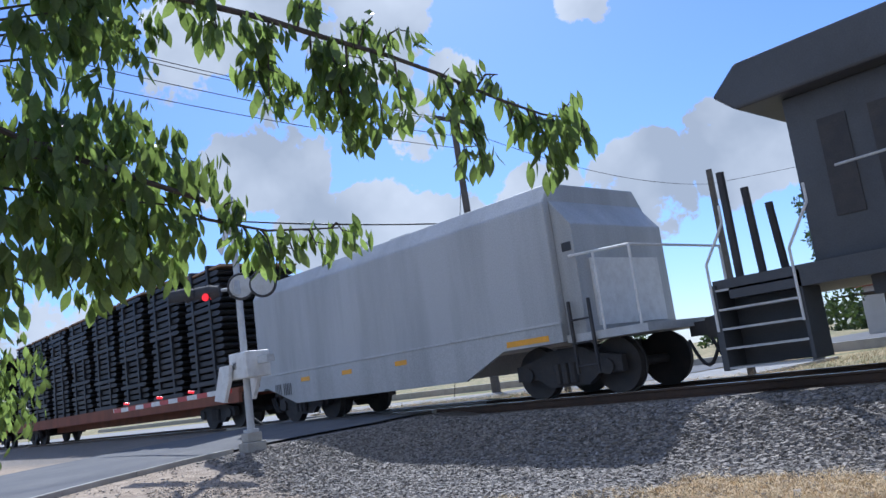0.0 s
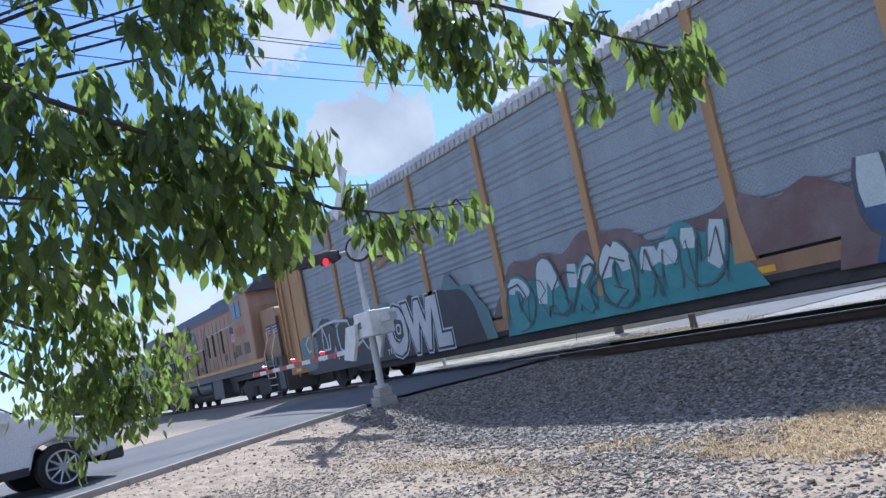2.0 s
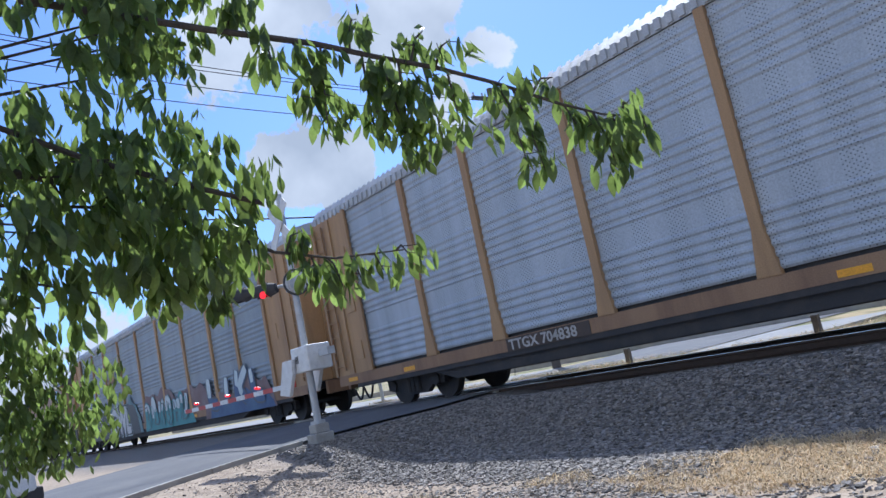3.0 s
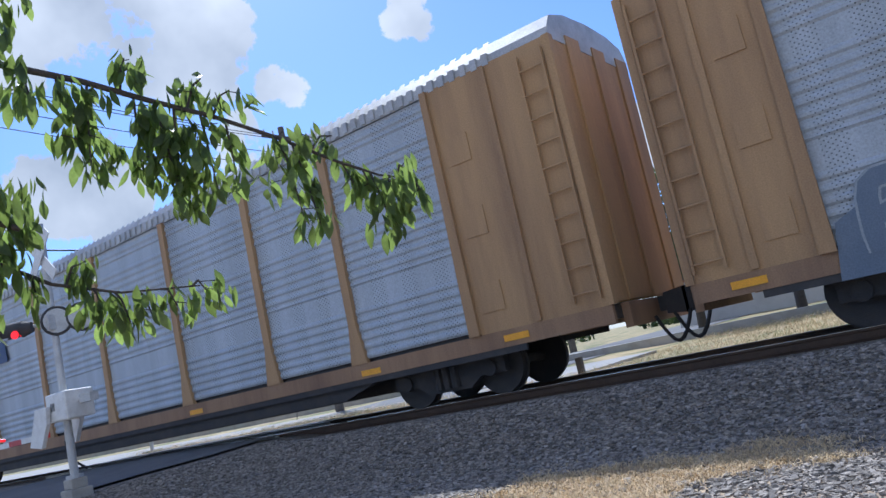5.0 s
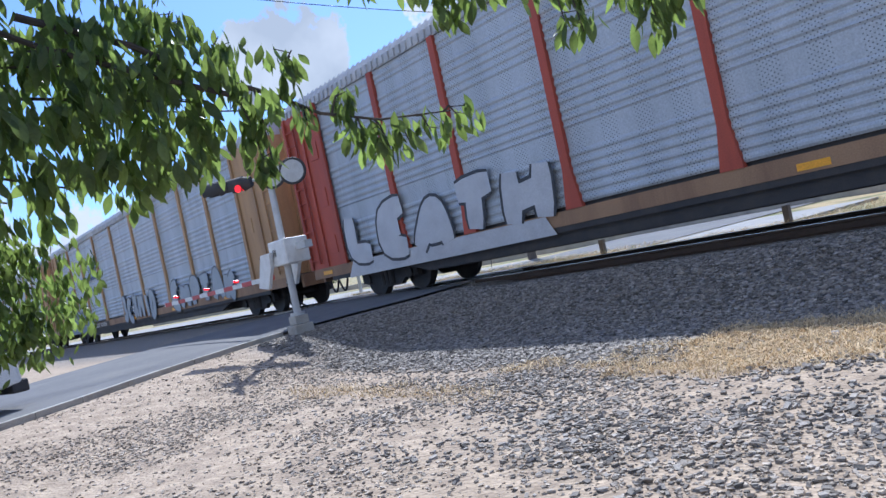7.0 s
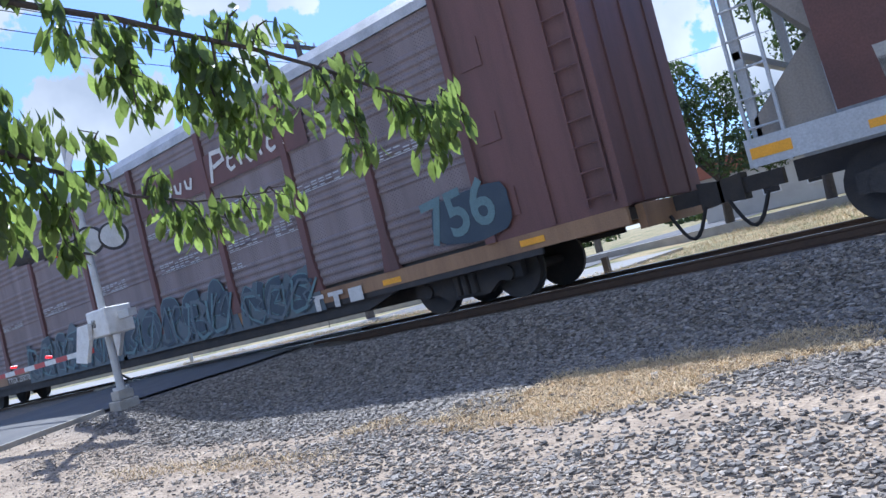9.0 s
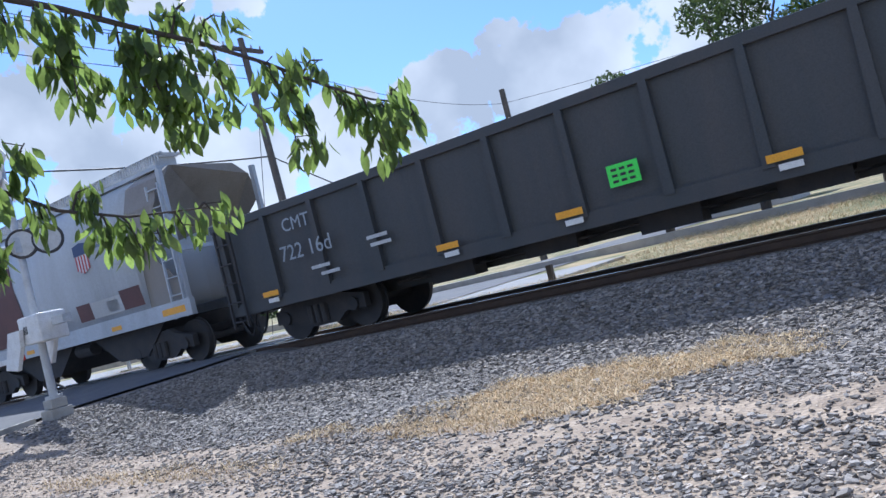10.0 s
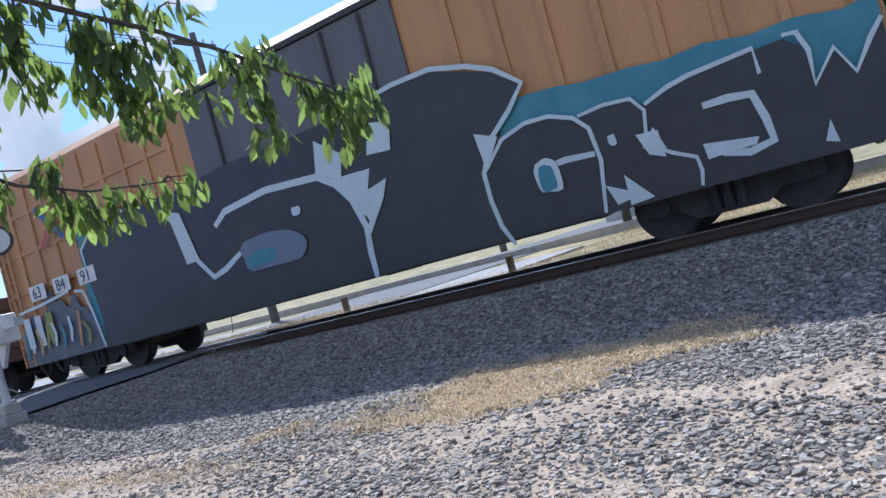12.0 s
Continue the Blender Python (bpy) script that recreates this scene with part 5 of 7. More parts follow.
        for xx in (s0, s1):
            part("grab_rail", Shape().path([(xx, -1.52, 0.75), (xx, -1.52, 1.7), (xx + 0.3, -1.42, 2.25), (xx + 0.3, -1.42, 2.5)], 0.02), WHITE, lo, "white bent grab rail")
        part("plow", Shape().box(x0 - 0.1 if x0 < 5 else x1, x0 if x0 < 5 else x1 + 0.1, -1.4, 1.4, 0.2, 1.0), UPG, lo)
    part("end_skirt", Shape().box(22.4, 23.0, -1.45, 1.45, 0.3, 1.3), UPG, lo)
    for rail in ([(2.2, -1.46, 2.6), (8.5, -1.46, 2.72), (13.1, -1.46, 2.74)], [(14.0, -1.46, 3.2), (16.2, -1.46, 3.26), (18.0, -1.46, 3.3)]):
        part("handrail", Shape().path(rail, 0.018), GREY, lo, "thin handrail along the walkway")
    for i, sx in enumerate((3.0, 4.6, 6.2, 7.1, 8.45, 10.05, 11.6, 13.05, 14.0, 14.85, 16.2)):
        part("stanchion", Shape().box(sx, sx + 0.11, -1.49, -1.43, 1.46 if i < 8 else 2.25, 2.72 if i < 8 else 3.24), BLK, lo, "flat black handrail post")
    for x0 in (0.55, 22.55):
        for i in range(3):
            part("end_pipe", Shape().tube((x0 + 0.2 * i, -1.2 + 0.3 * i, 1.4), (x0 + 0.17 * i, -1.2 + 0.3 * i, 3.0 - 0.25 * i), 0.06, seg=8), BLK, lo, "black upright end pipe")
    # tank, air reservoirs, trucks
    part("fuel_tank", Shape().loft([(-1.0, 0.5), (-0.8, 0.3), (0.8, 0.3), (1.0, 0.5), (1.05, 1.15), (-1.05, 1.15)], 8.3, 16.0), UPG, lo, "grey fuel tank", bevel=0.05)
    for x0, x1 in ((8.75, 10.8), (11.3, 13.4)):
        part("air_reservoir", Shape().tube((x0, -1.1, 0.93), (x1, -1.1, 0.93), 0.34, seg=20), UPG, lo, "round air reservoir", smooth=False)
    part("battery_box", Shape().box(7.4, 8.4, -1.42, -0.9, 0.5, 1.2), UPG, lo, bevel=0.02)
    part("equipment_box", Shape().box(13.65, 15.2, -1.42, -0.9, 0.35, 1.2), UPG, lo, bevel=0.02)
    truck(lo, 4.6, (-1.85, 0, 1.85))
    truck(lo, 18.6, (-1.85, 0, 1.85))
    coupler(lo, 0.2, -1), coupler(lo, 23.0, 1)


def shield(parent, x, z, size, y):
    """A plain striped shield badge."""
    top = [(x, z + size), (x + size * 0.5, z + size * 1.08), (x + size, z + size), (x + size, z + size * 0.62), (x, z + size * 0.62)]
    s = part("shield_badge", Shape().sheet(top, y), NAVY, parent, "blue and red striped shield badge")
    for k in range(9):
        x0 = x + size * (0.06 + 0.88 * k / 9)
        drop = 0.16 * (1 - abs(k - 4) / 4.5)
        part("stripe", Shape().sheet([(x0, z + 0.05 - size * drop), (x0 + size * 0.095, z + 0.05 - size * drop), (x0 + size * 0.095, z + size * 0.61), (x0, z + size * 0.61)], y), LETTER if k % 2 else SIGRED, s)


def white_wagon():
    w = rail_vehicle("covered_wagon", "plain white high sided wagon with cut away truck corners", "train wagon", -18.6)
    part("body", Shape().loft([(-1.5, 0.95), (1.5, 0.95), (1.5, 3.35), (1.25, 3.72), (-1.25, 3.72), (-1.5, 3.35)], 0.1, 10.6), WHT, w, "white painted smooth steel body", bevel=0.03)
    for y in (-1.5, 1.45):
        part("skirt", Shape().prism([(0.1, 0.95), (0.5, 0.95), (1.9, 0.50), (8.1, 0.50), (9.2, 0.95), (10.6, 0.95), (10.6, 1.25), (0.1, 1.25)], y - 0.015, y + 0.05), WHT, w, "white lower skirt")
    part("seam", Shape().box(0.1, 10.6, -1.53, -1.5, 1.26, 1.30), GREY, w)
    part("end_wall", Shape().prism([(10.6, 1.0), (11.0, 1.0), (11.0, 2.9), (10.6, 3.4)], -1.35, 1.35), WHT, w, bevel=0.02)
    part("end_panel", Shape().box(11.0, 11.05, -1.0, 1.0, 1.15, 2.3), WHITE, w)
    for x0, x1 in ((-0.7, 0.1), (10.6, 12.2)):
        part("platform", Shape().box(x0, x1, -1.4, 1.4, 0.92, 1.05), GREY, w)
    r = Shape().path([(12.1, -1.4, 1.05), (12.1, -1.4, 2.3), (10.9, -1.4, 2.35)], 0.025).path([(12.1, -1.4, 2.3), (12.1, 1.4, 2.3), (12.1, 1.4, 1.05)], 0.025).path([(11.4, -1.4, 1.05), (11.4, -1.4, 2.33)], 0.025)
    part("railing", r, WHITE, w, "white tubular end railing")
    part("railing", Shape().path([(-0.6, -1.4, 1.0), (-0.6, -1.4, 1.9), (-0.1, -1.4, 1.9)], 0.025), WHITE, w)
    ladder(w, 10.75, 0.4, 1.6, -1.42)
    for x0 in (3.6, 3.95):
        pts = [(x0 + 0.28 * math.cos(a), -0.4, 3.7 + 0.42 * math.sin(a)) for a in (math.pi * k / 10 for k in range(11))]
        part("roof_grab_hoop", Shape().path(pts, 0.03), GREY, w)
    part("hatch", Shape().box(5.2, 5.9, -0.6, 0.2, 3.72, 3.92), WHT, w)
    part("hatch", Shape().box(1.0, 1.7, -0.6, 0.2, 3.72, 3.85), WHT, w)
    letters("wagon_number", "|||| |||||", 0.32, 0.9, 0.80, -1.53, BLACKP, w)
    plate("lettering_bar", w, 10.75, 10.95, 2.45, 2.6, -1.36, BLACKP)
    for k in (2.2, 4.0, 6.0, 9.3):
        plate("reflector", w, k, k + (1.0 if k > 9 else 0.4), 1.0, 1.1, -1.522, REFL)
    truck(w, 1.4), truck(w, 10.2)
    coupler(w, -0.6, -1), coupler(w, 12.1, 1)


def flat_wagon(x, ln=25.5):
    w = rail_vehicle("flat_wagon", "rusty red flat wagon loaded with stacked black steel", "train wagon", x)
    part("deck", Shape().box(0, ln, -1.4, 1.4, 1.0, 1.14).box(0, ln, -1.45, -1.35, 0.72, 1.1).box(0, ln, 1.35, 1.45, 0.72, 1.1).box(4, ln - 4, -0.4, 0.4, 0.45, 1.0), RUST, w, "rusty orange deck and sills")
    for x0 in (2.3, ln - 2.3):
        truck(w, x0)
    coupler(w, 0, -1), coupler(w, ln, 1)
    rng = random.Random(int(x * 10))
    plank = Shape().prism([(0, 0), (2.35, 0), (2.5, 0.06), (2.35, 0.13), (0, 0.13)], -1.32, 1.32).mesh("steel_beam", STACK)
    post = Shape().box(0, 0.14, -1.36, 1.36, 0, 3.75).mesh("upright", STACK)
    for i in range(8):
        x0 = 0.8 + 3.05 * i
        st = thing("steel_stack", "tall stack of black flat steel sections strapped on a wagon", "steel stack", "stacks on the flat wagon", at=(x + x0 + 0.9, TRACK_Y, 0))
        CARS.append((st, x + x0 + 0.9))
        n = 19 if i < 7 else 18
        for k in range(n):
            p = part("steel_beam", plank, STACK, st)
            p.location = (rng.uniform(-0.06, 0.06), rng.uniform(-0.05, 0.05), 1.14 + 0.2 * k)
        part("upright", post, STACK, st).location = (0.5, 0, 1.14)
        part("upright", post, STACK, st).location = (1.7, 0, 1.14)
        part("timber", Shape().box(-0.1, 2.6, -1.3, 1.3, 1.14 + 0.2 * n, 1.2 + 0.2 * n), YELD, st)


def hopper():
    h = rail_vehicle("covered_hopper_wagon", "light grey covered hopper wagon with brown primer patches", "train wagon", 197.35)
    ln = 12.1
    prof = [(-1.40, 1.32), (-1.50, 2.0), (-1.56, 2.8), (-1.50, 3.5), (-1.32, 4.05), (-0.9, 4.32), (0.9, 4.32), (1.32, 4.05), (1.50, 3.5), (1.56, 2.8), (1.50, 2.0), (1.40, 1.32)]
    part("body", Shape().loft(prof, 1.3, 10.4), HOP, h, "curved light grey steel body", smooth=True)
    for x0, x1, t in ((0.45, 1.3, -1), (10.4, 11.5, 1)):
        s = Shape()
        n = len(prof)
        inner = 1.3 if t < 0 else 10.4
        vs = [(inner, y, z) for y, z in prof] + [((x0 if t < 0 else x1) if z > 3.2 else inner - t * 0.3, y * 0.98, max(z, 1.5)) for y, z in prof]
        s.add(vs, [(i, (i + 1) % n, n + (i + 1) % n, n + i) for i in range(n)] + [tuple(range(n, 2 * n))])
        # end sheets and plates are darker and browner than the sides
        part("slope_sheet", s, HOPD, h, "sloping end sheet")
        e = Shape()
        ex = 0.30 if t < 0 else 11.6
        for y in (-1.35, 1.25):
            e.box(ex, ex + 0.12, y, y + 0.1, 1.2, 4.2)
            part("end_gusset", Shape().prism([(1.7, 1.36), (0.36, 1.36), (0.36, 1.6), (1.3, 2.5)] if t < 0 else [(10.1, 1.36), (11.66, 1.36), (11.66, 1.7), (11.0, 2.3), (10.4, 3.4)], y, y + 0.04), HOPD, h, "brown grey triangular end plate")
        e.box(ex, ex + 0.1, -1.35, 1.35, 2.4, 2.5)
        part("end_frame", e, HOP, h, "grey end posts and braces")
        ladder(h, ex - 0.05 if t < 0 else ex - 0.35, 1.0, 3.9, -1.4, material=HOP)
    for y in (-1.46, 1.34):
        part("side_sill", Shape().box(0.2, ln - 0.2, y, y + 0.12, 1.02, 1.38), HOP, h, "light grey side sill")
    part("roof_edge", Shape().box(0.8, 11.2, -1.0, 1.0, 4.32, 4.40), HOP, h)
    rb = Shape().box(0.6, 11.4, -0.95, -0.9, 4.62, 4.66).box(0.6, 11.4, -0.35, -0.3, 4.62, 4.66)
    for i in range(72):
        rb.box(0.6 + 0.15 * i, 0.64 + 0.15 * i, -0.95, -0.3, 4.60, 4.66)
    for i in range(9):
        rb.box(0.8 + 1.28 * i, 0.86 + 1.28 * i, -0.9, -0.35, 4.38, 4.62)
    for i in range(110):
        rb.box(0.6 + 0.098 * i, 0.63 + 0.098 * i, -0.97, -0.95, 4.46, 4.66)
    part("running_board", rb, GREY, h, "grated roof running board")
    for cx in (5.0, 8.9):
        part("outlet", Shape().prism([(cx - 1.5, 1.05), (cx + 1.5, 1.05), (cx + 0.6, 0.36), (cx - 0.5, 0.36)], -1.1, 1.1), BLK, h, "dark discharge outlet")
    part("brake_cylinder", Shape().tube((6.6, -1.0, 0.85), (7.3, -1.0, 0.85), 0.17, seg=12), BLK, h)
    part("centre_sill", Shape().box(0.4, 11.7, -0.2, 0.2, 0.72, 1.02), BLK, h)
    # primer patches follow the curved side
    def on_side(z):
        for (ya, za), (yb, zb) in zip(prof, prof[1:]):
            if za <= z <= zb:
                return ya + (yb - ya) * (z - za) / (zb - za) - 0.012
        return -1.57

    def patch(name, x0, x1, z0, z1, material, slant=0.0, label=""):
        s = Shape()
        n = 6
        for k in range(n):
            za, zb = z0 + (z1 - z0) * k / n, z0 + (z1 - z0) * (k + 1) / n
            sa, sb = slant * k / n, slant * (k + 1) / n
            s.add([(x0 + sa * 0.2, on_side(za), za), (x1 + sa, on_side(za), za), (x1 + sb, on_side(zb), zb), (x0 + sb * 0.2, on_side(zb), zb)], [(0, 1, 2, 3)])
        return part(name, s, material, h, label)

    patch("primer_patch", 1.32, 5.35, 1.42, 4.0, PATCH, -0.35, "brown primer over the side")
    patch("primer_patch", 7.7, 8.3, 1.5, 1.9, PATCH)
    patch("primer_patch", 9.55, 10.35, 1.5, 1.95, PATCH)
    patch("pale_patch", 8.3, 9.55, 1.5, 1.88, WHT)
    patch("pale_patch", 1.9, 3.4, 1.45, 2.0, WHT, -0.3)
    patch("stencil_box", 8.95, 9.4, 1.55, 1.8, GREY)
    patch("green_notice", 6.33, 6.82, 1.42, 1.66, GRN, 0, "fluorescent green notice")
    for k in range(3):
        patch("notice_line", 6.39, 6.76, 1.47 + 0.06 * k, 1.495 + 0.06 * k, BLACKP).location = (0, -0.004, 0)
    shield(h, 8.25, 2.62, 0.62, -1.585)
    for k in range(2):
        patch("lettering_bar", 9.1, 9.9, 3.05 + 0.16 * k, 3.12 + 0.16 * k, GBLUE)
    for k in (1.6, 4.9, 8.9):
        plate("reflector", h, k, k + 0.4, 1.1, 1.2, -1.467, REFL)
    plate("end_marker", h, 10.9, 11.7, 1.12, 1.26, -1.467, REFL)
    plate("end_marker", h, 0.25, 0.75, 1.12, 1.26, -1.467, REFL)
    truck(h, 2.4), truck(h, ln - 2.1)
    coupler(h, 0.2, -1), coupler(h, ln - 0.2, 1)


def gondola(x, ln, paint, label, top):
    g = rail_vehicle("gondola_wagon", label, "train wagon", x)
    for y in (-1.47, 1.41):
        part("side", Shape().box(0.1, ln - 0.1, y, y + 0.06, 0.85, top), paint, g, "steel side sheet")
        yy = y - 0.07 if y < 0 else y + 0.06
        part("top_chord", Shape().box(0.05, ln - 0.05, yy, yy + 0.08, top - 0.12, top + 0.04), paint, g, bevel=0.01)
        part("side_sill", Shape().box(0.1, ln - 0.1, yy, yy + 0.07, 0.72, 0.95), paint, g)
    n = 15
    for i in range(n):
        px = 0.25 + (ln - 0.65) * i / (n - 1)
        part("side_stake", Shape().prism([(px, 0.9), (px + 0.15, 0.9), (px + 0.13, top - 0.1), (px + 0.02, top - 0.1)], -1.57, -1.47), paint, g)
    for ex in (0.05, ln - 0.15):
        e = part("end", Shape().box(ex, ex + 0.1, -1.45, 1.45, 0.85, top), paint, g, "ribbed end wall")
        for k in range(3):
            part("end_rib", Shape().box(ex - 0.06, ex + 0.16, -1.4, 1.4, 1.2 + 0.5 * k, 1.32 + 0.5 * k), paint, e)
    part("floor", Shape().box(0.1, ln - 0.1, -1.4, 1.4, 0.85, 0.95).box(2, ln - 2, -0.3, 0.3, 0.5, 0.85), paint, g)
    for k in range(5):
        bx = 4.6 + 1.9 * k
        part("brake_gear", Shape().box(bx, bx + 0.9, -0.9, -0.5, 0.45 + 0.05 * (k % 2), 0.8).tube((bx - 0.8, -0.8, 0.62), (bx + 1.4, -0.8, 0.62), 0.025), BLK, g)
    ladder(g, 0.2, 0.5, top - 0.1, -1.57)
    ladder(g, ln - 0.7, 0.5, top - 0.1, -1.57)
    truck(g, 2.0), truck(g, ln - 2.0)
    coupler(g, 0.05, -1), coupler(g, ln - 0.05, 1)
    return g


def gondolas():
    y = -1.60
    a = gondola(210.4, 18.3, GONB, "black high sided gondola wagon with a green notice", 2.55)
    letters("lettering", "722 16d", 0.40, 1.9, 1.50, y, DULLG, a)
    letters("lettering", "CMT", 0.34, 2.1, 2.02, y, DULLG, a)
    for k, (bx, bz) in enumerate(((2.6, 1.22), (2.8, 1.08), (4.0, 1.45), (4.05, 1.32), (15.2, 1.55), (15.3, 1.38), (15.9, 1.5))):
        plate("lettering_bar", a, bx, bx + 0.45, bz, bz + 0.06, y, GREY)
    notice(a, 8.4, 1.18, y)
    for k in (1.2, 5.35, 7.5, 10.4, 12.9):
        plate("reflector", a, k, k + 0.42, 0.95, 1.05, y, REFL)
        plate("reflector", a, k + 0.12, k + 0.40, 0.83, 0.91, y, REFW)
    plate("reflector", a, 16.3, 16.8, 1.15, 1.35, y, REFL)
    plate("reflector", a, 16.95, 17.3, 1.2, 1.3, y, REFW)
    ring(f := Shape(), [(13.9, 1.2), (14.35, 1.2), (14.35, 1.62), (13.9, 1.62)], y, 0.04)
    part("stencil_frame", f, LETTER, a)
    b = gondola(229.5, 17.1, GONR, "dark oxide red gondola wagon with white numbers", 2.50)
    letters("lettering", "MP", 0.36, 1.85, 1.84, y, LETTER, b, 0.01)
    letters("lettering", "642146", 0.36, 1.68, 1.32, y, LETTER, b, 0.01)
    part("yellow_grab_strip", Shape().prism([(0.30, 0.95), (0.40, 0.95), (0.36, 1.75), (0.28, 1.75)], y - 0.02, y), REFL, b)
    part("yellow_grab_strip", Shape().prism([(16.65, 0.95), (16.75, 0.95), (16.8, 1.75), (16.72, 1.75)], y - 0.02, y), REFL, b)
    plate("reflector", b, 1.25, 1.5, 1.0, 1.08, y, REFW)
    for k in (4.0, 6.77, 9.82, 12.8):
        plate("reflector", b, k, k + 0.5, 0.80, 0.91, y, REFL)
    notice(b, 7.78, 0.78, y)
    ring(f := Shape(), [(13.85, 1.05), (14.35, 1.05), (14.35, 1.45), (13.85, 1.45)], y, 0.04)
    part("stencil_frame", f, LETTER, b)


def notice(parent, x, z, y):
    n = plate("green_notice", parent, x, x + 0.45, z, z + 0.30, y, GRN, "fluorescent green notice with dark lines")
    for k in range(3):
        for j in range(3):
            plate("notice_line", n, x + 0.06 + 0.12 * j, x + 0.14 + 0.12 * j, z + 0.05 + 0.08 * k, z + 0.085 + 0.08 * k, y - 0.006, BLACKP)


def boxcar():
    b = rail_vehicle("boxcar", "orange high boxcar covered with black and blue graffiti", "train wagon", 248.0)
    ln, y, top = 18.6, -1.52, 4.80
    part("body", Shape().loft([(y, 0.95), (1.5, 0.95), (1.5, top), (1.2, top + 0.25), (-1.2, top + 0.25), (y, top)], 0.1, ln - 0.1), ORG, b, "orange sheet steel body", bevel=0.02)
    part("side_sill", Shape().prism([(0.1, 0.95), (0.1, 0.75), (3.4, 0.72), (4.2, 0.55), (14.8, 0.55), (15.6, 0.72), (ln - 0.1, 0.75), (ln - 0.1, 0.95)], y - 0.02, y + 0.08), BLACKP, b)
    n = 26
    for i in range(n):
        px = 0.3 + (ln - 0.7) * i / (n - 1)
        if 7.2 < px < 12.6:
            continue
        part("side_rib", Shape().prism([(px, 1.0), (px + 0.12, 1.0), (px + 0.12, top - 0.1), (px, top - 0.1)], y - 0.045, y), ORG, b)
    for k in range(4):
        part("side_ridge", Shape().box(0.2, 6.9, y - 0.035, y, 1.4 + 0.85 * k, 1.5 + 0.85 * k), ORG, b)
    part("door", Shape().box(7.4, 12.4, y - 0.07, y, 1.0, top - 0.15), DOORG, b, "dull dark grey plug door", bevel=0.02)
    part("door_track", Shape().box(6.8, 18.2, y - 0.11, y, 0.92, 1.0).box(6.8, 18.2, y - 0.11, y, top - 0.14, top - 0.05), BLK, b)
    for k in (8.2, 9.6, 11.0, 11.8):
        part("door_rod", Shape().tube((k, y - 0.10, 1.05), (k, y - 0.10, top - 0.2), 0.03), BLK, b)
    ladder(b, 0.25, 0.6, 4.6, y - 0.05, material=ORG)
    # graffiti: cyan haze, black masses, white outline
    rng = random.Random(9)
    g = y - 0.13
    haze("graffiti_background", b, 3.2, 5.2, 0.75, 3.45, g + 0.05, CYAN, 3, "cyan sprayed haze")
    part("graffiti_background", Shape().sheet([(13.4, 1.2), (18.45, 1.2), (18.45, 2.18), (18.1, 2.12), (17.6, 2.22), (17.1, 2.20), (16.6, 2.30), (16.1, 2.27), (15.6, 2.34), (15.0, 2.36), (14.6, 2.44), (14.1, 2.48), (13.7, 2.4)], g + 0.05), CYAN, b, "cyan sprayed band")
    body = [(3.5, 0.58), (3.62, 1.2), (3.5, 2.1), (3.55, 2.7), (4.1, 3.08), (5.3, 3.15), (7.06, 3.12), (8.24, 3.22), (9.41, 3.18), (10.5, 3.22), (11.5, 3.28), (12.8, 3.30), (13.75, 2.95), (14.12, 2.65), (13.86, 2.35), (13.6, 2.1), (13.66, 1.99),
            (14.0, 2.08), (14.42, 2.06), (14.82, 1.92), (15.2, 1.95), (15.56, 1.92), (15.72, 1.80), (16.33, 1.95), (17.0, 2.0), (17.45, 2.02), (17.62, 1.86), (17.68, 1.42), (17.93, 1.70), (18.09, 1.42), (18.3, 1.75), (18.45, 1.9), (18.45, 0.58)]
    part("graffiti_fill", Shape().sheet(body, g), BLACKP, b, "black sprayed letter mass")
    lines = (([(3.55, 2.1), (3.5, 2.72), (4.08, 3.12), (5.3, 3.17)], 0.06), ([(6.35, 2.85), (6.62, 2.35), (6.92, 1.73), (7.24, 1.34), (7.6, 1.42), (8.07, 1.62)], 0.11), ([(7.6, 2.22), (7.93, 2.42), (9.02, 2.52), (10.21, 2.42), (10.73, 2.08), (10.95, 1.38), (10.9, 0.95), (10.9, 0.56)], 0.12),
             ([(11.5, 3.28), (12.1, 3.34), (12.8, 3.33), (13.4, 3.16), (13.8, 2.97), (14.17, 2.65), (13.88, 2.35), (13.48, 2.04), (13.24, 1.60), (13.24, 1.2), (13.3, 0.8), (13.44, 0.5)], 0.075),
             ([(13.3, 1.65), (13.65, 1.99), (14.05, 2.10), (14.42, 2.08), (14.75, 1.95), (14.93, 1.75), (14.98, 1.3), (14.86, 0.6)], 0.06), ([(14.0, 1.40), (14.5, 1.44), (14.92, 1.40)], 0.09),
             ([(14.82, 1.95), (15.2, 1.98), (15.56, 1.94), (15.70, 1.74), (15.62, 1.32), (15.9, 1.12), (16.18, 0.98), (16.2, 0.8), (16.16, 0.62)], 0.05), ([(16.4, 1.56), (16.7, 1.56), (16.98, 1.52), (17.06, 1.2), (17.09, 0.92), (16.8, 0.86), (16.49, 0.94)], 0.10),
             ([(15.72, 1.81), (16.05, 1.93), (16.33, 1.98), (17.11, 2.03), (17.12, 1.72)], 0.06), ([(17.45, 2.06), (17.6, 2.04), (17.68, 1.80), (17.66, 1.40), (17.93, 1.74), (18.09, 1.40), (18.3, 1.72), (18.45, 1.9)], 0.06),
             ([(2.9, 1.95), (3.2, 1.9), (3.35, 1.4), (3.5, 0.62)], 0.08), ([(0.6, 1.85), (1.6, 1.9), (2.7, 2.0)], 0.07))
    for pts, w in lines:
        stroke("graffiti_line", b, pts, w, g - 0.012, PALE, "pale blue white sprayed line")
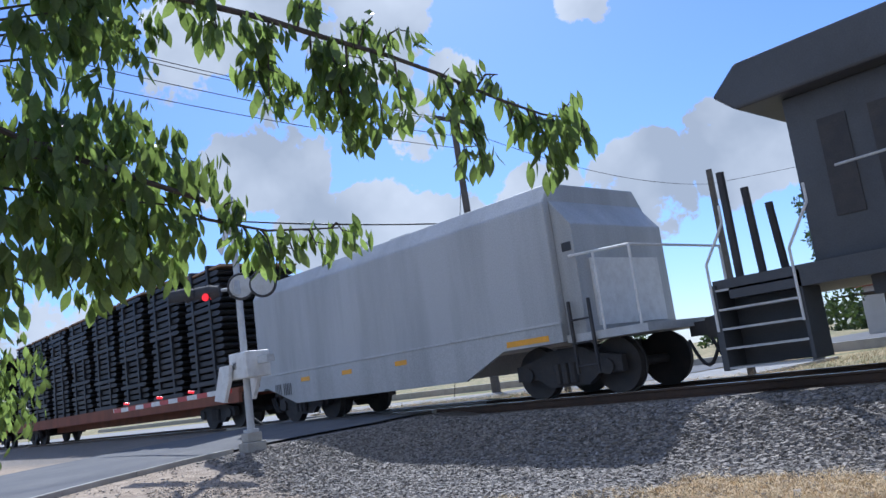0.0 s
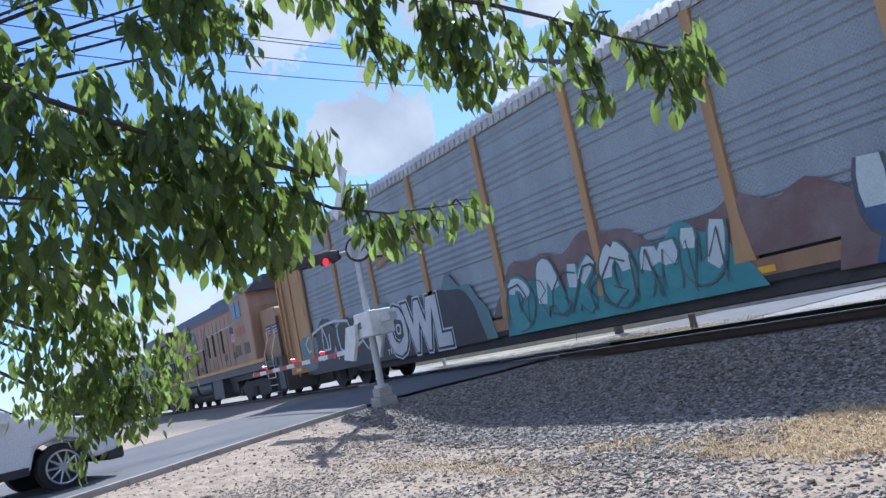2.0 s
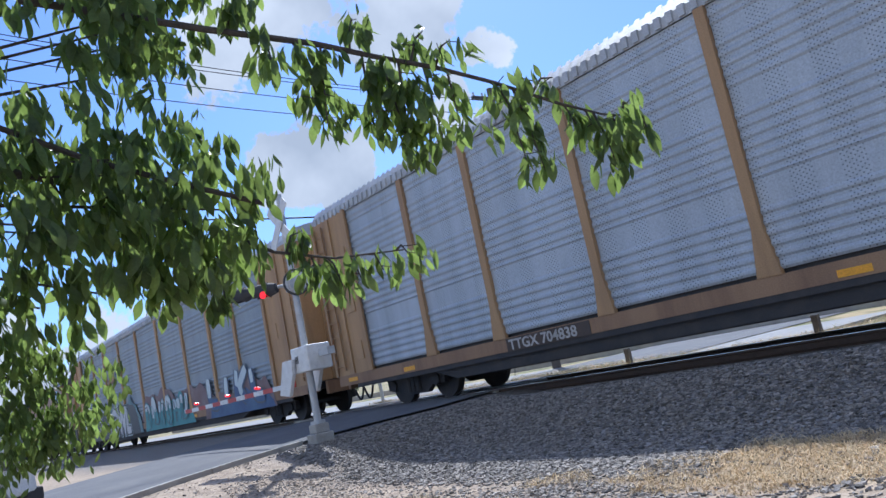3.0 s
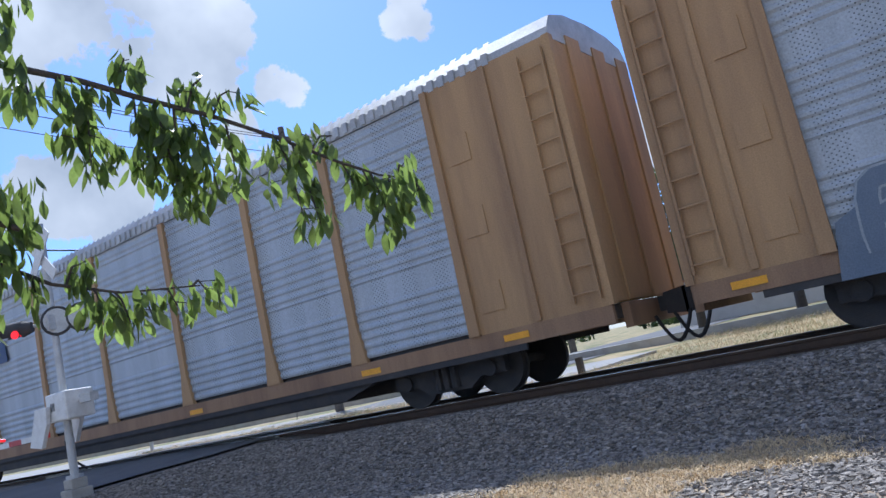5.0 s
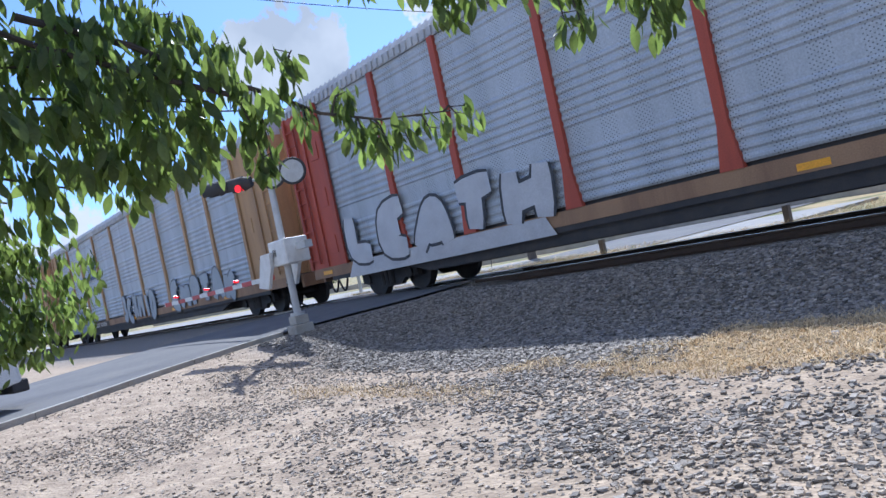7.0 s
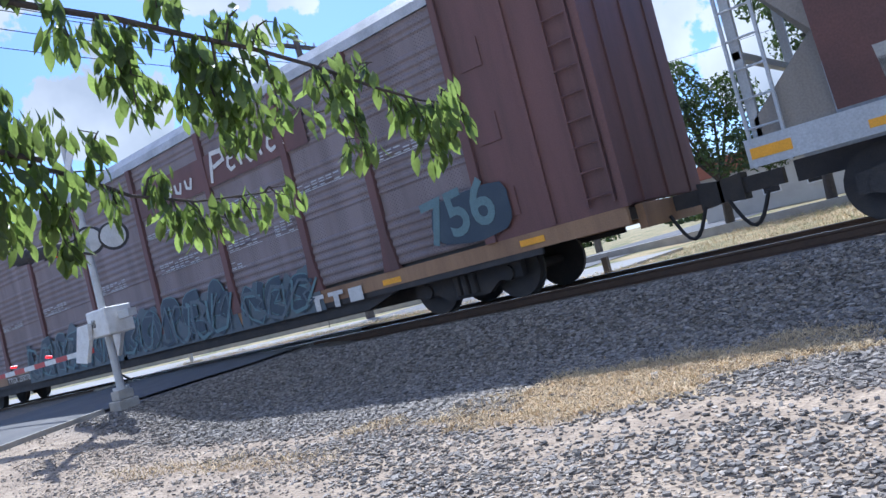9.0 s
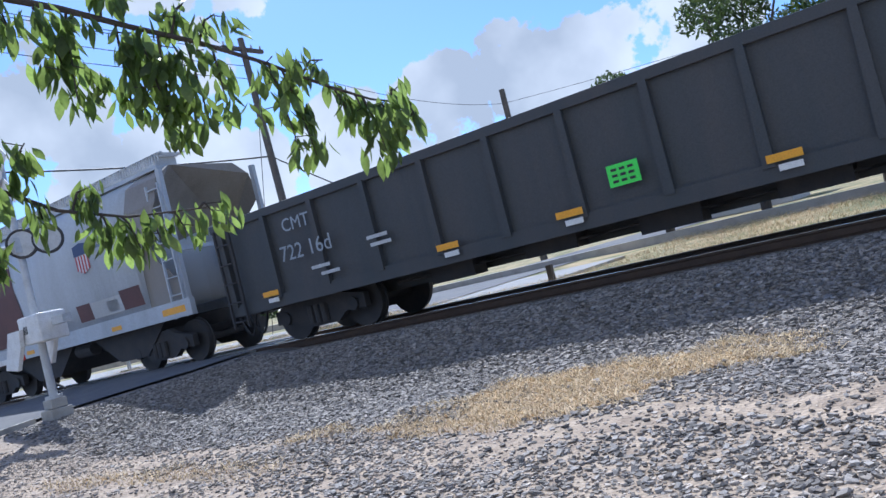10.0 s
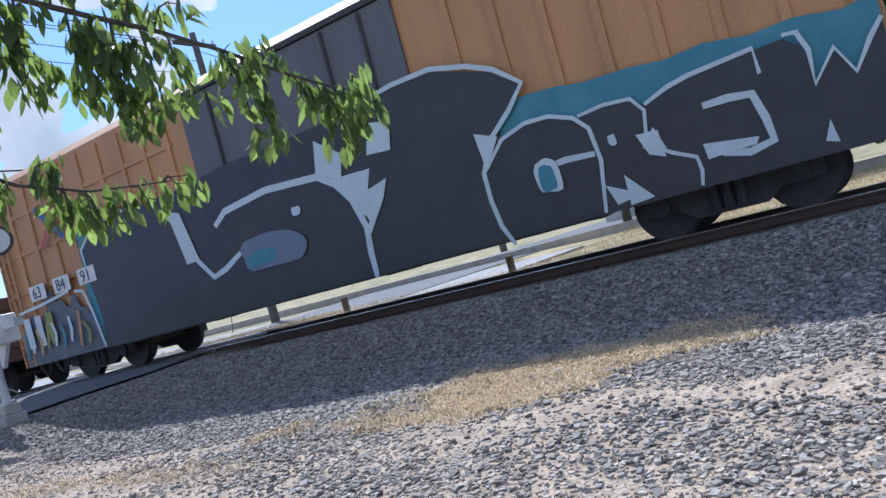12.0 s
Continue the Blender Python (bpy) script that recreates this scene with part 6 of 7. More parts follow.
    for pts in ([(13.24, 2.2), (13.6, 2.05), (13.3, 1.62)], [(10.4, 2.3), (11.3, 2.25), (10.98, 1.55)], [(11.4, 2.95), (11.85, 2.85), (11.8, 2.5), (11.42, 2.52)], [(15.75, 1.5), (15.85, 1.2), (15.55, 1.28)], [(14.95, 0.95), (15.4, 0.72), (15.05, 0.66)]):
        part("graffiti_wedge", Shape().sheet(pts, g - 0.016), PALE, b)
    for pts in ([(6.42, 2.81), (6.76, 2.69), (6.98, 1.73), (6.62, 1.72)], [(11.39, 2.67), (11.86, 2.71), (11.78, 2.41), (11.32, 2.46)], [(10.88, 1.88), (11.57, 2.02), (11.42, 1.74), (10.87, 1.09), (11.04, 1.47)], [(15.51, 1.47), (15.8, 1.45), (15.82, 1.09), (15.62, 1.18)], [(15.23, 1.02), (15.55, 0.64), (15.22, 0.61)], [(10.35, 2.99), (10.84, 2.63), (10.69, 2.2), (10.22, 2.47)], [(17.71, 0.97), (17.75, 0.69), (17.61, 0.74)], [(16.29, 1.11), (16.94, 1.01), (16.89, 0.93), (16.31, 0.91)]):
        part("graffiti_wedge", Shape().sheet(pts, g - 0.022), PALE, b)
    for cx, cz, rx, rz, m_ in ((8.85, 1.50, 0.95, 0.38, GBLUE), (8.55, 1.42, 0.45, 0.16, CYAN), (14.2, 1.30, 0.24, 0.29, PALE), (14.18, 1.27, 0.16, 0.22, CYAN), (9.6, 2.0, 0.12, 0.10, PALE), (15.2, 1.5, 0.07, 0.09, PALE)):
        part("graffiti_eye", Shape().sheet(blob(cx, cz, rx * 0.8, rz * 0.8, rng, wob=0.06), g - (0.036 if m_ is CYAN else 0.03)), m_, b)
    haze("graffiti_base", b, 0.35, 3.5, 0.62, 2.0, g + 0.045, INK, 12, "dark sprayed skirt")
    for k in range(9):
        x0, z0, hh = 0.5 + 0.31 * k, 0.75 + rng.uniform(0, 0.2), rng.uniform(0.5, 0.95)
        stroke("graffiti_line", b, [(x0, z0), (x0 + 0.1, z0 + 0.5 * hh), (x0 + rng.uniform(-0.1, 0.2), z0 + hh)], 0.10, g - 0.012, (CYAN, PALE, ORG, WEED, PALE)[k % 5])
    part("red_mark", Shape().sheet([(2.1, 3.1), (2.22, 3.06), (3.0, 3.92), (2.9, 3.96)], g), SIGRED, b)
    part("blue_mark", Shape().sheet([(2.95, 3.1), (3.1, 3.18), (2.3, 4.0), (2.15, 3.92)], g - 0.006), BLUEP, b)
    for k, s in enumerate(("63", "84", "91")):
        bx = 1.25 + 0.95 * k
        p = plate("number_plate_board", b, bx, bx + 0.62, 2.02, 2.36, g - 0.01, LETTER)
        letters("digits", s, 0.36, bx + 0.10, 2.07, g - 0.018, BLACKP, p)
    for k in range(3):
        plate("graffiti_bar", b, 0.7 + 0.45 * k, 0.95 + 0.45 * k, 1.0, 1.7, g - 0.012, (PALE, SILV, WEED)[k])
    truck(b, 2.3), truck(b, ln - 2.3)
    coupler(b, 0.1, -1), coupler(b, ln - 0.1, 1)


# ---------------------------------------------------------------- poles, wires, far side
def poles():
    p = thing("utility_pole", "leaning weathered wooden utility pole with a crossarm", "utility pole", "utility poles", at=(-22.1, 21.5, -0.35))
    part("pole", Shape().tube((0, 0, 0), (-0.33, 0, 12.5), 0.19, 0.13, 12), WOODP, p)
    part("crossarm", Shape().box(-0.40, -0.26, -1.1, 1.1, 11.95, 12.1), WOODP, p)
    for k in (-1.0, -0.5, 0.5, 1.0):
        part("insulator", Shape().tube((-0.33, k, 12.1), (-0.33, k, 12.28), 0.05, 0.035, 8), GREY, p, "grey pin insulator")
    q = thing("utility_pole", "short topped wooden utility pole with wires", "utility pole", "utility poles", at=(-23.4, 45, -0.35))
    part("pole", Shape().tube((0, 0, 0), (0.0, 0, 11.9), 0.26, 0.2, 10), WOODP, q)

    def wire(name, a, b, sag, r=0.015, label="thin black overhead wire above the crossing"):
        a, b = Vector(a), Vector(b)
        pts = [a.lerp(b, k / 16) - Vector((0, 0, sag * 4 * (k / 16) * (1 - k / 16))) for k in range(17)]
        ob = new(name, cable_mesh(name, pts, r, CABLE))
        tagged(ob, label, "wire", "overhead wires")

    top = (-22.42, 21.5, 11.7)
    for dz, far in ((0.0, (-20.81, -0.78, 12.18)), (-0.1, (-20.96, -0.67, 12.08)), (-0.75, (-20.6, -0.69, 11.35)), (-1.3, (-20.56, -0.75, 10.72))):
        wire("overhead_wire", (top[0], top[1], top[2] + dz), far, 0.35)
    wire("overhead_cable", (-22.3, 21.5, 7.0), (-27.86, 8.25, 8.32), 0.25, 0.035, "thick black overhead telephone cable on poles")
    wire("overhead_cable", (-22.3, 21.5, 7.0), (-27.36, 39.43, 4.2), 0.3, 0.03, "sagging black overhead cable between poles")
    wire("overhead_wire", (-23.4, 45, 10.6), (-22.4, 21.5, 11.4), 0.8)
    wire("overhead_wire", (-23.4, 45, 10.6), (20, 60, 12), 0.8)
    wire("guy_wire", (-22.4, 21.5, 9.0), (-24.2, 21.0, -0.35), 0.0, 0.015)


def foliage(name, material, centres, count, leaf, seed, parent):
    """A crown of many small leaves in clumps, with gaps."""
    rng = np.random.default_rng(seed)
    vs, fs = [], []
    for cx, cy, cz, r in centres:
        n = int(count * r * r)
        for _ in range(n):
            d = rng.normal(0, 1, 3)
            d *= r * rng.uniform(0.35, 1.0) ** 0.5 / np.linalg.norm(d)
            p = np.array((cx, cy, cz)) + d * (1, 1, 0.8)
            a, t = rng.normal(0, 1, 3), rng.normal(0, 1, 3)
            a /= np.linalg.norm(a)
            t -= a * (a @ t)
            t /= np.linalg.norm(t)
            s = leaf * rng.uniform(0.6, 1.3)
            o = len(vs)
            vs += [p - a * s, p + t * s * 0.4, p + a * s, p - t * s * 0.4]
            fs.append((o, o + 1, o + 2, o + 3))
    me = bpy.data.meshes.new(name)
    me.from_pydata(np.array(vs).tolist(), [], fs)
    me.materials.append(material)
    return part(name, me, material, parent)


def far_trees():
    spots = ((0.8, 22.5, 6.8, 31), (-5.4, 28.5, 9.6, 32), (-9.4, 29.5, 7.4, 37), (5.5, 23.5, 7.6, 33), (-1.6, 31.0, 8.6, 36), (-62, 40, 7.0, 34), (-75, 34, 8, 35))
    for x, y, hgt, seed in spots:
        t = thing("tree", "leafy roadside tree with a thin forked trunk", "tree", "far trees", at=(x, y, -0.35))
        rng = random.Random(seed)
        tr = Shape().tube((0, 0, 0), (0.1, 0, hgt * 0.28), 0.2, 0.15, 10)
        cs = []
        for k in range(13):
            a = rng.uniform(0, 6.28)
            e = Vector((math.cos(a) * rng.uniform(0.6, 2.4), math.sin(a) * rng.uniform(0.6, 2.2), hgt * rng.uniform(0.24, 0.90)))
            tr.tube((0.1, 0, hgt * 0.26), e, 0.09, 0.03, 7)
            cs.append((*e, rng.uniform(0.7, 1.35)))
        part("trunk", tr, BARK, t)
        foliage("crown", FARLEAF, cs, 480, 0.12, seed, t)
    # distant shrub line and low wall beyond the street
    rng = random.Random(5)
    bel = thing("far_wood", "hazy green belt of distant shrubs and trees", "woods", kind="stuff")
    cs = [(-260 + 7.0 * k + rng.uniform(-3, 3), 95 + rng.uniform(-10, 10), rng.uniform(0.3, 1.4), rng.uniform(2.0, 3.6)) for k in range(55)]
    foliage("crowns", FARLEAF, cs, 40, 0.55, 6, bel)
    w = new("low_wall", Shape().box(-90, 60, 27.0, 27.5, -0.5, -0.02).mesh("low_wall", CONC))
    tagged(w, "low concrete wall beyond the street", "wall", kind="structure")
    h = thing("house", "small pale house with a red band behind the street", "house", at=(-17, 48, -0.35))
    part("wall", Shape().box(0, 9, 0, 6, 0, 2.9), PLASTER, h)
    part("roof", Shape().prism([(-0.4, 2.9), (9.4, 2.9), (8.4, 4.0), (0.6, 4.0)], -0.4, 6.4), TILE, h)
    for k in range(3):
        win = part("window", Shape().box(1.2 + 2.6 * k, 2.3 + 2.6 * k, -0.06, 0.0, 1.0, 2.1), WHITE, h)
        part("pane", Shape().box(1.28 + 2.6 * k, 2.22 + 2.6 * k, -0.075, -0.06, 1.08, 2.02), GLASSD, win)
    for k, (px, py) in enumerate(((-6.2, 12.35), (-11.0, 12.8), (1.4, 12.5))):
        m = thing("marker_post", "short dark wooden post in the verge", "post", "verge posts", at=(px, py, -0.3))
        part("post", Shape().box(-0.06, 0.06, -0.06, 0.06, 0, 0.55), WOODP, m, bevel=0.01)


# ---------------------------------------------------------------- near tree
def leaf_mesh():
    """A broad pointed leaf that hangs from its stalk, folded along the midrib."""
    s = Shape()
    half = (0.012, 0.14, 0.225, 0.245, 0.21, 0.115, 0.0)
    n = len(half) - 1
    for k, w in enumerate(half):
        u = k / n
        z = -u * 1.2 - 0.12 + (0.03 if k == 0 else 0)
        y = -0.20 * u * u + 0.05 * math.sin(4 * u)
        s.v += [(-w, y - w * 0.30, z), (0, y, z), (w, y - w * 0.30, z)]
    for k in range(n):
        o = 3 * k
        s.f += [(o, o + 1, o + 4, o + 3), (o + 1, o + 2, o + 5, o + 4)]
    o = len(s.v)
    s.add([(-0.008, 0, 0.0), (0.008, 0, 0.0), (0.008, 0, -0.13), (-0.008, 0, -0.13)], [(0, 1, 2, 3)])
    me = bpy.data.meshes.new("leaf")
    me.from_pydata(s.v, [], s.f)
    me.materials.append(LEAF)
    me.shade_smooth()
    return me


SWAY = {}


def near_tree():
    tree = thing("tree", "broad tree beside the road with drooping pointed green leaves", "tree", at=(-7.0, -4.0, ground_z(-7.0, -4.0)))
    base = Vector(tree.location)
    part("trunk", Shape().tube((0, 0, -0.2), (0.15, 0.1, 1.6), 0.26, 0.2, 14).tube((0.15, 0.1, 1.6), (0.6, 0.8, 3.2), 0.2, 0.13, 12).tube((0.15, 0.1, 1.6), (-0.8, 0.5, 3.6), 0.17, 0.1, 12), BARK, tree, "grey brown forked trunk")
    leaf = leaf_mesh()
    rng = random.Random(77)

    lv = np.array([v.co for v in leaf.vertices])
    lf_faces = [tuple(p.vertices) for p in leaf.polygons]

    def joined(name, spots, size, parent, seed):
        """The many further leaves of a branch, joined."""
        r = random.Random(seed)
        vs, fs = [], []
        for p in spots:
            sc = size * r.uniform(0.6, 1.15)
            m = Matrix.LocRotScale(p, Euler((r.gauss(0, 0.30), r.gauss(0, 0.28), r.uniform(0, 6.28))), (sc, sc, sc))
            o = len(vs)
            vs += [tuple(m @ Vector(v)) for v in lv]
            fs += [tuple(k + o for k in f) for f in lf_faces]
        me = bpy.data.meshes.new(name)
        me.from_pydata(vs, [], fs)
        me.materials.append(LEAFJ)
        me.shade_smooth()
        ob = part(name, me, LEAFJ, parent)
        ob["kind"] = "stuff"
        return ob

    def limb(name, pts, twigs, size, label, singles):
        pts = [Vector(p) - base for p in pts]
        s = Shape()
        n = len(pts) - 1
        for k, (a, b) in enumerate(zip(pts, pts[1:])):
            s.tube(a, b, 0.024 * (1 - 0.8 * k / n), 0.024 * (1 - 0.8 * (k + 1) / n), 7)
        spots = []
        for at, drop, count in twigs:
            i = min(int(at), n - 1)
            a = pts[i].lerp(pts[i + 1], at - i)
            b = a + Vector(drop)
            m = a.lerp(b, 0.5) + Vector((0, 0, 0.05))
            s.tube(a, m, 0.009, 0.007, 5).tube(m, b, 0.007, 0.004, 5)
            # the leaves hang in tufts from a few knots of the twig
            knots = max(2, round(count / 7))
            for q in range(knots):
                u = (q + 0.75) / knots
                p = a.lerp(m, u * 2) if u < 0.5 else m.lerp(b, u * 2 - 1)
                tip = p + Vector((rng.gauss(0, 0.07), rng.gauss(0, 0.07), rng.uniform(-0.03, 0.03)))
                s.tube(p, tip, 0.004, 0.003, 4)
                for k in range(round(count / knots * rng.uniform(1.5, 2.3))):
                    spots.append(p.lerp(tip, rng.uniform(0, 1.3)) + Vector((rng.gauss(0, 0.042), rng.gauss(0, 0.042), rng.uniform(-0.07, 0.07))))
        ob = part(name, s, BARK, tree, label)
        rng.shuffle(spots)
        for p in spots[:singles]:
            lf = part("leaf", leaf, LEAF, ob)
            sc = size * rng.uniform(0.7, 1.2)
            lf.matrix_basis = Matrix.LocRotScale(p, Euler((rng.gauss(0, 0.30), rng.gauss(0, 0.28), rng.uniform(0, 6.28))), (sc, sc, sc))
        joined("leaves", spots[singles:], size, ob, 3)
        return ob

    up = limb("upper_branch", [(-3.4, -0.4, 3.0), (-3.08, 0.53, 2.77), (-2.82, 1.11, 2.61), (-2.66, 1.42, 2.48), (-2.46, 1.73, 2.34), (-2.26, 2.01, 2.17), (-2.04, 2.28, 1.96), (-1.86, 2.46, 1.82), (-1.68, 2.62, 1.74)],
              [(1.2, (0.0, 0.1, 0.25), 16), (1.5, (0.02, 0.05, -0.20), 18), (1.8, (0.02, 0.10, -0.42), 26), (2.1, (-0.05, -0.02, -0.50), 30), (2.6, (0.02, 0.05, 0.22), 16), (2.8, (-0.08, 0.04, -0.46), 32), (3.1, (0.05, 0.04, -0.52), 36), (3.4, (-0.08, 0.02, -0.58), 36),
               (3.6, (0.06, 0.1, 0.2), 14), (3.8, (0.02, 0.02, -0.50), 26), (4.0, (0.08, 0.1, 0.16), 12), (4.2, (-0.02, 0.03, -0.36), 14),
               (4.9, (0.06, 0.08, -0.2), 10), (5.1, (0.03, 0.05, -0.52), 18), (5.3, (0.05, 0.07, -0.56), 18), (5.6, (0.1, 0.12, 0.08), 14), (6.0, (0.05, 0.08, -0.16), 12), (6.5, (0.04, 0.06, -0.14), 12), (6.8, (0.05, 0.05, -0.36), 20),
               (7.2, (0.06, 0.05, -0.30), 14), (7.5, (0.03, 0.03, 0.06), 8), (7.8, (0.05, 0.02, -0.10), 10)], 0.125, "long upper branch with hanging leaves", 150)
    low = limb("lower_branch", [(-3.6, -0.4, 2.35), (-3.5, 0.18, 2.15), (-3.43, 0.49, 1.96), (-3.29, 0.88, 1.78), (-3.18, 1.14, 1.61), (-2.99, 1.45, 1.5), (-2.70, 1.80, 1.46)],
               [(0.6, (0.05, 0.1, -0.3), 22), (1.2, (0.05, 0.1, -0.35), 24), (1.5, (0.0, 0.1, 0.3), 18), (1.8, (0, 0.1, -0.5), 30), (2.2, (0.02, 0.08, 0.22), 18), (2.5, (0.02, 0.1, -0.55), 30), (2.8, (0, 0.02, -0.45), 22), (3.2, (0.06, 0.12, 0.28), 18),
                (3.6, (0.02, 0.02, -0.12), 12), (4.2, (0.05, 0.08, 0.12), 14), (4.6, (0.02, 0.02, -0.16), 16), (4.9, (0.04, 0.05, -0.20), 16), (5.2, (0.04, 0.05, -0.16), 14), (5.5, (0.05, 0.06, -0.12), 12), (5.9, (0.06, 0.05, -0.04), 10)], 0.115, "lower branch with a bright leafy tip", 130)
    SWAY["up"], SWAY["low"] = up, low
    # the big mass of foliage hanging over the road side
    r2 = random.Random(4)
    clumps = []
    for k in range(104):
        yy = r2.uniform(-1.75, 0.42)
        lo = 1.40 + 0.16 * max(0, yy + 0.6) + (0.25 if yy > 0.1 else 0)
        clumps.append(Vector((-4.75 + r2.uniform(-0.45, 0.45), yy, lo + (3.9 - lo) * r2.uniform(0, 1) ** 0.9)))
    clumps += [Vector(p) for p in ((-5.16, -1.06, 1.14), (-5.16, -0.96, 0.96), (-5.17, -1.09, 0.85), (-5.15, -0.86, 0.84), (-5.13, -0.75, 0.69), (-5.1, -0.59, 0.82), (-5.07, -0.43, 0.86), (-5.14, -0.84, 0.67), (-5.14, -0.96, 1.25), (-5.12, -0.76, 1.19), (-5.13, -1.06, 1.4))]
    clumps += [Vector(p) for p in ((-5.12, -0.65, 1.25), (-5.13, -0.62, 1.05), (-5.16, -0.71, 0.87))]
    limbs = Shape()
    for c in clumps[::4]:
        limbs.tube(Vector((0.6, 0.8, 3.2)), c - base, 0.03, 0.006, 6)
    limbs.path([Vector(p) - base for p in ((-4.6, -1.9, 2.9), (-4.62, -1.0, 2.55), (-4.62, -0.4, 2.3), (-4.5, 0.14, 2.09), (-4.4, 0.5, 1.95))], 0.018)
    ms = part("hanging_crown", limbs, BARK, tree, "dense crown of hanging leaves over the road")
    spots, fine = [], []
    for n, c in enumerate(clumps):
        r = 0.23 if n < 104 else 0.15
        hang = spots if n < 104 else fine
        for tuft in range(4 if n < 104 else 9):
            d = Vector((r2.gauss(0, 1), r2.gauss(0, 1), r2.gauss(0, 0.9))) * r * 0.7
            for k in range(12):
                hang.append(c - base + d + Vector((r2.gauss(0, 0.045), r2.gauss(0, 0.045), r2.uniform(-0.02, 0.16))))
    joined("leaves", spots, 0.125, ms, 8)
    joined("small_leaves", fine, 0.07, ms, 9)
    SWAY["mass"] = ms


# ---------------------------------------------------------------- parked car
def suv():
    c = thing("car", "white sport utility car waiting at the crossing", "car", at=(-12.95, -1.75, road_z(-1.0) + 0.02))
    c.rotation_euler = (0, 0, radians(102))
    prof = [(-2.2, 0.45), (-2.25, 0.9), (-2.1, 1.15), (-1.9, 1.62), (-1.2, 1.72), (0.2, 1.70), (0.95, 1.18), (2.0, 1.02), (2.25, 0.82), (2.28, 0.42), (1.85, 0.38), (1.75, 0.70), (1.42, 0.80), (1.08, 0.70), (0.98, 0.36),
            (-0.98, 0.36), (-1.08, 0.70), (-1.42, 0.80), (-1.75, 0.70), (-1.85, 0.4)]
    part("body", Shape().prism(prof, -0.92, 0.92), CARW, c, "white painted bodywork", bevel=0.07)
    for y in (-0.935, 0.915):
        part("side_window", Shape().prism([(-1.75, 1.18), (-1.6, 1.55), (-0.4, 1.6), (-0.4, 1.18)], y, y + 0.02), GLASSD, c, "dark side window")
        part("side_window", Shape().prism([(-0.32, 1.18), (-0.32, 1.6), (0.15, 1.58), (0.72, 1.18)], y, y + 0.02), GLASSD, c, "dark side window")
        part("sill", Shape().prism([(-0.95, 0.34), (0.95, 0.34), (0.95, 0.46), (-0.95, 0.46)], y, y + 0.02), BLK, c)
        part("headlight", Shape().prism([(1.75, 0.82), (2.24, 0.74), (2.22, 0.86), (1.8, 0.98)], y, y + 0.02), LENS, c, "clear headlight")
        part("mirror", Shape().box(0.55, 0.75, y - 0.12 if y < 0 else y + 0.02, y if y < 0 else y + 0.14, 1.15, 1.3), CARW, c)
    part("windscreen", Shape().add([(0.24, -0.8, 1.70), (0.24, 0.8, 1.70), (0.97, 0.85, 1.20), (0.97, -0.85, 1.20)], [(0, 1, 2, 3)]), GLASSD, c, "dark windscreen")
    part("grille", Shape().box(2.25, 2.31, -0.5, 0.5, 0.5, 0.78), BLK, c)
    part("bumper", Shape().box(2.1, 2.36, -0.9, 0.9, 0.28, 0.48), BLK, c, "black lower bumper", bevel=0.04)
    for x in (-1.42, 1.42):
        for y, way in ((-0.93, -1), (0.71, 1)):
            w = part("wheel", Shape().tube((x, y, 0.35), (x, y + 0.22, 0.35), 0.355, seg=28), RUBBER, c, "black tyre")
            face = y - 0.006 if way < 0 else y + 0.226
            rim = Shape().tube((x, face, 0.35), (x, face + 0.006 * way, 0.35), 0.07, seg=14)
            for k in range(10):
                a = 2 * math.pi * k / 10
                rim.tube((x + 0.05 * math.cos(a), face, 0.35 + 0.05 * math.sin(a)), (x + 0.24 * math.cos(a), face, 0.35 + 0.24 * math.sin(a)), 0.022, 0.016, 6)
            for k in range(24):
                a, b = 2 * math.pi * k / 24, 2 * math.pi * (k + 1) / 24
                rim.tube((x + 0.245 * math.cos(a), face, 0.35 + 0.245 * math.sin(a)), (x + 0.245 * math.cos(b), face, 0.35 + 0.245 * math.sin(b)), 0.018, seg=5)
            part("rim", rim, ALLOY, w, "silver spoked alloy rim")


crossing_signal()
far_signal()
flat_wagon(-45.4)
flat_wagon(-72.5)
white_wagon()
locomotive()
wagons()
hopper()
gondolas()
boxcar()
poles()
far_trees()
near_tree()
suv()
scatter("ballast", "crushed grey ballast stones on the track shoulder", 120000, (-13.5, 3.0, 3.2, 8.75), (0.020, 0.052), STONE, 1, ballast_density)
scatter("loose_stones", "loose flat stones strewn over trodden dirt", 60000, (-12.5, 3.0, 0.8, 5.2), (0.012, 0.042), STONE, 6, loose_density)
scatter("gravel", "loose dusty gravel on trodden dirt", 160000, (-15.0, 3.0, -2.5, 6.6), (0.008, 0.031), STONE2, 2, gravel_density)
blades("dry_grass", "patch of flattened dry yellow grass on the gravel", 80000, (-9.5, 1.0, 2.6, 6.6), grass_density, STRAW, 3, (0.02, 0.07))
blades("verge_grass", "dry and green grass between the track and street", 36000, (-22, 8.0, 11.9, 16.1), lambda x, y: 0.5 + 0.5 * noise.noise((x * 0.5, y, 0)), STRAW, 4, (0.08, 0.25))
blades("far_verge_grass", "dry grass on the open ground past the track", 46000, (-8.2, 16, 16.0, 30.0), lambda x, y: 0.55 + 0.5 * noise.noise((x * 0.4, y * 0.6, 4)), STRAW, 6, (0.06, 0.20))
blades("far_verge_weeds", "green weeds on the open ground past the track", 9000, (-8.2, 16, 16.0, 30.0), lambda x, y: smooth(0.0, 0.3, noise.noise((x * 0.35, y * 0.4, 2))), WEED, 7, (0.08, 0.24))
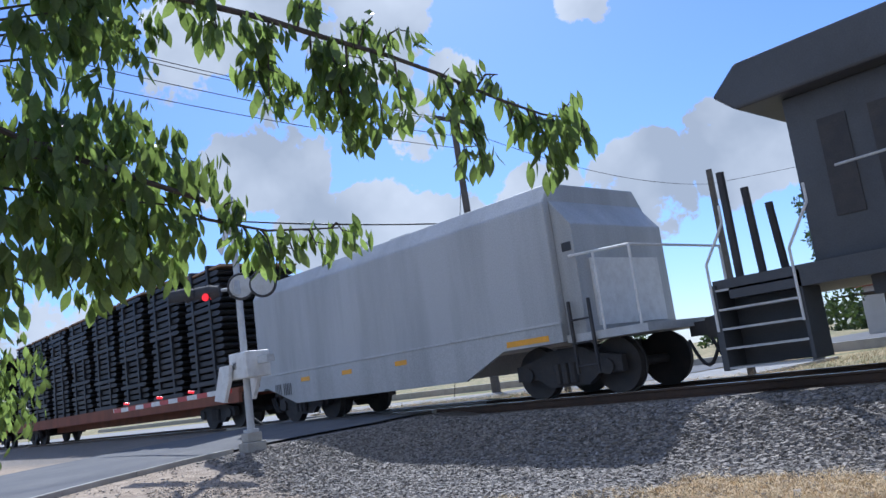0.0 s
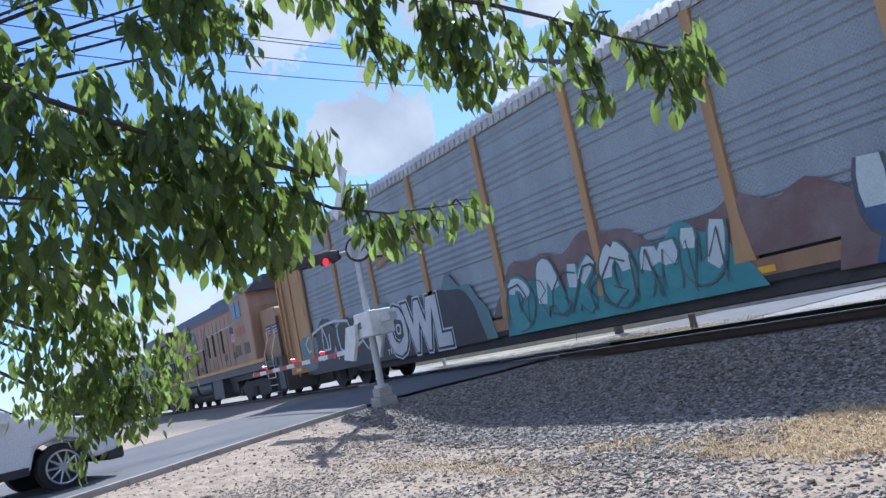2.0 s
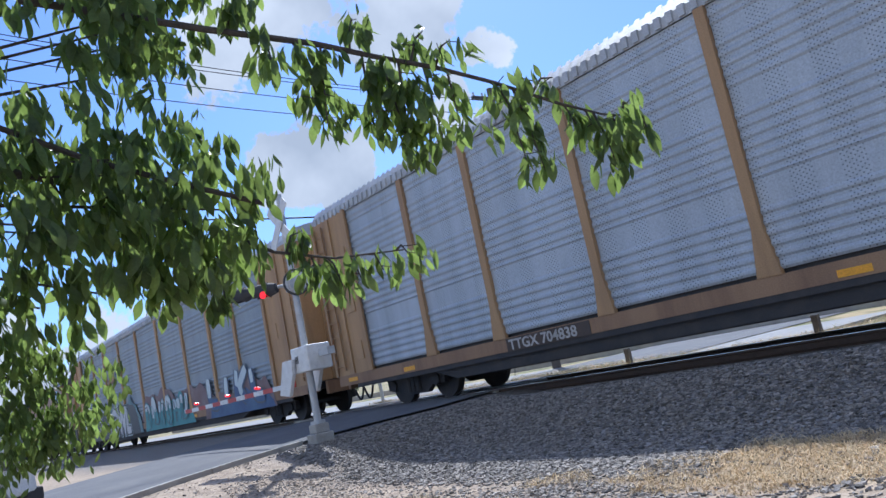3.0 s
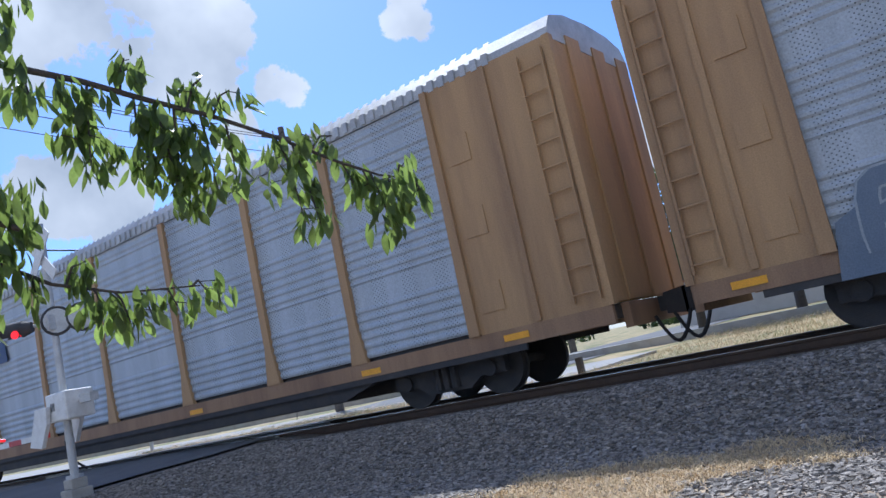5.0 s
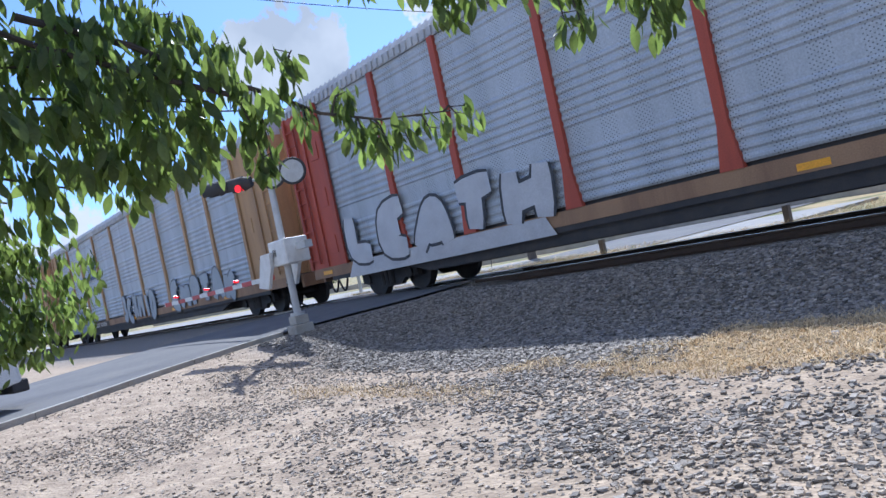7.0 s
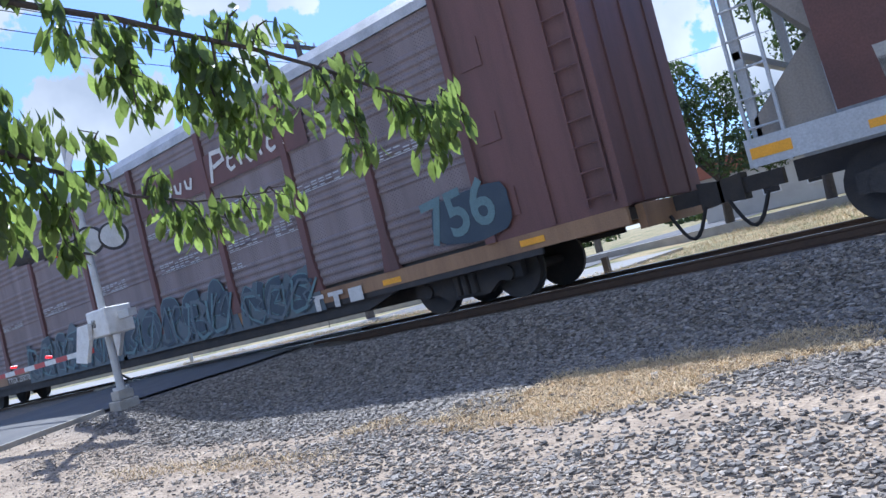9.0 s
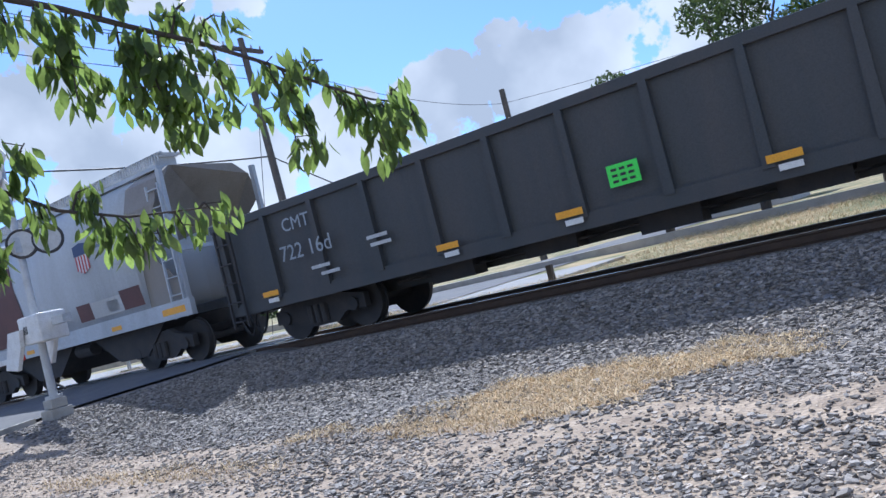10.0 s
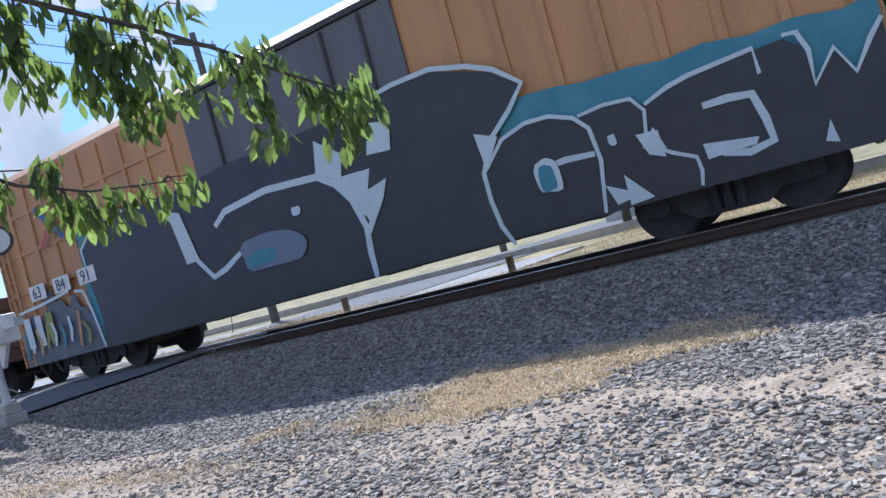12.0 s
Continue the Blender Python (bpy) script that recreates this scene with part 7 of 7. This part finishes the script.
blades("verge_weeds", "green weeds beside the track", 6000, (-22, 8.0, 12.2, 16.1), lambda x, y: smooth(0.05, 0.3, noise.noise((x * 0.3, y * 0.4, 9))), WEED, 5, (0.12, 0.32))


# ---------------------------------------------------------------- train and branches on the move
def motions():
    times = [0, 1 / 30, 0.2, 0.4] + [0.5 * k for k in range(1, 22)] + [10.65, 10.8, 10.95, 11.0, 11.5] + [12 - 1 / 30, 12]
    for ob, x in CARS:
        walk(ob, [(t, pose(x - SPEED * t - 0.3 * max(0, 1 - t / 0.4) + 0.9 * smooth(10.5, 10.95, t), TRACK_Y, 0)) for t in times])
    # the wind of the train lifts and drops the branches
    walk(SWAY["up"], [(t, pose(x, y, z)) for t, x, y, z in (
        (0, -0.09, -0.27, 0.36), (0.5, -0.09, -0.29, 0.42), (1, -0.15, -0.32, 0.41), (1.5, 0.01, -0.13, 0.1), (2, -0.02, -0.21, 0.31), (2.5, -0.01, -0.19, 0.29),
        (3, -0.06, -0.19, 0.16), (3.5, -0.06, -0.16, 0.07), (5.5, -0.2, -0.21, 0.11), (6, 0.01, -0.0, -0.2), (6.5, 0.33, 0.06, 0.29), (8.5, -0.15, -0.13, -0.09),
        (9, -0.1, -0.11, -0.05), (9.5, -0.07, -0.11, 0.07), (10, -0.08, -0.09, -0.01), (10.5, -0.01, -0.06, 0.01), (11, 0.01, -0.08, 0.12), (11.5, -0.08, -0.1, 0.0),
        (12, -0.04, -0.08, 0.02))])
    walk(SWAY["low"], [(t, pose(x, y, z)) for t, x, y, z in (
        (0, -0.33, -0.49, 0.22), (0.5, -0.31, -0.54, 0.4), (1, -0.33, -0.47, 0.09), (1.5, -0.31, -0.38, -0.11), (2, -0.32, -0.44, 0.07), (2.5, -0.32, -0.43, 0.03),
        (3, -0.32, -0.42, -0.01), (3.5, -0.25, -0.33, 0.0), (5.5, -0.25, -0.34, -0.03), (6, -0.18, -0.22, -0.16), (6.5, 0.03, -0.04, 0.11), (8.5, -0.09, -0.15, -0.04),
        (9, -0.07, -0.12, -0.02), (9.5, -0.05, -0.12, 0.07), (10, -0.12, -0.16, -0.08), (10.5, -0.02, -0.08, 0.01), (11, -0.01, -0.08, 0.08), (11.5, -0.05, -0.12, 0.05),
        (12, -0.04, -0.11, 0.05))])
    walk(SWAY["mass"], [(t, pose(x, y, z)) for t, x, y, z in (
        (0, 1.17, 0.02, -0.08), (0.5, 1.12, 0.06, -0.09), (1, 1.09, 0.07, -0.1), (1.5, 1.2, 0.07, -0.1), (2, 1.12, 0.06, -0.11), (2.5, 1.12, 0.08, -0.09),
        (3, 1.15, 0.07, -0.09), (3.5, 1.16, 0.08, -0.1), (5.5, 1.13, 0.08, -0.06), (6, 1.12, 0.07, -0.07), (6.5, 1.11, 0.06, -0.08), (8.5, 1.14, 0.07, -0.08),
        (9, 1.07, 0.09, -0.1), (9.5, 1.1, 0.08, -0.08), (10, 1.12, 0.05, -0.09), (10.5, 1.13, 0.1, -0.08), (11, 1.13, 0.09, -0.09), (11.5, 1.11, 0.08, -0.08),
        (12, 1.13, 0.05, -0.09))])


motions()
